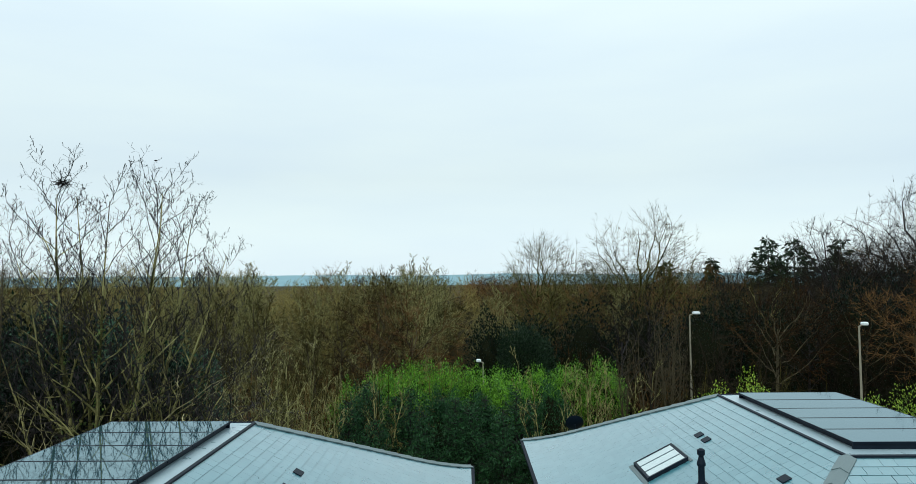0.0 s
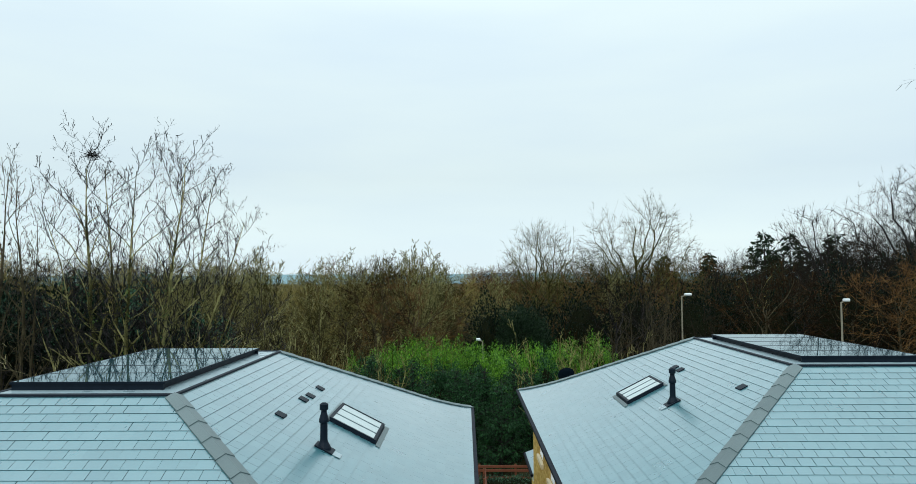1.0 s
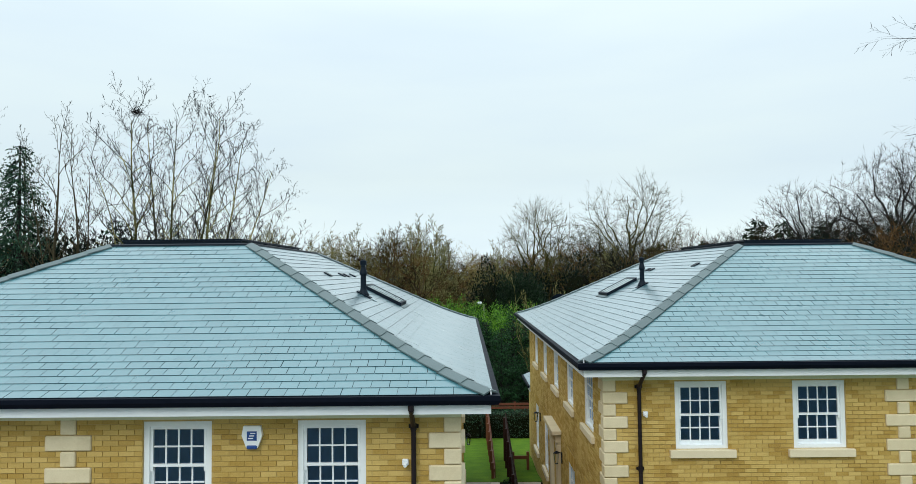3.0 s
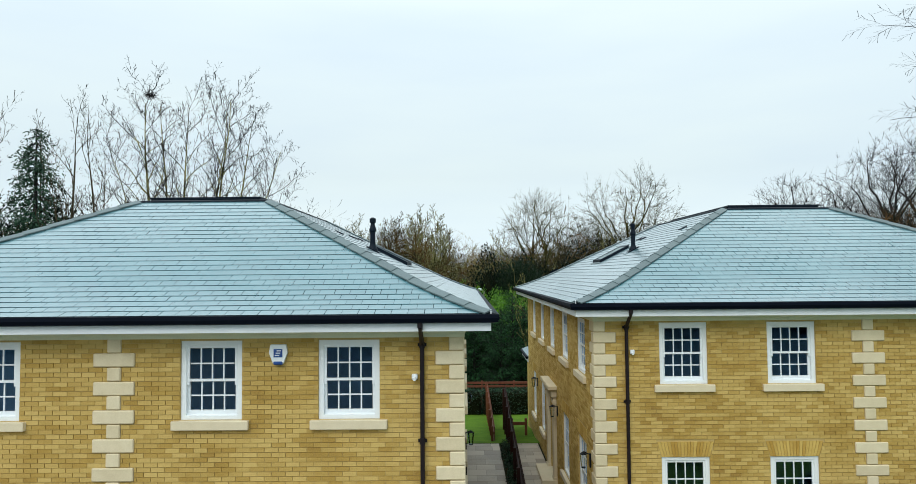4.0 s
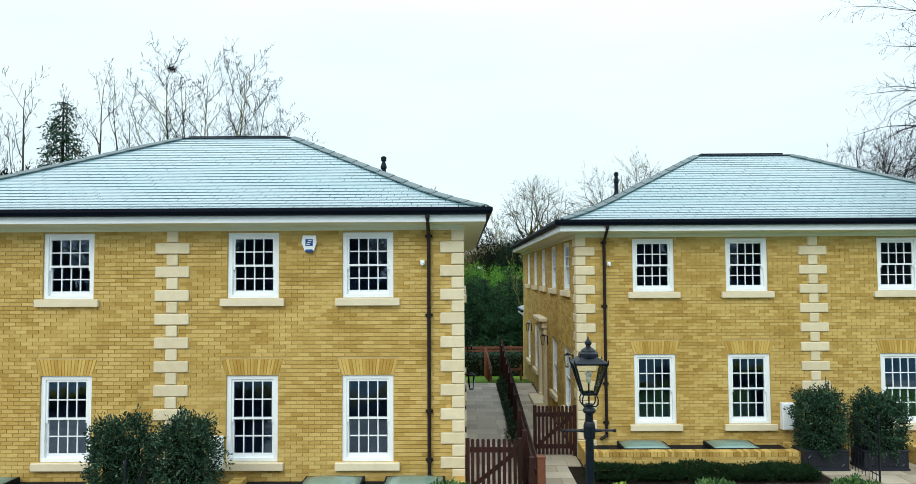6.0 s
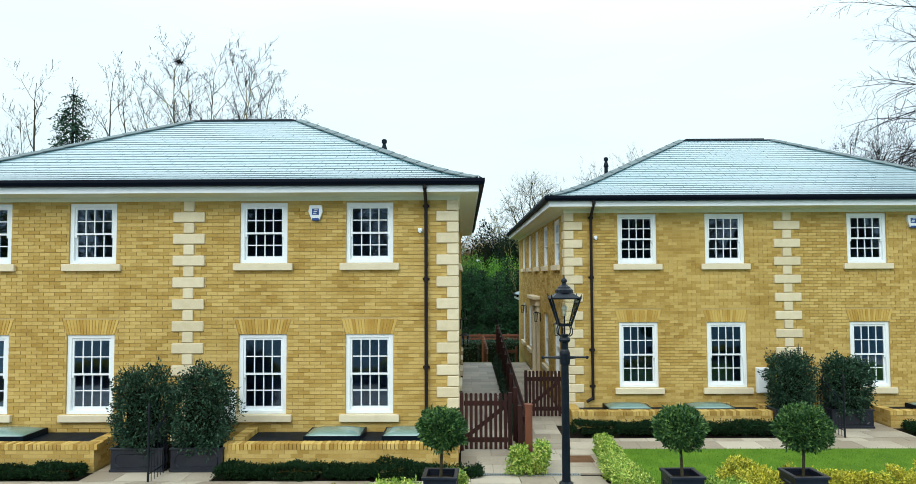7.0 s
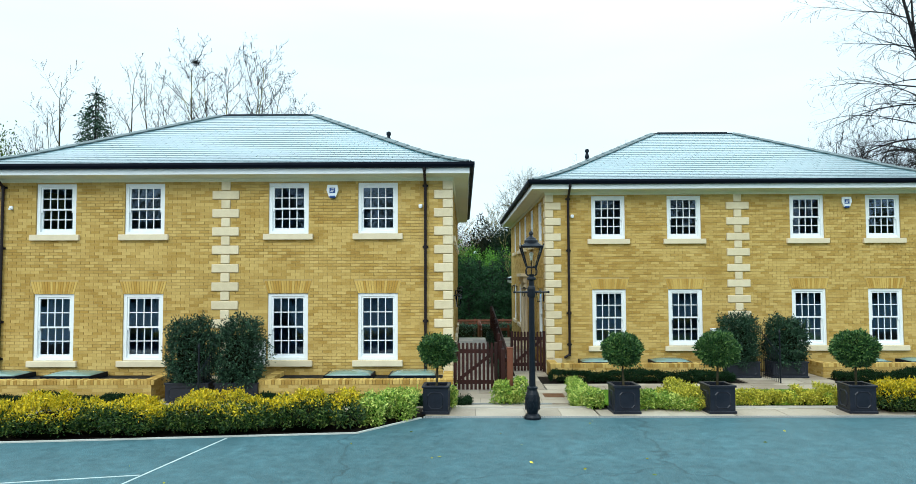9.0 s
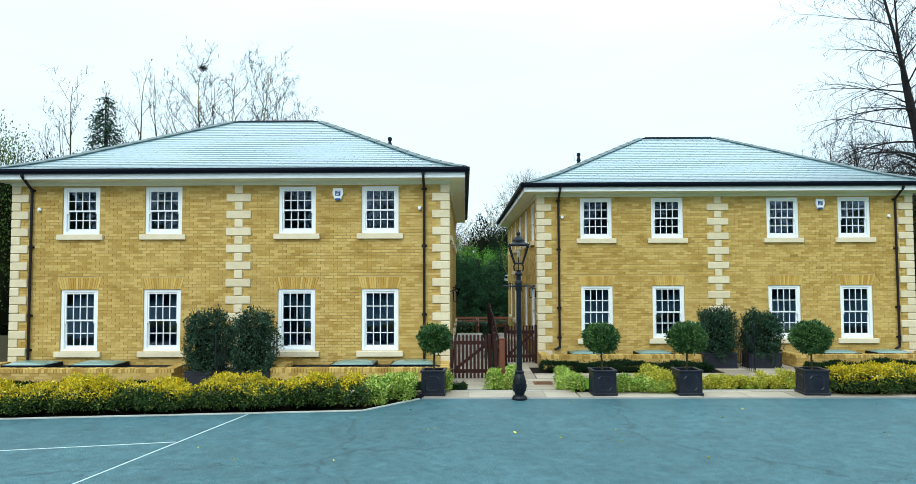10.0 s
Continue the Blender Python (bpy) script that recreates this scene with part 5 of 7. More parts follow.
# turf: short blades over the lawn
n = 26000
px, py = np.random.uniform(2.78, 10.5, n), np.random.uniform(-3.88, 0.1, n)
tp = np.stack([px, py, np.array([gz(y) for y in py]) + 0.01], 1)
turf = part("grass", leaf_mesh("grass", tp, np.tile((0, 0, 1.0), (n, 1)), 0.045, M_TURF, 0.14, 0.5), M_TURF)
tagged(turf, "short green turf blades of the front lawn", "grass", kind="stuff")


rl = np.random.RandomState(8)
n = 26
lp = np.stack([rl.uniform(-4, 8, n), rl.uniform(-9.5, -5.4, n), np.full(n, 0.006)], 1)
fallen = part("fallen_leaves", leaf_mesh("fallen_leaves", lp, np.stack([rl.normal(size=n), rl.normal(size=n), np.full(n, 0.05)], 1), 0.06, M_CREAM, 0.5, 0.03), M_CREAM)
tagged(fallen, "a few pale fallen leaves on the tarmac", "leaves", kind="stuff")


# ---- planters with bay trees ----
def planter_box(parent, w, d, h, name="planter"):
    bm = bmesh.new()
    t = 0.035
    for q in ((-w / 2, w / 2, -d / 2, -d / 2 + t), (-w / 2, w / 2, d / 2 - t, d / 2), (-w / 2, -w / 2 + t, -d / 2 + t, d / 2 - t), (w / 2 - t, w / 2, -d / 2 + t, d / 2 - t)):
        box(bm, *q, 0.0, h)
    ob = part(name, bm, M_LEADPOT, parent, "dark blue-grey square lead-look planter")
    bm = bmesh.new()
    r = 0.022
    for q in ((-w / 2 - r, w / 2 + r, -d / 2 - r, -d / 2 + t), (-w / 2 - r, w / 2 + r, d / 2 - t, d / 2 + r), (-w / 2 - r, -w / 2 + t, -d / 2 + t, d / 2 - t), (w / 2 - t, w / 2 + r, -d / 2 + t, d / 2 - t)):
        box(bm, *q, h - 0.002, h + 0.035, 0.006)
    part("rim", bm, M_LEADPOT, ob)
    bm = bmesh.new()
    for q in ((-w / 2 - r, w / 2 + r, -d / 2 - r, -d / 2), (-w / 2 - r, w / 2 + r, d / 2, d / 2 + r), (-w / 2 - r, -w / 2, -d / 2, d / 2), (w / 2, w / 2 + r, -d / 2, d / 2)):
        box(bm, *q, 0.0, 0.045, 0.005)
    part("plinth", bm, M_LEADPOT, ob)
    # raised panel moulding on the four faces
    bm = bmesh.new()
    for ang in (0, 90, 180, 270):
        half = (w if ang % 180 == 0 else d) / 2 - 0.075
        dist = (d if ang % 180 == 0 else w) / 2
        c = 0.05
        z0, z1 = 0.09, h - 0.07
        pts = [(-half + c, z0), (half - c, z0), (half, z0 + c), (half, z1 - c), (half - c, z1), (-half + c, z1), (-half, z1 - c), (-half, z0 + c)]
        ins = 0.016
        vs = []
        for x, z in pts:
            k = 1 - ins / max(half, 0.1)
            vs.append((bm.verts.new((x, -dist - 0.001, z)), bm.verts.new((x * k, -dist - 0.012, z0 + (z - z0) * 0.94 + (z1 - z0) * 0.03)), bm.verts.new((x * k * k, -dist - 0.001, z0 + (z - z0) * 0.88 + (z1 - z0) * 0.06))))
        made = []
        for i in range(8):
            a, b = vs[i], vs[(i + 1) % 8]
            made.append(bm.faces.new((a[0], b[0], b[1], a[1])))
            made.append(bm.faces.new((a[1], b[1], b[2], a[2])))
        bmesh.ops.rotate(bm, cent=(0, 0, 0), matrix=Matrix.Rotation(radians(ang), 3, "Z"), verts=[v for q in vs for v in q])
    bmesh.ops.recalc_face_normals(bm, faces=bm.faces)
    part("panel_moulding", bm, M_LEADPOT, ob)
    bm = bmesh.new()
    box(bm, -w / 2 + t, w / 2 - t, -d / 2 + t, d / 2 - t, h - 0.10, h - 0.05)
    part("soil", bm, M_SOIL, ob)
    return ob


def bay_tree(x, y, seed, radius, lean):
    base = thing("bay_tree", (0, 0, 0), "clipped lollipop bay tree in a dark square planter", "potted tree", "bay trees along the drive")
    planter_box(base, 0.43, 0.43, 0.44)
    bm = bmesh.new()
    tube(bm, (0, 0, 0.40), (lean * 0.5, 0, 0.66), 0.022, 0.02, 8)
    tube(bm, (lean * 0.5, 0, 0.65), (lean, 0, 0.95), 0.02, 0.016, 8)
    part("trunk", bm, M_BARK, base)
    n = 9000
    d = unit(rnd(n))
    r = radius * np.random.uniform(0.62, 1.0, (n, 1)) ** 0.5
    p = d * r * np.array([1, 1, 0.86])
    p += d * (lump(d * 1.0, 2.2, seed) * 0.07 + lump(d, 5.5, seed + 2) * 0.05)[:, None]
    p[:, 2] = np.where(p[:, 2] < -0.6 * radius, -0.6 * radius + 0.1 * rnd(n, 1)[:, 0] * radius, p[:, 2])
    p += np.array([lean, 0, 1.05])
    part("leaves", leaf_mesh("leaves", p, d + np.array([0, 0, 0.3]), 0.058, M_BAY, 0.38, 0.75), M_BAY, base)
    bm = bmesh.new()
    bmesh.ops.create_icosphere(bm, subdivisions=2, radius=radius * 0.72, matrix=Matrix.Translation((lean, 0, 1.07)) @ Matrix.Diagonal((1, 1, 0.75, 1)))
    part("core", bm, M_CORE_SHADE, base)
    base.matrix_basis = pose(x, y, gz(y) + 0.002, 0, 0, random.uniform(-3, 3))
    return base


for i, (x, r, lean) in enumerate([(-0.18, 0.305, 0.02), (3.05, 0.315, -0.02), (4.66, 0.335, 0.02), (7.04, 0.35, 0.0)]):
    bay_tree(x, -4.72, 200 + i, r, lean)


def trough_shrub(x, y, seed, high, wide):
    base = thing("screening_shrub", (0, 0, 0), "tall bushy evergreen shrub in a long dark trough", "potted shrub", "screening shrubs")
    planter_box(base, 0.95, 0.5, 0.40, "trough")
    n = 13000
    d = unit(rnd(n))
    q = np.sign(d) * np.abs(d) ** 0.85
    q /= np.maximum(1.0, np.abs(q).max(axis=1, keepdims=True) * 1.0)
    q *= np.random.uniform(0.62, 1.0, (n, 1)) ** 0.7
    k = 1.06 + 0.42 * lump(d, 2.4, seed) + 0.30 * lump(d, 6.0, seed + 5)
    mid, tall = (high + 0.30) / 2, (high - 0.30) / 2
    p = q * k[:, None] * np.array([wide, 0.40, tall]) + np.array([0, 0, mid])
    part("leaves", leaf_mesh("leaves", p, d + np.array([0, 0, 0.2]), 0.066, M_SHRUB, 0.40, 0.9), M_SHRUB, base)
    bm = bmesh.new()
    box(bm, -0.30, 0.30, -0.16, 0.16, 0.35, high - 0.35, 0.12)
    part("core", bm, M_CORE_SHADE, base)
    base.matrix_basis = pose(x, y, gz(y) + 0.002)
    return base


for i, (x, y, h, w) in enumerate([(-5.86, -1.2, 1.84, 0.53), (-4.76, -1.2, 1.82, 0.52), (7.80, 2.2, 1.68, 0.50), (9.08, 2.2, 1.62, 0.53)]):
    trough_shrub(x, y, 220 + i, h, w)


# ---- iron railings, meter box ----
def railing(x, y0, y1, label):
    base = thing("iron_railing", (x, y0, GROUND), label, "railing", "iron railings")
    n = int((y1 - y0) / 0.12)
    for i in range(n + 1):
        y = y0 + (y1 - y0) * i / n
        h = 1.30 if i == 0 else 0.80 + 0.98 * (i / n) ** 1.3
        bm = bmesh.new()
        r = 0.02 if i == 0 else 0.006
        tube(bm, (x, y, GROUND), (x, y, GROUND + h), r, None, 6)
        tube(bm, (x, y, GROUND + h), (x, y, GROUND + h + 0.09), r * 1.6, 0.001, 6)
        part("bar", bm, M_IRON, base)
    for z0, z1 in ((0.15, 0.15), (0.72, 1.62)):
        bm = bmesh.new()
        tube(bm, (x, y0, GROUND + z0), (x, y1, GROUND + z1), 0.012, None, 6)
        part("rail", bm, M_IRON, base)


railing(-5.34, -2.1, -0.05, "black wrought iron divider rising towards the house wall")
railing(8.42, 1.1, 3.08, "black wrought iron divider rising towards the house wall")


def meter_box(x, y):
    bm = bmesh.new()
    box(bm, x, x + 0.28, y - 0.15, y - 0.004, 0.18, 0.80, 0.01)
    mb = tagged(part("meter_box", bm, M_WHITE), "white plastic meter box on the brick wall", "meter box", "meter boxes")
    bm = bmesh.new()
    box(bm, x + 0.02, x + 0.26, y - 0.162, y - 0.151, 0.20, 0.78, 0.004)
    part("lid", bm, M_WHITE, mb)


meter_box(7.36, 3.13)
meter_box(-4.80, 0.0)


# ---- lamp post ----
def lamp_post(x, y):
    base = thing("lamp_post", (x, y, 0), "black cast iron lamp post with a four-sided glazed lantern", "street lamp")
    bm = bmesh.new()
    turned(bm, [(0.140, 0.0), (0.140, 0.035), (0.115, 0.07), (0.085, 0.09), (0.095, 0.12), (0.118, 0.20), (0.122, 0.30), (0.105, 0.40), (0.080, 0.47), (0.090, 0.49), (0.090, 0.515), (0.062, 0.53)], 16, (x, y, 0))
    ped = part("pedestal", bm, M_IRON, base, "swollen cast pedestal with leaf relief")
    bm = bmesh.new()
    for k in range(8):
        a = 2 * math.pi * k / 8
        c, s = math.cos(a), math.sin(a)
        for z, r, w in ((0.18, 0.116, 0.02), (0.25, 0.123, 0.026), (0.33, 0.118, 0.02)):
            tube(bm, (x + c * (r - 0.01), y + s * (r - 0.01), z - 0.03), (x + c * (r + 0.004), y + s * (r + 0.004), z + 0.03), w * 0.9, 0.004, 5)
    part("leaf_relief", bm, M_IRON, ped)
    bm = bmesh.new()
    turned(bm, [(0.058, 0.52), (0.053, 0.60), (0.050, 1.40), (0.046, 1.98), (0.060, 1.99), (0.066, 2.02), (0.066, 2.13), (0.058, 2.16), (0.046, 2.18), (0.044, 2.26), (0.070, 2.28), (0.074, 2.30), (0.060, 2.325), (0.040, 2.34), (0.046, 2.37)], 14, (x, y, 0))
    part("column", bm, M_IRON, base)
    bm = bmesh.new()
    tube(bm, (x - 0.28, y, 2.075), (x + 0.28, y, 2.075), 0.013, None, 8)
    for s in (-1, 1):
        bmesh.ops.create_uvsphere(bm, u_segments=8, v_segments=6, radius=0.022, matrix=Matrix.Translation((x + s * 0.28, y, 2.075)))
        tube(bm, (x + s * 0.05, y, 2.075), (x + s * 0.14, y, 2.075), 0.024, 0.014, 8)
    part("ladder_bar", bm, M_IRON, base)
    # scroll brackets under the lantern
    bm = bmesh.new()
    for k in range(4):
        a = math.pi / 4 + k * math.pi / 2
        pts = [(0.04 + 0.085 * math.sin(q * 0.6), 2.35 + 0.13 * q / 5 - 0.03 * math.sin(q * 1.1)) for q in range(6)]
        for (r0, z0), (r1, z1) in zip(pts, pts[1:]):
            tube(bm, (x + r0 * math.cos(a), y + r0 * math.sin(a), z0), (x + r1 * math.cos(a), y + r1 * math.sin(a), z1), 0.008, None, 6)
    tube(bm, (x, y, 2.34), (x, y, 2.60), 0.009, None, 8)
    part("bracket", bm, M_IRON, base)
    # lantern: four tapered panes between bars
    zb, zt, rb, rt = 2.485, 2.83, 0.075, 0.178
    bm = bmesh.new()
    cb = [(x + sx * rb, y + sy * rb, zb) for sx, sy in ((-1, -1), (1, -1), (1, 1), (-1, 1))]
    ct = [(x + sx * rt, y + sy * rt, zt) for sx, sy in ((-1, -1), (1, -1), (1, 1), (-1, 1))]
    for k in range(4):
        tube(bm, cb[k], ct[k], 0.013, None, 6)
        tube(bm, cb[k], cb[(k + 1) % 4], 0.013, None, 6)
        tube(bm, ct[k], ct[(k + 1) % 4], 0.015, None, 6)
        tube(bm, ct[k], Vector(ct[k]) + Vector((0.012 * (1 if ct[k][0] > x else -1), 0.012 * (1 if ct[k][1] > y else -1), 0.05)), 0.014, 0.002, 6)
    lan = part("lantern_frame", bm, M_IRON, base)
    for k in range(4):
        bm = bmesh.new()
        q = [cb[k], cb[(k + 1) % 4], ct[(k + 1) % 4], ct[k]]
        inn = [Vector((x, y, 0)) * 0.03 + Vector((p[0], p[1], 0)) * 0.97 + Vector((0, 0, p[2])) for p in q]
        vs = [bm.verts.new(p) for p in inn]
        ws = [bm.verts.new(Vector((x, y, 0)) * 0.02 + Vector((v.co.x, v.co.y, 0)) * 0.98 + Vector((0, 0, v.co.z))) for v in vs]
        bm.faces.new(vs)
        bm.faces.new(ws[::-1])
        for i in range(4):
            bm.faces.new((vs[i], ws[i], ws[(i + 1) % 4], vs[(i + 1) % 4]))
        part("pane", bm, M_LANTERN, lan)
    bm = bmesh.new()
    tube(bm, (x, y, 2.83), (x, y, 2.90), 0.262, 0.115, 4)
    bmesh.ops.rotate(bm, cent=(x, y, 0), matrix=Matrix.Rotation(radians(45), 3, "Z"), verts=bm.verts)
    turned(bm, [(0.115, 2.89), (0.112, 2.93), (0.085, 2.95), (0.080, 2.965), (0.060, 2.98), (0.030, 3.0), (0.026, 3.02), (0.040, 3.035), (0.036, 3.06), (0.010, 3.085), (0.004, 3.12)], 14, (x, y, 0))
    part("lantern_roof", bm, M_IRON, base)
    bm = bmesh.new()
    bmesh.ops.create_uvsphere(bm, u_segments=12, v_segments=8, radius=0.038, matrix=Matrix.Translation((x, y, 2.70)))
    tube(bm, (x, y, 2.60), (x, y, 2.67), 0.022, 0.026, 10)
    part("bulb", bm, M_BULB, base, "clear glass bulb, unlit", smooth=True)


lamp_post(1.42, -5.28)


def street_lamp(x, y, z, arm):
    base = thing("street_lamp", (x, y, GROUND), "slim galvanised street lamp with a pale head beyond the hedge", "street lamp", "street lamps")
    bm = bmesh.new()
    tube(bm, (x, y, GROUND), (x, y, z - 0.1), 0.085, 0.05, 8)
    tube(bm, (x, y, z - 0.12), (x + arm, y, z), 0.045, 0.035, 8)
    part("pole", bm, M_STEEL, base)
    bm = bmesh.new()
    box(bm, x + arm * 0.6, x + arm * 2.0, y - 0.16, y + 0.16, z - 0.06, z + 0.14, 0.05)
    part("head", bm, M_LAMPGLOW, base)


street_lamp(1.6, 45.0, 4.3, -0.25)
street_lamp(17.1, 46.5, 7.56, 0.38)
street_lamp(23.35, 35.5, 7.5, 0.25)


# ---- trees ----
def perp(rng, d):
    v = Vector((rng.gauss(0, 1), rng.gauss(0, 1), rng.gauss(0, 1)))
    v -= d * v.dot(d)
    return v.normalized() if v.length > 1e-4 else Vector((1, 0, 0))


def bowed(rng, a, b, bow, n, shake):
    """A stem from a to b that bows sideways, with a slow natural wander."""
    a, b, bow = Vector(a), Vector(b), Vector(bow)
    out, drift, pull = [], Vector(), Vector()
    for i in range(n + 1):
        t = i / n
        pull = pull * 0.6 + Vector((rng.gauss(0, 1), rng.gauss(0, 1), rng.gauss(0, 0.4))) * shake
        drift = drift + pull if i else Vector()
        out.append(a.lerp(b, t) + bow * (4 * t * (1 - t)) + drift * (1 - 0.3 * t))
    return out


def ramify(segs, rng, path, r0, r1, level, plan, twig, slim):
    """Adds a limb and, level by level, its side branches: plan holds (count, first, angle, share, lift, steps, shake)."""
    n = len(path) - 1
    rad = [max(twig, r0 + (r1 - r0) * (i / n) ** 0.8) for i in range(n + 1)]
    for i in range(n):
        segs.append((path[i], path[i + 1], rad[i], rad[i + 1]))
    if level >= len(plan):
        return
    count, first, angle, share, lift, steps, shake = plan[level]
    length = sum((q - p).length for p, q in zip(path, path[1:]))
    turn = rng.uniform(0, 6.28)
    for k in range(count):
        t = first + (1 - first) * (k + rng.uniform(0.15, 0.85)) / count
        i = min(n - 1, int(t * n))
        p = path[i].lerp(path[i + 1], t * n - i)
        d = (path[i + 1] - path[i]).normalized()
        turn += 2.4 + rng.uniform(-0.4, 0.4)
        u = d.orthogonal().normalized()
        side = u * math.cos(turn) + d.cross(u) * math.sin(turn)
        a = angle * rng.uniform(0.75, 1.25)
        way = d * math.cos(a) + side * math.sin(a)
        reach = length * share * (1.10 - 0.62 * t) * rng.uniform(0.65, 1.25)
        up = lift(t) if callable(lift) else lift
        pts = [p]
        for _ in range(steps):
            way = (way + Vector((0, 0, up)) + perp(rng, way) * shake).normalized()
            pts.append(pts[-1] + way * reach / steps)
        ra = max(twig, rad[i] * (slim if level == 0 else 0.55))
        ramify(segs, rng, pts, ra, max(twig, ra * 0.22), level + 1, plan, twig, slim)


def stemmed(seed, stems, plan, base, twig=0.0062, n=14, shake=0.055, slim=0.6):
    """Segments of a tree from its stems: (foot, tip, bow, thickness)."""
    rng = random.Random(seed)
    segs = []
    for foot, tip, bow, thick in stems:
        ramify(segs, rng, bowed(rng, foot, tip, bow, n, shake), base * thick, base * thick * 0.10, 0, plan, twig, slim)
    return segs


def segs_arrays(segs):
    p0 = np.array([s[0][:] for s in segs])
    p1 = np.array([s[1][:] for s in segs])
    return p0, p1, np.array([s[2] for s in segs]), np.array([s[3] for s in segs])


def tube_mesh(name, segs, material, flat=0.0):
    p0, p1, r0, r1 = segs_arrays(segs)
    verts, faces, off = [], [], 0
    for sides, mask in ((5, r0 > 0.035), (3, (r0 <= 0.035) & (r0 > flat)), (2, r0 <= flat)):
        a, b, ra, rb = p0[mask], p1[mask], r0[mask], r1[mask]
        n = len(a)
        if not n:
            continue
        d = unit(b - a)
        ref = np.where(np.abs(d[:, 2:3]) > 0.9, np.array([[1.0, 0, 0]]), np.array([[0, 0, 1.0]]))
        u = unit(np.cross(d, ref))
        v = np.cross(d, u)
        ang = 2 * np.pi * np.arange(sides) / sides
        ring_ = u[:, None] * np.cos(ang)[None, :, None] + v[:, None] * np.sin(ang)[None, :, None]
        lo, hi = a[:, None] + ring_ * ra[:, None, None], b[:, None] + ring_ * rb[:, None, None]
        verts.append(np.concatenate([lo, hi], 1).reshape(-1, 3))
        k = np.arange(sides if sides > 2 else 1)
        f = np.stack([k, (k + 1) % sides, (k + 1) % sides + sides, k + sides], 1)
        faces.append((f[None] + off + 2 * sides * np.arange(n)[:, None, None]).reshape(-1, 4))
        off += 2 * sides * n
    me = bpy.data.meshes.new(name)
    me.from_pydata(np.concatenate(verts).tolist(), [], np.concatenate(faces).tolist())
    me.materials.append(material)
    return me


def bare_tree(place, segs, material, label, group="bare trees", cut=0.03, flat=0.0, fine=None):
    base = thing("bare_tree", (0, 0, 0), label, "tree", group)
    thick = [s for s in segs if s[2] > cut]
    thin = [s for s in segs if s[2] <= cut]
    part("trunk", tube_mesh("trunk", thick, material), material, base)
    part("crown", tube_mesh("crown", thin, fine or material, flat), fine or material, base)
    base.matrix_basis = place
    return base


def leaf_tufts(segs, rng_seed, share, size, material, name="leaves", wild=1.2, per=1, low=0.0, high=1e9):
    r = np.random.RandomState(rng_seed)
    p0, p1, _, _ = segs_arrays(segs)
    m = (r.rand(len(p0)) < share) & (p0[:, 2] > low) & (p0[:, 2] < high)
    p = np.repeat((p0[m] + p1[m]) / 2, per, axis=0)
    p = p + r.normal(size=p.shape) * size * 0.8
    return leaf_mesh(name, p, r.normal(size=p.shape) * 0.3 + np.array([0, 0, -0.4]), size, material, 0.5, wild)


# the many-stemmed tree behind the first house, with a nest
AX, AY = -13.1, 20.0
FOOT = (0.0, 0.0, -0.4)
STEMS_A = [(FOOT, (x * 1.07, y, z - 1.3), bow, w) for (x, y, z), bow, w in (
    ((-1.4, -0.2, 16.1), (-0.3, 0.2, 0.3), 1.0), ((-0.6, 0.5, 16.0), (-0.3, 0.3, 0.0), 0.8), ((0.5, -0.5, 15.8), (0.1, -0.4, 0), 0.85), ((1.3, 0.5, 16.0), (0.1, 0.4, 0), 0.8),
    ((2.3, -0.3, 16.1), (0.2, -0.3, -0.3), 0.9), ((3.2, 0.5, 15.4), (0.2, 0.4, -0.6), 0.85), ((4.1, -0.4, 14.0), (0.2, -0.3, -0.8), 0.8), ((-2.8, 0.4, 14.4), (0.3, 0.3, -0.6), 0.7),
    ((4.7, 0.3, 12.2), (0.4, 0.3, -0.9), 0.7), ((-3.2, -0.8, 11.6), (-0.2, -0.3, 0.4), 0.6), ((5.2, -0.6, 10.2), (0.3, -0.4, 0.6), 0.6), ((6.2, -1.4, 8.8), (0, -0.5, 1.2), 0.65),
    ((4.0, -2.0, 6.4), (0.2, -0.4, 1.9), 0.5), ((-4.4, -1.2, 8.4), (-0.2, -0.6, 0.8), 0.55))]
PLAN_A = [(22, 0.34, 0.72, 0.27, 0.025, 8, 0.16), (10, 0.12, 0.80, 0.42, 0.015, 5, 0.22), (5, 0.10, 0.80, 0.45, 0.0, 3, 0.24)]
SEG_A = stemmed(11, STEMS_A, PLAN_A, 0.17, 0.0102, 18, 0.05)
tree_a = bare_tree(pose(AX, AY, gz(AY)), SEG_A, M_BARK_MOSS, "tall many-stemmed bare tree with lichen-green bark", cut=0.019, flat=0.012, fine=M_BARK_DARK)
part("ivy", (lambda me: (me.transform(pose(AX, AY, gz(AY))), me)[1])(leaf_tufts([s for s in SEG_A if s[2] > 0.05], 3, 0.8, 0.12, M_IVY, "ivy", per=14, low=4.0, high=9.6)), M_IVY, tree_a)
part("dead_leaves", (lambda me: (me.transform(pose(AX, AY, gz(AY))), me)[1])(leaf_tufts(SEG_A, 5, 0.010, 0.11, M_BARK_DARK, "dead_leaves", low=7.5)), M_BARK_DARK, tree_a)
nest_segs = []
rng = random.Random(5)
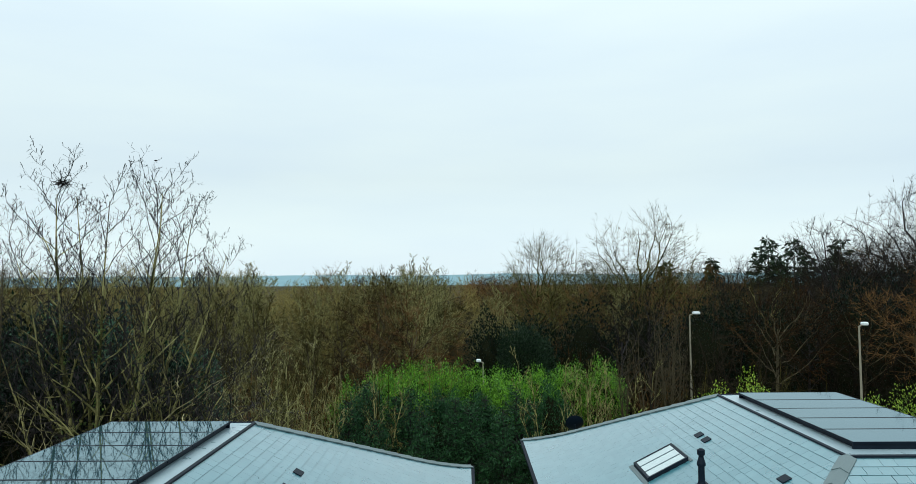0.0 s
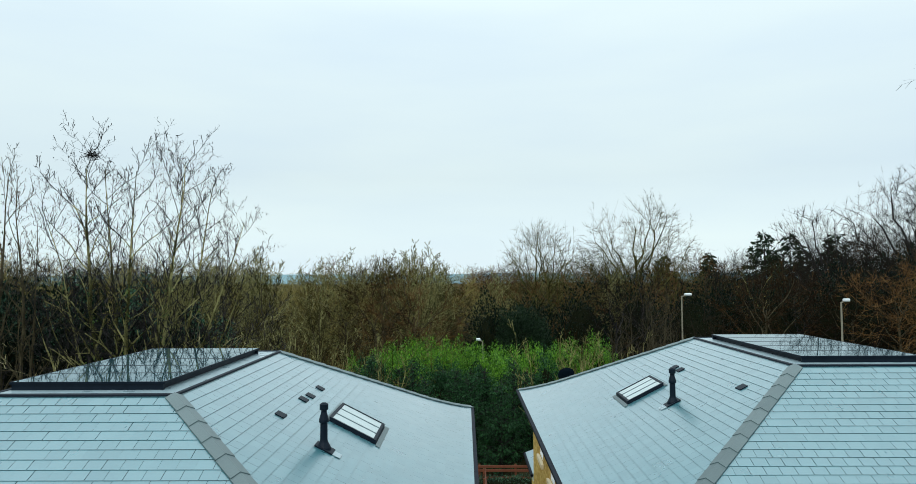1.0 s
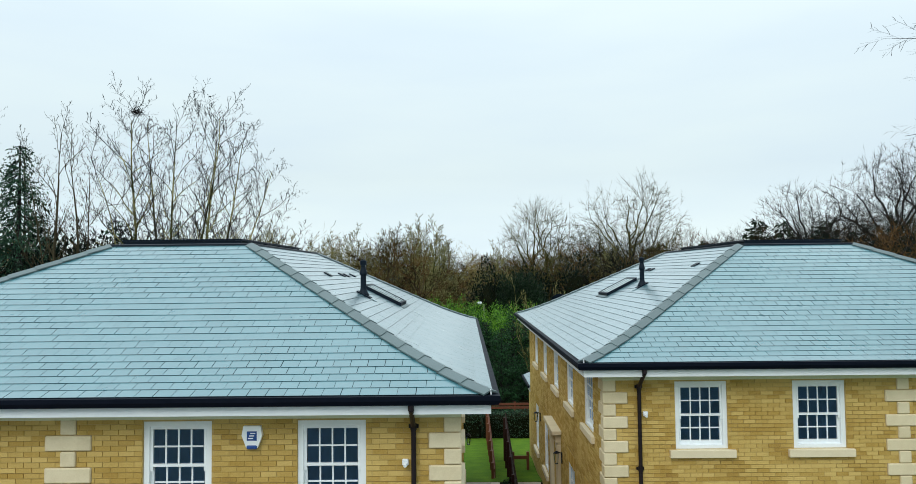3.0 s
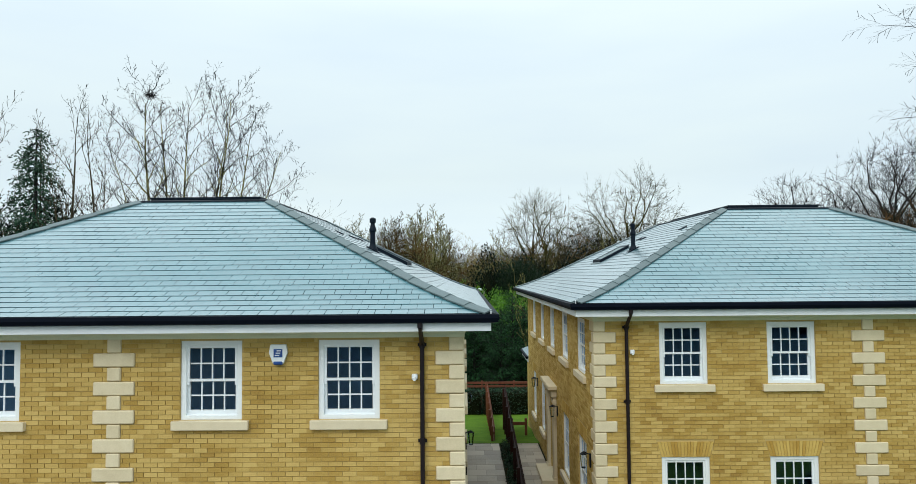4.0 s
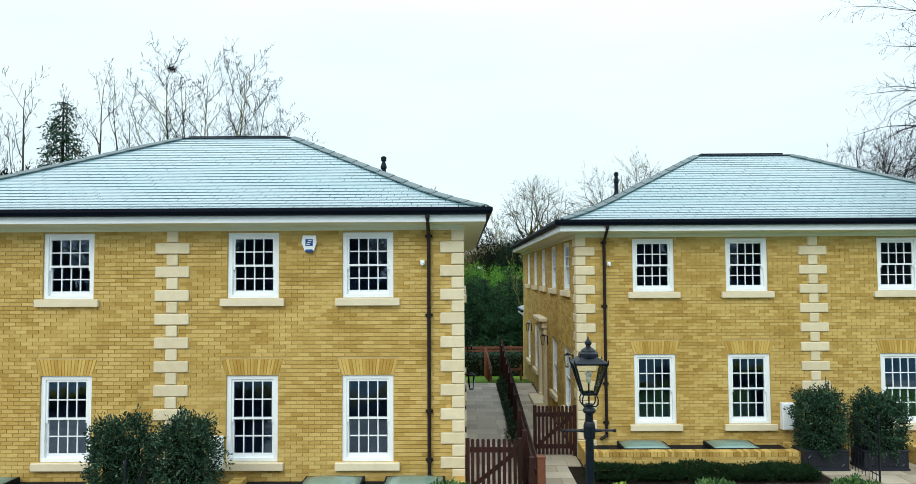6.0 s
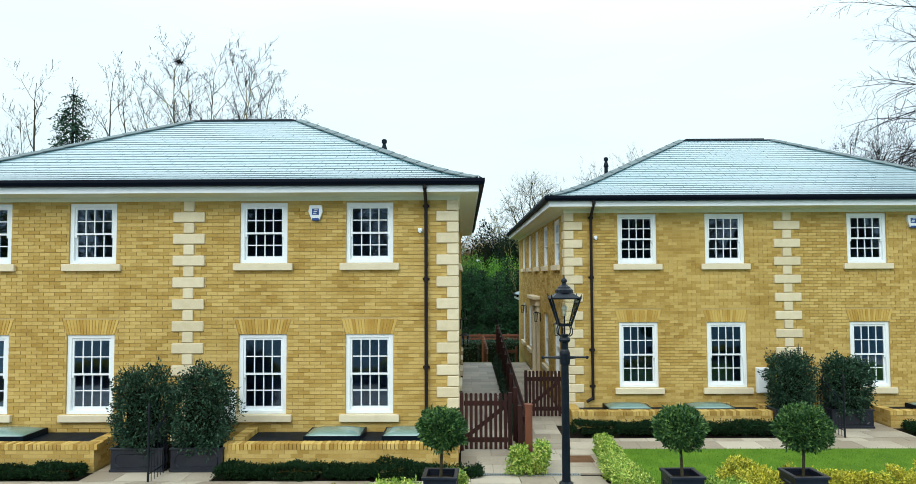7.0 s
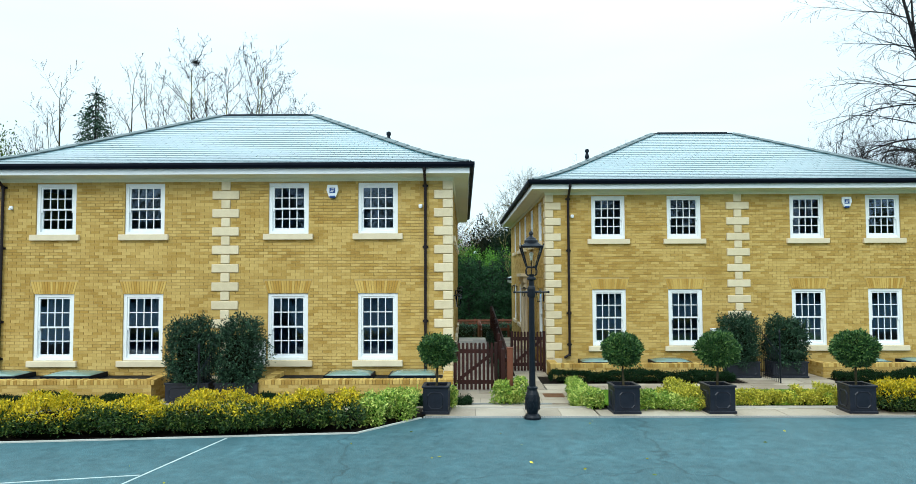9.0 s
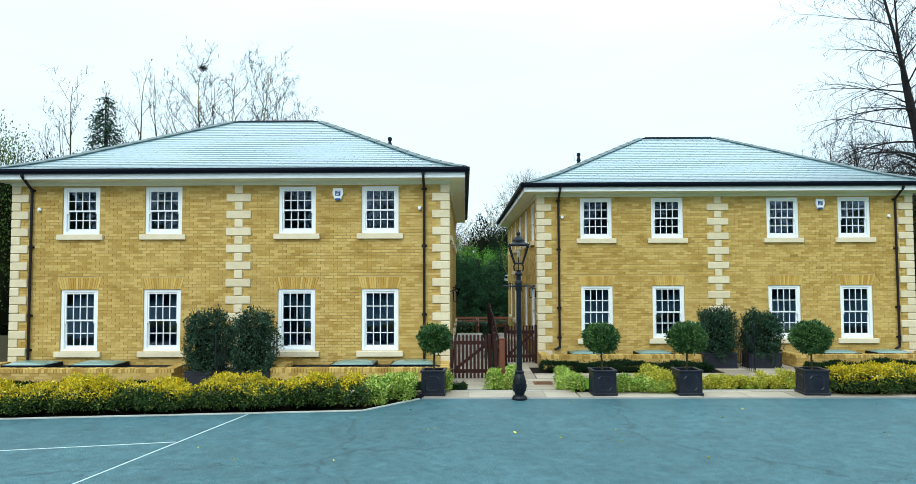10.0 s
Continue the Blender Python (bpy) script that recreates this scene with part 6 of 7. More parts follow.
for i in range(90):
    c = Vector((rng.gauss(0, 0.16), rng.gauss(0, 0.16), rng.gauss(0, 0.10)))
    d = Vector((rng.gauss(0, 1), rng.gauss(0, 1), rng.gauss(0, 0.4))).normalized() * 0.22
    nest_segs.append((c * 0.75 - d * 0.55, c * 0.75 + d * 0.55, 0.009, 0.009))
nest = part("bird_nest", tube_mesh("bird_nest", nest_segs, M_BARK_DARK), M_BARK_DARK)
fork = min((s for s in SEG_A if 0.012 < s[2] < 0.09), key=lambda s: (s[1] - Vector((-1.2, -0.2, 15.1))).length)[1]
nest.matrix_basis = pose(AX + fork.x, AY + fork.y, gz(AY) + fork.z + 0.05)
tagged(nest, "dark stick nest in the fork of a bare tree", "nest")

# low crooked limbs that sprawl round its foot
SEG_L = stemmed(17, [(FOOT, (x, y, z), b, w) for x, y, z, b, w in ((6.2, -0.6, 8.8, (-1.2, 0, 1.6), 1.0), (4.4, -1.0, 7.6, (-0.4, 0, 1.9), 0.8), (7.6, 0.2, 9.6, (-1.2, 0, 1.2), 0.8), (-3.2, -0.8, 8.0, (0.2, 0, 1.2), 0.6), (-5.6, -0.6, 7.6, (0.4, 0, 1.8), 0.6))], [(7, 0.42, 0.85, 0.24, 0.02, 7, 0.30), (5, 0.2, 0.8, 0.45, 0.0, 4, 0.32)], 0.065, 0.010, 20, 0.11, 0.5)
bare_tree(pose(AX + 0.3, 19.4, gz(19.4)), SEG_L, M_PALE, "low tree of pale crooked sprawling limbs", cut=0.022, flat=0.013)

# shared forms for the rest
PLAN_B = [(11, 0.38, 0.60, 0.24, 0.03, 7, 0.16), (8, 0.15, 0.75, 0.42, 0.02, 4, 0.22), (4, 0.15, 0.75, 0.46, 0.0, 3, 0.24)]
SEG_B = stemmed(21, [(FOOT, (-1.1, 0.2, 13.6), (-0.35, 0, 0), 1.0), (FOOT, (0.5, -0.2, 13.4), (0.25, 0, -0.4), 0.9), (FOOT, (0.0, 0.6, 12.0), (0.2, 0.2, 0), 0.75), (FOOT, (-2.4, -0.3, 11.8), (-0.1, 0, -0.9), 0.7)], PLAN_B, 0.155, 0.009)
PLAN_C = [(12, 0.25, 0.7, 0.26, 0.05, 6, 0.14), (5, 0.2, 0.65, 0.42, 0.04, 4, 0.17), (4, 0.2, 0.6, 0.5, 0.03, 3, 0.18)]
SEG_C = stemmed(31, [(FOOT, (2.6 * math.cos(a), 2.6 * math.sin(a), 8.6 - 0.7 * (k % 3)), (0.4 * math.cos(a), 0.4 * math.sin(a), -0.5), 0.9 - 0.1 * (k % 2)) for k, a in enumerate((0.2, 1.1, 2.2, 3.3, 4.1, 5.2))] + [(FOOT, (0.3, 0, 9.2), (0, 0, 0), 1.0)], PLAN_C, 0.12, 0.010)
PLAN_T = [(18, 0.34, 0.72, 0.30, 0.05, 7, 0.14), (7, 0.25, 0.65, 0.42, 0.05, 4, 0.16), (5, 0.2, 0.6, 0.5, 0.03, 3, 0.18)]
SEG_T = stemmed(41, [(FOOT, (-0.5, 0.2, 11.6), (0.3, 0.1, 0), 1.0), (FOOT, (1.3, -0.3, 11.0), (-0.1, 0.2, -0.4), 0.75), (FOOT, (-1.8, 0.3, 10.4), (0.1, 0, -0.5), 0.7)], PLAN_T, 0.19, 0.016)
# the large tree beside the second house: leaning trunks, long limbs that arch over and hang
PLAN_E = [(32, 0.22, 0.95, 0.33, lambda t: -0.15 + 0.17 * t, 12, 0.08), (11, 0.14, 0.58, 0.44, -0.06, 7, 0.12), (7, 0.10, 0.58, 0.48, -0.05, 4, 0.13)]
SEG_E = stemmed(53, [(FOOT, (-4.6, 0.0, 20.5), (-0.3, 0, 1.4), 1.0), (FOOT, (-2.0, 1.0, 21.0), (-0.2, 0.4, 1.0), 0.8), (FOOT, (0.8, -0.8, 20.0), (0.3, -0.3, 0), 0.8)], PLAN_E, 0.31, 0.0095, slim=0.38)


def tree_kit(segs, material, label, place, fine=None):
    return bare_tree(place, segs, material, label, cut=0.022, flat=0.012, fine=fine)


t_b = tree_kit(SEG_B, M_BARK, "slender bare tree with upright stems", pose(-16.8, 19.6, gz(19.6)) @ Matrix.Diagonal((1.04, 1.04, 1.04, 1)))
for x, y, s, a in ((-22.4, 23.5, 1.08, 70), (-26.5, 25.0, 0.88, 160), (-29.0, 27, 0.92, 230), (-24.6, 30, 0.9, 300), (-33, 28, 0.9, 20)):
    copy_thing(t_b, pose(x, y, gz(y), 0, 0, a) @ Matrix.Diagonal((s, s, s, 1)))
for x, y, s, a in ((11.8, 38, 0.56, 15), (13.6, 39.2, 0.56, 130), (10.0, 37.3, 0.46, 250), (12.7, 37.2, 0.6, 60)):
    copy_thing(t_b, pose(x, y, gz(y), 0, 0, a) @ Matrix.Diagonal((s, s, s, 1)))
t_c = tree_kit(SEG_C, M_BARK_MOSS, "spreading thicket-like bare tree", pose(-8.6, 27.5, gz(27.5)))
for x, y, s, a in ((-10.4, 24.5, 0.98, 40), (-9.4, 33, 0.95, 60), (-12.8, 31, 1.05, 20), (8.2, 38.5, 0.62, 240), (-5.0, 34.0, 0.8, 100), (-9.7, 21.2, 0.92, 200), (-7.4, 24.2, 0.86, 330)):
    copy_thing(t_c, pose(x, y, gz(y), 0, 0, a) @ Matrix.Diagonal((s, s, s, 1)))
t_t = tree_kit(SEG_T, M_BARK_MOSS, "bare tree with pale mossy limbs before the wood", pose(-7.9, 56, GROUND))
for x, y, s, a in ((-4.6, 55, 0.96, 110), (-12.5, 52, 0.84, 200), (-2.0, 58, 0.86, 290), (-16.5, 50, 0.9, 40), (3.2, 56, 0.78, 330), (13.2, 52, 0.78, 75), (-20.5, 46, 0.8, 130), (-24, 50, 0.85, 250)):
    copy_thing(t_t, pose(x, y, GROUND, 0, 0, a) @ Matrix.Diagonal((s, s, s, 1)))
t_r = tree_kit(stemmed(43, [(FOOT, (0.6, 0.3, 11.4), (-0.3, 0.1, 0), 1.0), (FOOT, (-1.2, 0.6, 10.8), (0.2, -0.2, -0.4), 0.8)], PLAN_T, 0.19, 0.016), M_BARK, "bare tree with brown limbs before the wood", pose(6.0, 57, GROUND), M_TWIG)
SEG_S = stemmed(61, [(FOOT, (2.2 * math.cos(a), 1.2 * math.sin(a), 8.2 - 0.5 * (k % 3)), (0.3 * math.cos(a), 0.2 * math.sin(a), -0.5), 0.8 + 0.1 * (k % 3)) for k, a in enumerate((0.1, 0.7, 1.5, 2.3, 3.0, 3.6, 4.4, 5.3))], [(8, 0.40, 0.45, 0.22, 0.05, 5, 0.14), (4, 0.2, 0.55, 0.45, 0.03, 3, 0.15)], 0.05, 0.013)
for x, y, s in ((5.4, 31.2, 1.0), (8.0, 31.8, 0.92)):
    bare_tree(pose(x, y, gz(y), 0, 0, 70 * x) @ Matrix.Diagonal((s, s, s, 1)), SEG_S, M_BARK_MOSS, "pale many-stemmed bare shrub before the laurel", cut=0.015, flat=0.012)
bare_tree(pose(27.7, 19.0, gz(19)), SEG_E, M_BARK_DARK, "large dark bare tree with long arching limbs", cut=0.03, flat=0.012)


# conifers
def conifer(place, seed, height, radius, material, label, droop=0.35, size=0.28, rows=26, start=0.12, per=16, group="conifers"):
    base = thing("conifer_tree", (0, 0, 0), label, "tree", group)
    r = random.Random(seed)
    segs = [(Vector((0, 0, -0.2)), Vector((0, 0, height * 0.5)), height * 0.02, height * 0.013), (Vector((0, 0, height * 0.5)), Vector((0, 0, height)), height * 0.013, 0.01)]
    pts, nr = [], []
    for k in range(rows):
        t = start + (1 - start) * k / rows
        reach = radius * (1 - t) ** 0.8 * r.uniform(0.75, 1.1) + 0.15
        for j in range(r.randint(4, 6)):
            a = r.uniform(0, 6.28)
            tip = Vector((math.cos(a) * reach, math.sin(a) * reach, height * t - droop * reach + r.uniform(-0.2, 0.2)))
            root = Vector((0, 0, height * t))
            segs.append((root, tip, 0.03, 0.01))
            n = max(4, int(per * reach))
            for i in range(n):
                q = root.lerp(tip, r.uniform(0.25, 1.05))
                pts.append(q + Vector((r.gauss(0, 0.16), r.gauss(0, 0.16), r.gauss(0, 0.13) - 0.1)))
                nr.append((math.cos(a) * 0.6, math.sin(a) * 0.6, -0.5))
    part("trunk", tube_mesh("trunk", segs, M_BARK_DARK), M_BARK_DARK, base)
    part("crown", leaf_mesh("crown", np.array([p[:] for p in pts]), np.array(nr), size, material, 0.35, 0.55), material, base)
    base.matrix_basis = place
    return base


conifer(pose(-21.15, 22.4, gz(22.4)), 1, 14.9, 3.5, M_FIR, "drooping dark conifer behind the roofs", droop=0.55, size=0.21, rows=40, per=52)
conifer(pose(-25.6, 24, gz(24)), 2, 11.6, 2.8, M_FIR, "broad dark conifer behind the roofs", droop=0.5, size=0.24, per=30)
conifer(pose(-17.6, 24.5, gz(24.5)), 3, 11.8, 2.0, M_FIR, "small dark conifer behind the roofs", droop=0.5)
conifer(pose(-14.8, 25.5, gz(25.5)), 4, 11.8, 2.0, M_FIR, "small dark conifer behind the roofs", droop=0.5)
for k, (x, y, h) in enumerate(((-16.2, 27, 11.2), (-13.2, 27.5, 10.4), (-11.6, 27, 9.6), (-22.6, 27, 11.4), (-28.0, 26, 11.0), (-33.5, 27, 11.5), (-20.4, 26.5, 10.6))):
    conifer(pose(x, y, gz(y)), 80 + k, h, 2.3, M_FIR, "dark conifer in the shade of the bare trees", droop=0.45, size=0.26, rows=30, per=30)
conifer(pose(-30.5, 25.0, gz(25)), 14, 9.5, 2.8, M_FIR, "broad dark conifer behind the roofs", droop=0.5, size=0.32)
conifer(pose(-19.0, 23.4, gz(23.4)), 15, 9.4, 2.2, M_FIR, "small dark conifer behind the roofs", droop=0.5)
for i in range(13):
    x = -6.2 + 0.85 * i
    yc = 33.5 + 1.6 * math.sin(i * 2.3)
    conifer(pose(x, yc, gz(yc)), 20 + i, 5.3 + 0.6 * math.sin(i * 1.9), 1.5, M_CONIFER, "green cypress screening the garden end", droop=-0.45, size=0.17, rows=26, start=0.04, per=44, group="cypress screen")
for i, (x, y, h, rad) in enumerate([(66, 143, 19.5, 8), (73, 146, 19.0, 9), (46, 150, 14.5, 5), (80, 140, 19, 9), (60, 160, 15, 4)]):
    conifer(pose(x, y, GROUND), 60 + i, h, rad, M_PINE, "dark layered cedar standing above the wood", droop=0.0, size=1.3, rows=11 if i != 4 else 20, start=0.35, per=7, group="cedars")


# laurel bank and bushes
def bush(name, x, y, rx, ry, high, material, label, seed, count, size, group, flat=1.0):
    base = thing(name, (x, y, GROUND), label, "shrub", group)
    d = unit(rnd(count))
    d[:, 2] = np.abs(d[:, 2])
    k = 1 + 0.28 * lump(d, 2.0, seed) + 0.15 * lump(d, 5.0, seed + 3)
    rr = np.random.uniform(0.75, 1.02, count) * k
    p = np.stack([x + rx * d[:, 0] * rr, y + ry * d[:, 1] * rr, GROUND + high * d[:, 2] ** flat * rr], 1)
    part("leaves", leaf_mesh("leaves", p, d + np.array([0, 0, 0.6]), size, material, 0.42, 0.7), material, base)
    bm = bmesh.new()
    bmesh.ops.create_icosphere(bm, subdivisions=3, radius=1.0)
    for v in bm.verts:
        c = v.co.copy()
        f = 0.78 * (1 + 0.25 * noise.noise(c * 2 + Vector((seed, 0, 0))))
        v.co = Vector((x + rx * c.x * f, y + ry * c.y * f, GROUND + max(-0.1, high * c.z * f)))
    part("core", bm, M_CORE_SHADE, base)
    return base


for i in range(9):
    x = -7.2 + 2.05 * i
    bush("laurel_bush", x, 40.5 + 1.0 * math.sin(i * 1.3), 1.7, 2.2, 4.9 + 0.3 * math.sin(i * 0.9) - (1.3 if i == 0 else 0.5 if i == 1 else 0), M_LAUREL, "bright green laurel bush in a tall hedge", 300 + i, 9000, 0.14, "laurel hedge", 0.7)
for i in range(6):
    bush("laurel_bush", -5.6 + 2.2 * i, 36.0 + 0.8 * math.sin(i * 2), 1.6, 1.8, 4.3 + 0.4 * math.sin(i * 1.7), M_LAUREL if i % 3 == 1 else M_CONIFER, "green evergreen bush in a tall hedge", 320 + i, 4500, 0.16, "laurel hedge", 0.7)
for i, (x, y, h) in enumerate([(8.6, 25.0, 5.4), (11.4, 26.0, 6.4), (13.8, 27.5, 6.5), (19.0, 27.0, 6.0), (21.5, 27.5, 6.2), (25.0, 25.5, 6.3), (17.0, 29.0, 5.2)]):
    bush("laurel_bush", x, y, 1.6, 1.6, h - 0.6 - (0.6 if x > 18 else 0), M_LIME, "yellow-green laurel bush behind the roofs", 340 + i, 6000, 0.12, "laurel bushes", 0.6)
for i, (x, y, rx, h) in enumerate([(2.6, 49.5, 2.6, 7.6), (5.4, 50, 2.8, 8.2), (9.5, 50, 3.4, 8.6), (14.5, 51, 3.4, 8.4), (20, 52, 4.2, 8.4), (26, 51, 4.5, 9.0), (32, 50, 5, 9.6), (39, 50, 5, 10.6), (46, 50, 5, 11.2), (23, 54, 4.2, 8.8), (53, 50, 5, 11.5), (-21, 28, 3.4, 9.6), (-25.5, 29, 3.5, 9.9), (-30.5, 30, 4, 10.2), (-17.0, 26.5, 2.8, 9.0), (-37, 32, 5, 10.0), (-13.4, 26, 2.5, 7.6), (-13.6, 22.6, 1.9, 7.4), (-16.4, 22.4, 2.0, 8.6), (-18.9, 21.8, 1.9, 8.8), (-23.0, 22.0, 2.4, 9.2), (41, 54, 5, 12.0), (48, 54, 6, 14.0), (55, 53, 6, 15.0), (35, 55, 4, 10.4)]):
    bush("evergreen_bush", x, y, rx, 2.6, h, M_SHADE, "evergreen undergrowth below the bare trees, shade put into its leaf colour", 360 + i, 4500, 0.24, "undergrowth", 0.7)
bush("evergreen_bush", 4.8, 46.0, 2.2, 2.0, 7.0, M_PINE, "dark green evergreen tree beyond the hedge", 381, 15000, 0.19, "undergrowth", 0.6)
bush("evergreen_bush", -27.7, 22.5, 2.9, 2.4, 11.6, M_IVY, "large olive green evergreen at the wood edge", 380, 12000, 0.17, "undergrowth", 0.6)


# ---- the wood ----
def twig_mesh(name, p0, p1, w, material, r):
    """One tapering sliver for each twig."""
    side = unit(np.cross(p1 - p0, r.normal(size=p0.shape))) * np.asarray(w).reshape(-1, 1)
    v = np.stack([p0 + side, p0 - side, p1], 1).reshape(-1, 3)
    me = bpy.data.meshes.new(name)
    me.from_pydata(v.tolist(), [], np.arange(len(v)).reshape(-1, 3).tolist())
    me.materials.append(material)
    return me


def soft_form(seed, limbs=11, branches=15, twigs=12, wide=0.33, low=0.22, stems=False, long=1.0, limb=0.0055):
    """A fine-twigged crown of height 1: trunk and limb segments, and the ends of the fine twigs."""
    r = np.random.RandomState(seed)
    segs, q0, q1, wd = [], [], [], []
    lean = r.normal(size=2) * 0.03
    heart = np.array([lean[0], lean[1], 0.56])

    axes = np.array([wide, wide, 0.42])

    def tuck(p):
        rel = (p - heart) / np.array([wide * 1.13, wide * 1.13, 0.46])
        far = np.linalg.norm(rel)
        return p if far < 1 else heart + (p - heart) * far ** -0.55

    if not stems:
        segs.append((Vector((0, 0, -0.03)), Vector((lean[0] * 0.5, lean[1] * 0.5, 0.33)), 0.017, 0.012))
        segs.append((Vector((lean[0] * 0.5, lean[1] * 0.5, 0.33)), Vector((lean[0], lean[1], 0.62)), 0.012, 0.006))
    for k in range(limbs):
        a = 2 * math.pi * (k + r.uniform(-0.3, 0.3)) / limbs * 2.4
        t = (k + 0.5) / limbs
        el = math.asin(min(1, -0.15 + 1.12 * t))
        reach = r.uniform(0.70, 0.95)
        end = heart + reach * np.array([wide * math.cos(a) * math.cos(el), wide * math.sin(a) * math.cos(el), 0.42 * math.sin(el)])
        start = np.array([0.02 * math.cos(a), 0.02 * math.sin(a), 0.0]) if stems else np.array([lean[0] * 0.6, lean[1] * 0.6, low + (0.58 - low) * t])
        mid = (start + end) / 2 + np.array([0.05 * math.cos(a), 0.05 * math.sin(a), 0.02 if not stems else -0.06])
        n = 6
        path = [(1 - u) ** 2 * start + 2 * u * (1 - u) * mid + u * u * end + r.normal(size=3) * 0.010 for u in np.linspace(0, 1, n + 1)]
        for i in range(n):
            ra, rb = limb * (1 - 0.85 * i / n), limb * (1 - 0.85 * (i + 1) / n)
            segs.append((Vector(path[i]), Vector(path[i + 1]), ra, rb))
        for b in range(branches):
            u = r.uniform(0.22, 1.0)
            i = min(n - 1, int(u * n))
            p = path[i] + (path[i + 1] - path[i]) * (u * n - i)
            along = path[i + 1] - path[i]
            along = along / np.linalg.norm(along)
            out = p - heart
            out = out / max(1e-3, np.linalg.norm(out))
            ray = (p - heart) / axes + r.normal(size=3) * 0.30
            ray = ray / max(1e-3, np.linalg.norm(ray))
            d = heart + axes * ray * r.uniform(0.88, 1.04) - p + along * 0.02
            L = max(0.05, min(0.22, np.linalg.norm(d)))
            d = d / max(1e-3, np.linalg.norm(d))
            kink = p + d * L * 0.5 + r.normal(size=3) * 0.008
            tip = tuck(kink + (d + np.array([0, 0, 0.12])) * L * 0.5 + r.normal(size=3) * 0.012)
            for e0, e1, ww in ((p, kink, 0.0015), (kink, tip, 0.0012)):
                q0.append(e0), q1.append(e1 + (e1 - e0) * 0.25), wd.append(ww)
            for _ in range(twigs):
                v = r.uniform(0.15, 1.0)
                c = p + (kink - p) * v * 2 if v < 0.5 else kink + (tip - kink) * (v * 2 - 1)
                dd = d * 0.6 + out * 0.45 + np.array([0, 0, 0.15]) + r.normal(size=3) * 0.5
                dd = dd / np.linalg.norm(dd) * r.uniform(0.03, 0.085) * long
                q0.append(c), q1.append(tuck(c + dd)), wd.append(0.00150)
    return segs, np.array(q0), np.array(q1), np.array(wd)


def soft_tree(seed, material, bark, label, group, thick=1.0, **how):
    segs, q0, q1, w = soft_form(seed, **how)
    base = thing("bare_tree", (0, 0, 0), label, "tree", group)
    part("trunk", tube_mesh("trunk", segs, bark), bark, base)
    part("crown", twig_mesh("crown", q0, q1, w * thick, material, np.random.RandomState(seed + 1)), material, base)
    return base


OLIVE = [soft_tree(700 + k, M_TWIG, M_BARK, "olive brown leafless tree of the wood", "trees of the wood", wide=0.36 + 0.05 * k) for k in range(3)]
OLIVE += [soft_tree(710 + k, M_TWIG, M_BARK_MOSS, "pale twiggy many-stemmed tree of the wood", "trees of the wood", wide=0.42, stems=True) for k in range(2)]
RUSSET = [soft_tree(720 + k, M_TWIG_RED, M_BARK, "russet leafless tree of the wood", "trees of the wood", wide=0.38 + 0.05 * k) for k in range(3)]
DARK = [soft_tree(730 + k, M_TWIG_DARK, M_BARK_DARK, "dark leafless tree on the wooded bank", "dark trees of the wood", thick=0.75, wide=0.38 + 0.05 * k) for k in range(2)]
FIRST = {}


def stand(form, x, y, high, turn):
    m = pose(x, y, GROUND, 0, 0, turn) @ Matrix.Diagonal((high, high, high, 1))
    if form.name in FIRST:
        copy_thing(form, m)
    else:
        FIRST[form.name] = (form, m)


# top of the wood by bearing: (run to the right per metre of depth, rise over eye level per metre of depth)
SKYLINE = [(-0.75, 0.020), (-0.32, 0.006), (-0.27, -0.020), (-0.205, -0.018), (-0.18, 0.006), (-0.03, 0.008), (0.0, 0.0), (0.04, 0.010), (0.12, 0.012), (0.25, 0.022), (0.36, 0.018), (0.47, 0.022), (0.54, 0.045), (0.75, 0.085)]


def skyline(u):
    for (a, ra), (b, rb) in zip(SKYLINE, SKYLINE[1:]):
        if u <= b:
            return ra + (rb - ra) * max(0.0, u - a) / (b - a)
    return SKYLINE[-1][1]


wr = random.Random(31)
for row, (y0, gap) in enumerate([(47, 3.6), (53, 3.9), (60, 4.2), (68, 4.6), (78, 5.2), (90, 5.8), (104, 6.6), (122, 7.5), (150, 9.5), (185, 12.0)]):
    half = 0.78 * (y0 + 6)
    x = -half + wr.uniform(0, gap)
    while x < half:
        y = y0 + wr.uniform(-2.6, 2.6)
        u = (x - 0.3) / (y + 5.5)
        high = (11.7 if u < -0.04 else 10.9) + skyline(u) * (y + 5.5) * wr.uniform(0.5, 1.0)
        high *= wr.uniform(0.66, 0.96) if row < 4 else wr.uniform(0.86, 1.12)
        if -0.03 < u < 0.095:
            high = min(high, 2.9 + 0.052 * (y + 17.9))
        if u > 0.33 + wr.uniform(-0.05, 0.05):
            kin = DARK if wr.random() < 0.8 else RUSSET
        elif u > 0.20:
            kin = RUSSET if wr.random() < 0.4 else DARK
        elif 0.02 < u < 0.10 and row > 4:
            kin = RUSSET if wr.random() < 0.7 else OLIVE
        else:
            kin = OLIVE if wr.random() < 0.85 else RUSSET
        if row < 4 and u < 0.13 and wr.random() < 0.65:
            kin = [t_t, t_r]
            high /= 12.0
        if not (row < 2 and 0.0 < u < 0.22 or row < 3 and 0.30 < u < 0.37):
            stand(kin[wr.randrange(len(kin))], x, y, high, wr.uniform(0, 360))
        x += gap * wr.uniform(0.75, 1.3)
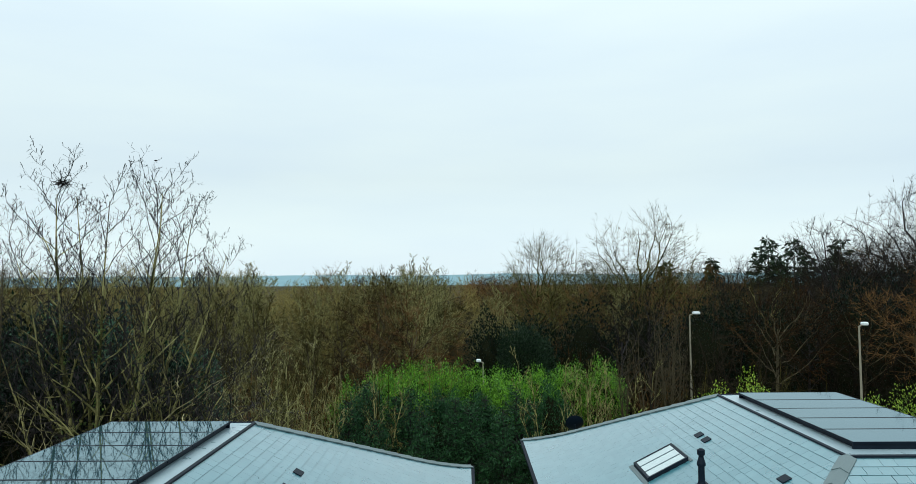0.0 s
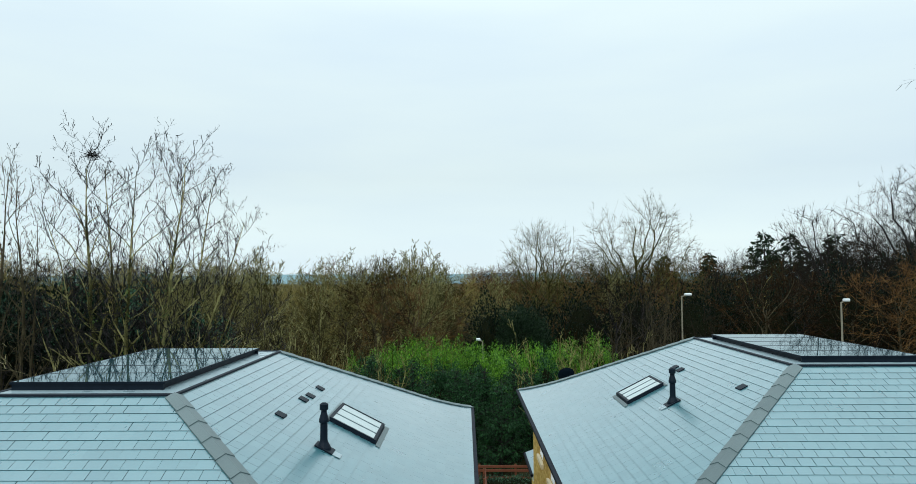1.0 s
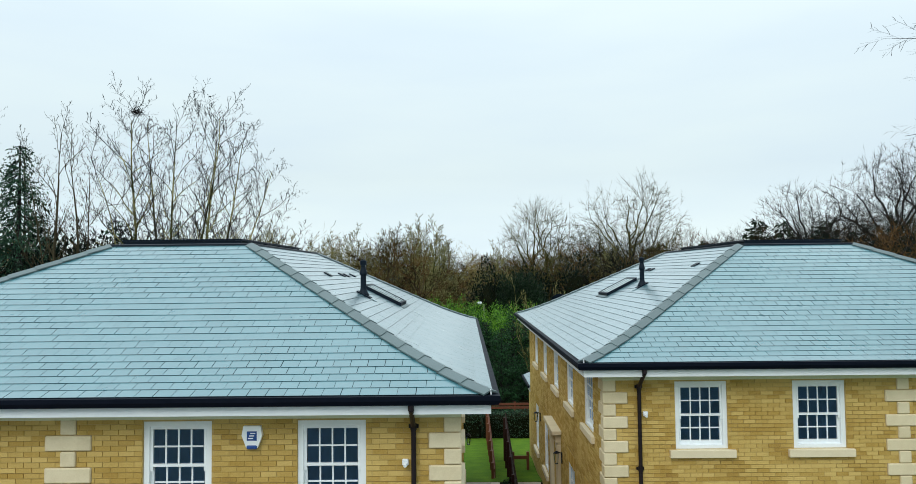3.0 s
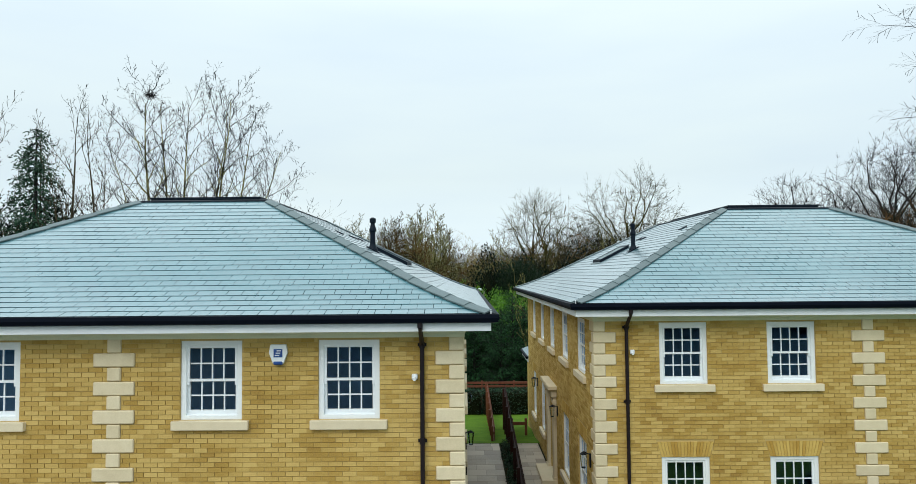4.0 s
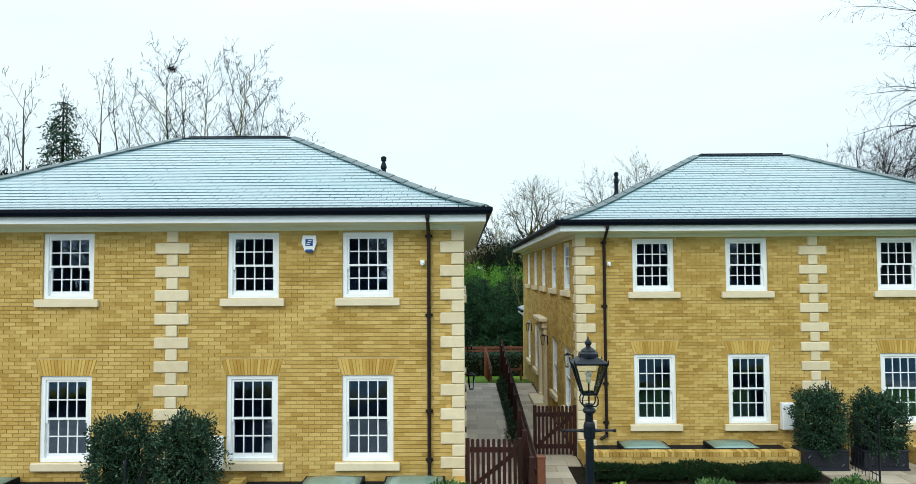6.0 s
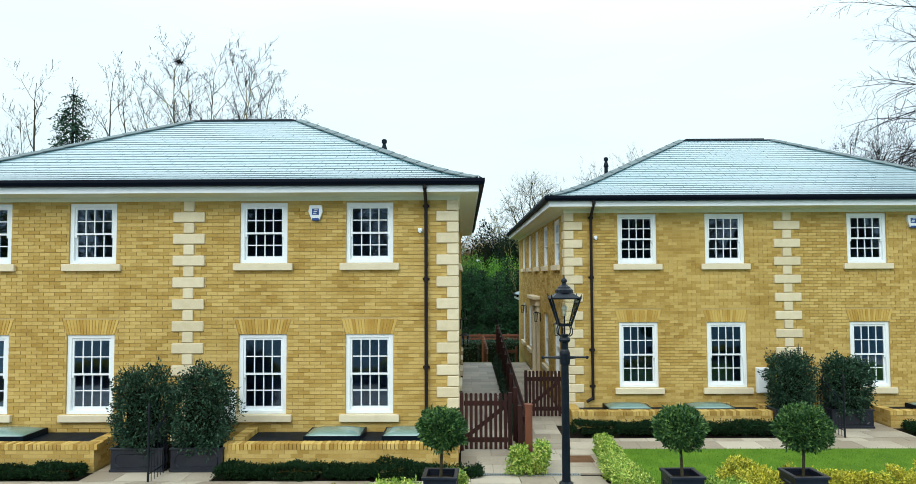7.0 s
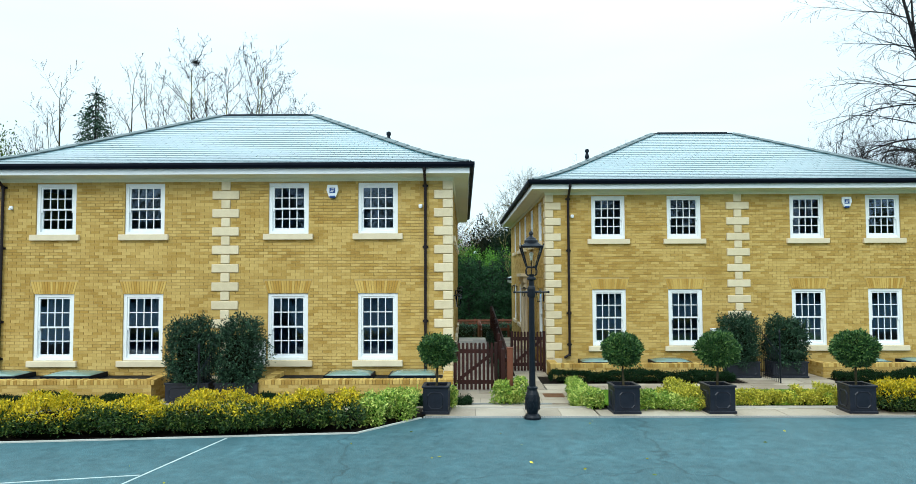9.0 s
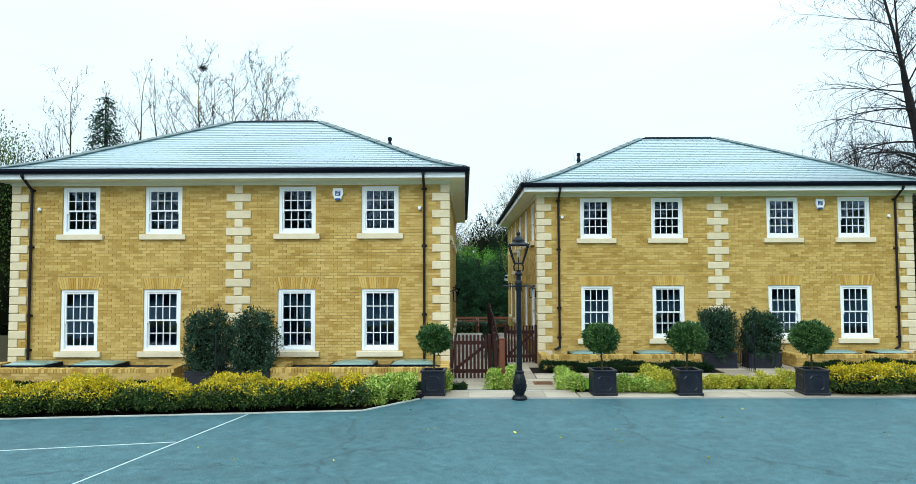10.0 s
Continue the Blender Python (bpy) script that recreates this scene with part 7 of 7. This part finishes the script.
# single trees that stand out of the wood
PAIR = soft_tree(741, M_OLIVE, M_OLIVE, "tall bare tree with a fine upright crown", "trees standing out of the wood", thick=0.62, limbs=14, branches=16, twigs=11, wide=0.27, low=0.25, long=0.8, limb=0.0062)
VASE = soft_tree(743, M_TWIG, M_BARK_MOSS, "small bare tree with a rounded fine-twigged crown", "trees standing out of the wood", thick=0.8, limbs=14, branches=17, twigs=12, wide=0.34, low=0.15, long=0.9, limb=0.0062)
FAN = soft_tree(745, M_OLIVE, M_OLIVE, "tall many-stemmed olive bare tree in a fan", "trees standing out of the wood", thick=0.55, limbs=18, branches=22, twigs=12, wide=0.33, low=0.10, long=0.65, limb=0.0062)
BROAD = soft_tree(748, M_TWIG_DARK, M_BARK_DARK, "broad dark bare tree on the wooded bank", "trees standing out of the wood", thick=0.62, limbs=17, branches=24, twigs=14, wide=0.40, low=0.2, long=0.65, limb=0.0085)
for form, spots in (
        (PAIR, ((6.9, 61, 15.2, 0), (9.1, 62.5, 15.4, 140))),
        (VASE, ((-7.6, 58, 11.9, 0), (-3.6, 59, 11.7, 130), (-11.9, 57, 11.0, 220), (-14.6, 60, 11.2, 300), (-1.0, 66, 10.8, 50), (28.6, 60, 12.0, 80))),
        (FAN, ((18.4, 64, 18.6, 0), (15.4, 62, 13.6, 100), (22.0, 66, 13.6, 200), (13.0, 60, 11.4, 20))),
        (BROAD, ((45.4, 62, 20.6, 0), (35.6, 60, 16.4, 120), (39.5, 63, 15.0, 240), (51, 64, 20.0, 60), (57, 66, 19.8, 180)))):
    for x, y, high, a in spots:
        stand(form, x, y, high, a)
for k in range(12):
    stand(RUSSET[k % 3], 1.0 + 1.15 * k, 128 + 6 * math.sin(k * 2.4), 11.4 + 0.6 * math.sin(k * 1.3), 40 * k)

# unseen tree belt added behind the camera, to darken the window reflections
for k in range(15):
    stand(OLIVE[k % 5], -46 + 6.4 * k + wr.uniform(-1.5, 1.5), -44 + wr.uniform(-3, 3), wr.uniform(12, 16), wr.uniform(0, 360))
for k in range(14):
    bush("evergreen_bush", -46 + 7 * k, -50 + 2 * math.sin(k * 1.7), 4.8, 3.0, 12.5 + 1.5 * math.sin(k * 2.3), M_BOX, "unseen evergreen bush added behind the camera to darken window reflections", 460 + k, 700, 0.6, "far side evergreens", 0.6)
for form, m in FIRST.values():
    form.matrix_basis = m


# brushwood below them, beyond counting
def brushwood(spots, seed, material, label):
    if len(spots) > 6:
        for k in range(0, len(spots), 5):
            brushwood(spots[k:k + 5], seed + k, material, label)
        return
    r = np.random.RandomState(seed)
    forms = [soft_form(seed + k, limbs=9, branches=9, twigs=7, wide=0.5, stems=True) for k in range(3)]
    a0, a1, aw = [], [], []
    for x, y, h in spots:
        segs, q0, q1, w = forms[r.randint(3)]
        t0, t1 = np.array([s[0][:] for s in segs]), np.array([s[1][:] for s in segs])
        b0, b1 = np.concatenate([q0, t0]), np.concatenate([q1, t1 + (t1 - t0)])
        ww = np.concatenate([w * 1.5, np.full(len(segs), 0.006)])
        a = r.uniform(0, 6.28)
        rot = np.array([[math.cos(a), -math.sin(a), 0], [math.sin(a), math.cos(a), 0], [0, 0, 1]])
        at = np.array([x, y, GROUND])
        a0.append(b0 @ rot.T * h + at), a1.append(b1 @ rot.T * h + at), aw.append(ww * h)
    me = twig_mesh("brushwood", np.concatenate(a0), np.concatenate(a1), np.concatenate(aw), material, r)
    tagged(part("brushwood", me, material), label, "undergrowth", kind="stuff")


def brush_spots(n, u0, u1, y0, y1, low, high, seed):
    r = random.Random(seed)
    return sorted((r.uniform(u0, u1) * (y + 5.5), y, r.uniform(low, high)) for y in (r.uniform(y0, y1) for _ in range(n)))


brushwood(brush_spots(40, -0.36, -0.02, 34, 60, 3.0, 5.6, 1), 801, M_TWIG, "dense ochre brown leafless brushwood")
brushwood(brush_spots(22, -0.36, 0.02, 34, 70, 3.0, 5.4, 7), 806, M_TWIG_RED, "russet leafless brushwood of the wood")
brushwood(brush_spots(40, -0.75, -0.36, 38, 80, 4.5, 7.5, 2), 811, M_TWIG, "dense olive leafless brushwood")
brushwood([q for q in brush_spots(45, 0.14, 0.30, 46, 80, 4.0, 7.5, 3) if not (q[1] < 58 and 0.31 < q[0] / (q[1] + 5.5) < 0.37)], 821, M_TWIG_RED, "russet leafless brushwood of the wood")
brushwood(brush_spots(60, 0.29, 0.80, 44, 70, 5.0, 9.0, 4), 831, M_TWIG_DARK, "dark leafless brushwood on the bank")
brushwood([(x, y, h) for x, y, h in ((9.5, 30, 4.6), (10.6, 31, 5.0), (8.2, 31.5, 4.4), (11.8, 33, 5.2), (7.0, 33, 4.3), (14.2, 35, 6.0), (16.0, 33.5, 6.0), (17.6, 36, 6.4), (20, 34, 5.6))], 841, M_TWIG, "tall leafless shrubs beside the hedge")
# raised sheet whose dark colour stands in for shade between the trees
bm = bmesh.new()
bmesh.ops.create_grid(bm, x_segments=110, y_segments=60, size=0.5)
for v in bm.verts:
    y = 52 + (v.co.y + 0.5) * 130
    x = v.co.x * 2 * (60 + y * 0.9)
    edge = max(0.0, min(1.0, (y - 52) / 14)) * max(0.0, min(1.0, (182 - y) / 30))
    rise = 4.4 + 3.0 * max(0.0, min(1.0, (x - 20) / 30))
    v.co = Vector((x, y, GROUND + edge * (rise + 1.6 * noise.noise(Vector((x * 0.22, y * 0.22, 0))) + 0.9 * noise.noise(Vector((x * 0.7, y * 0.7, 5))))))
tagged(part("wood_mass", bm, M_THICK), "raised dark sheet standing in for the shade inside the leafless wood", "wood", kind="stuff")

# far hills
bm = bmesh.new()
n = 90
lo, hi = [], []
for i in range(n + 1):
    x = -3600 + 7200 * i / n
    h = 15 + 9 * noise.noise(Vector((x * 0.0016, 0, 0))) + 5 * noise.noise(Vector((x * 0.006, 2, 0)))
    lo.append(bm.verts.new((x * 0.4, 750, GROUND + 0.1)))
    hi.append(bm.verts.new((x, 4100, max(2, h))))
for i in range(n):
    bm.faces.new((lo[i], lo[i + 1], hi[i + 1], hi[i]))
tagged(part("far_hills", bm, M_HILL), "low hills on the horizon, blue distance haze put into their colour", "hills", kind="structure")


# ---- paving flags ----
for x0, x1, y0, y1, size in AREAS:
    y, r = y0, 0
    while y < y1 - 0.1:
        d = min(size, y1 - y)
        if y1 - y - d < 0.15:
            d = y1 - y
        x = x0 - (0.3 if r % 2 else 0)
        while x < x1 - 0.05:
            w = random.choice((0.6, 0.6, 0.85))
            a, b = max(x, x0), min(x + w, x1)
            if b - a > 0.08:
                g = 0.006
                dz = random.uniform(0, 0.003)
                ya, yb = y + g, y + d - g
                za, zb = gz(ya) + dz, gz(yb) + dz
                c = [(a + g, ya, za - 0.03), (b - g, ya, za - 0.03), (b - g, yb, zb - 0.03), (a + g, yb, zb - 0.03), (a + g, ya, za), (b - g, ya, za), (b - g, yb, zb), (a + g, yb, zb)]
                part("flagstone", hexa_mesh("flagstone", [c], M_FLAG), M_FLAG, pave)
            x += w
        y += d
        r += 1
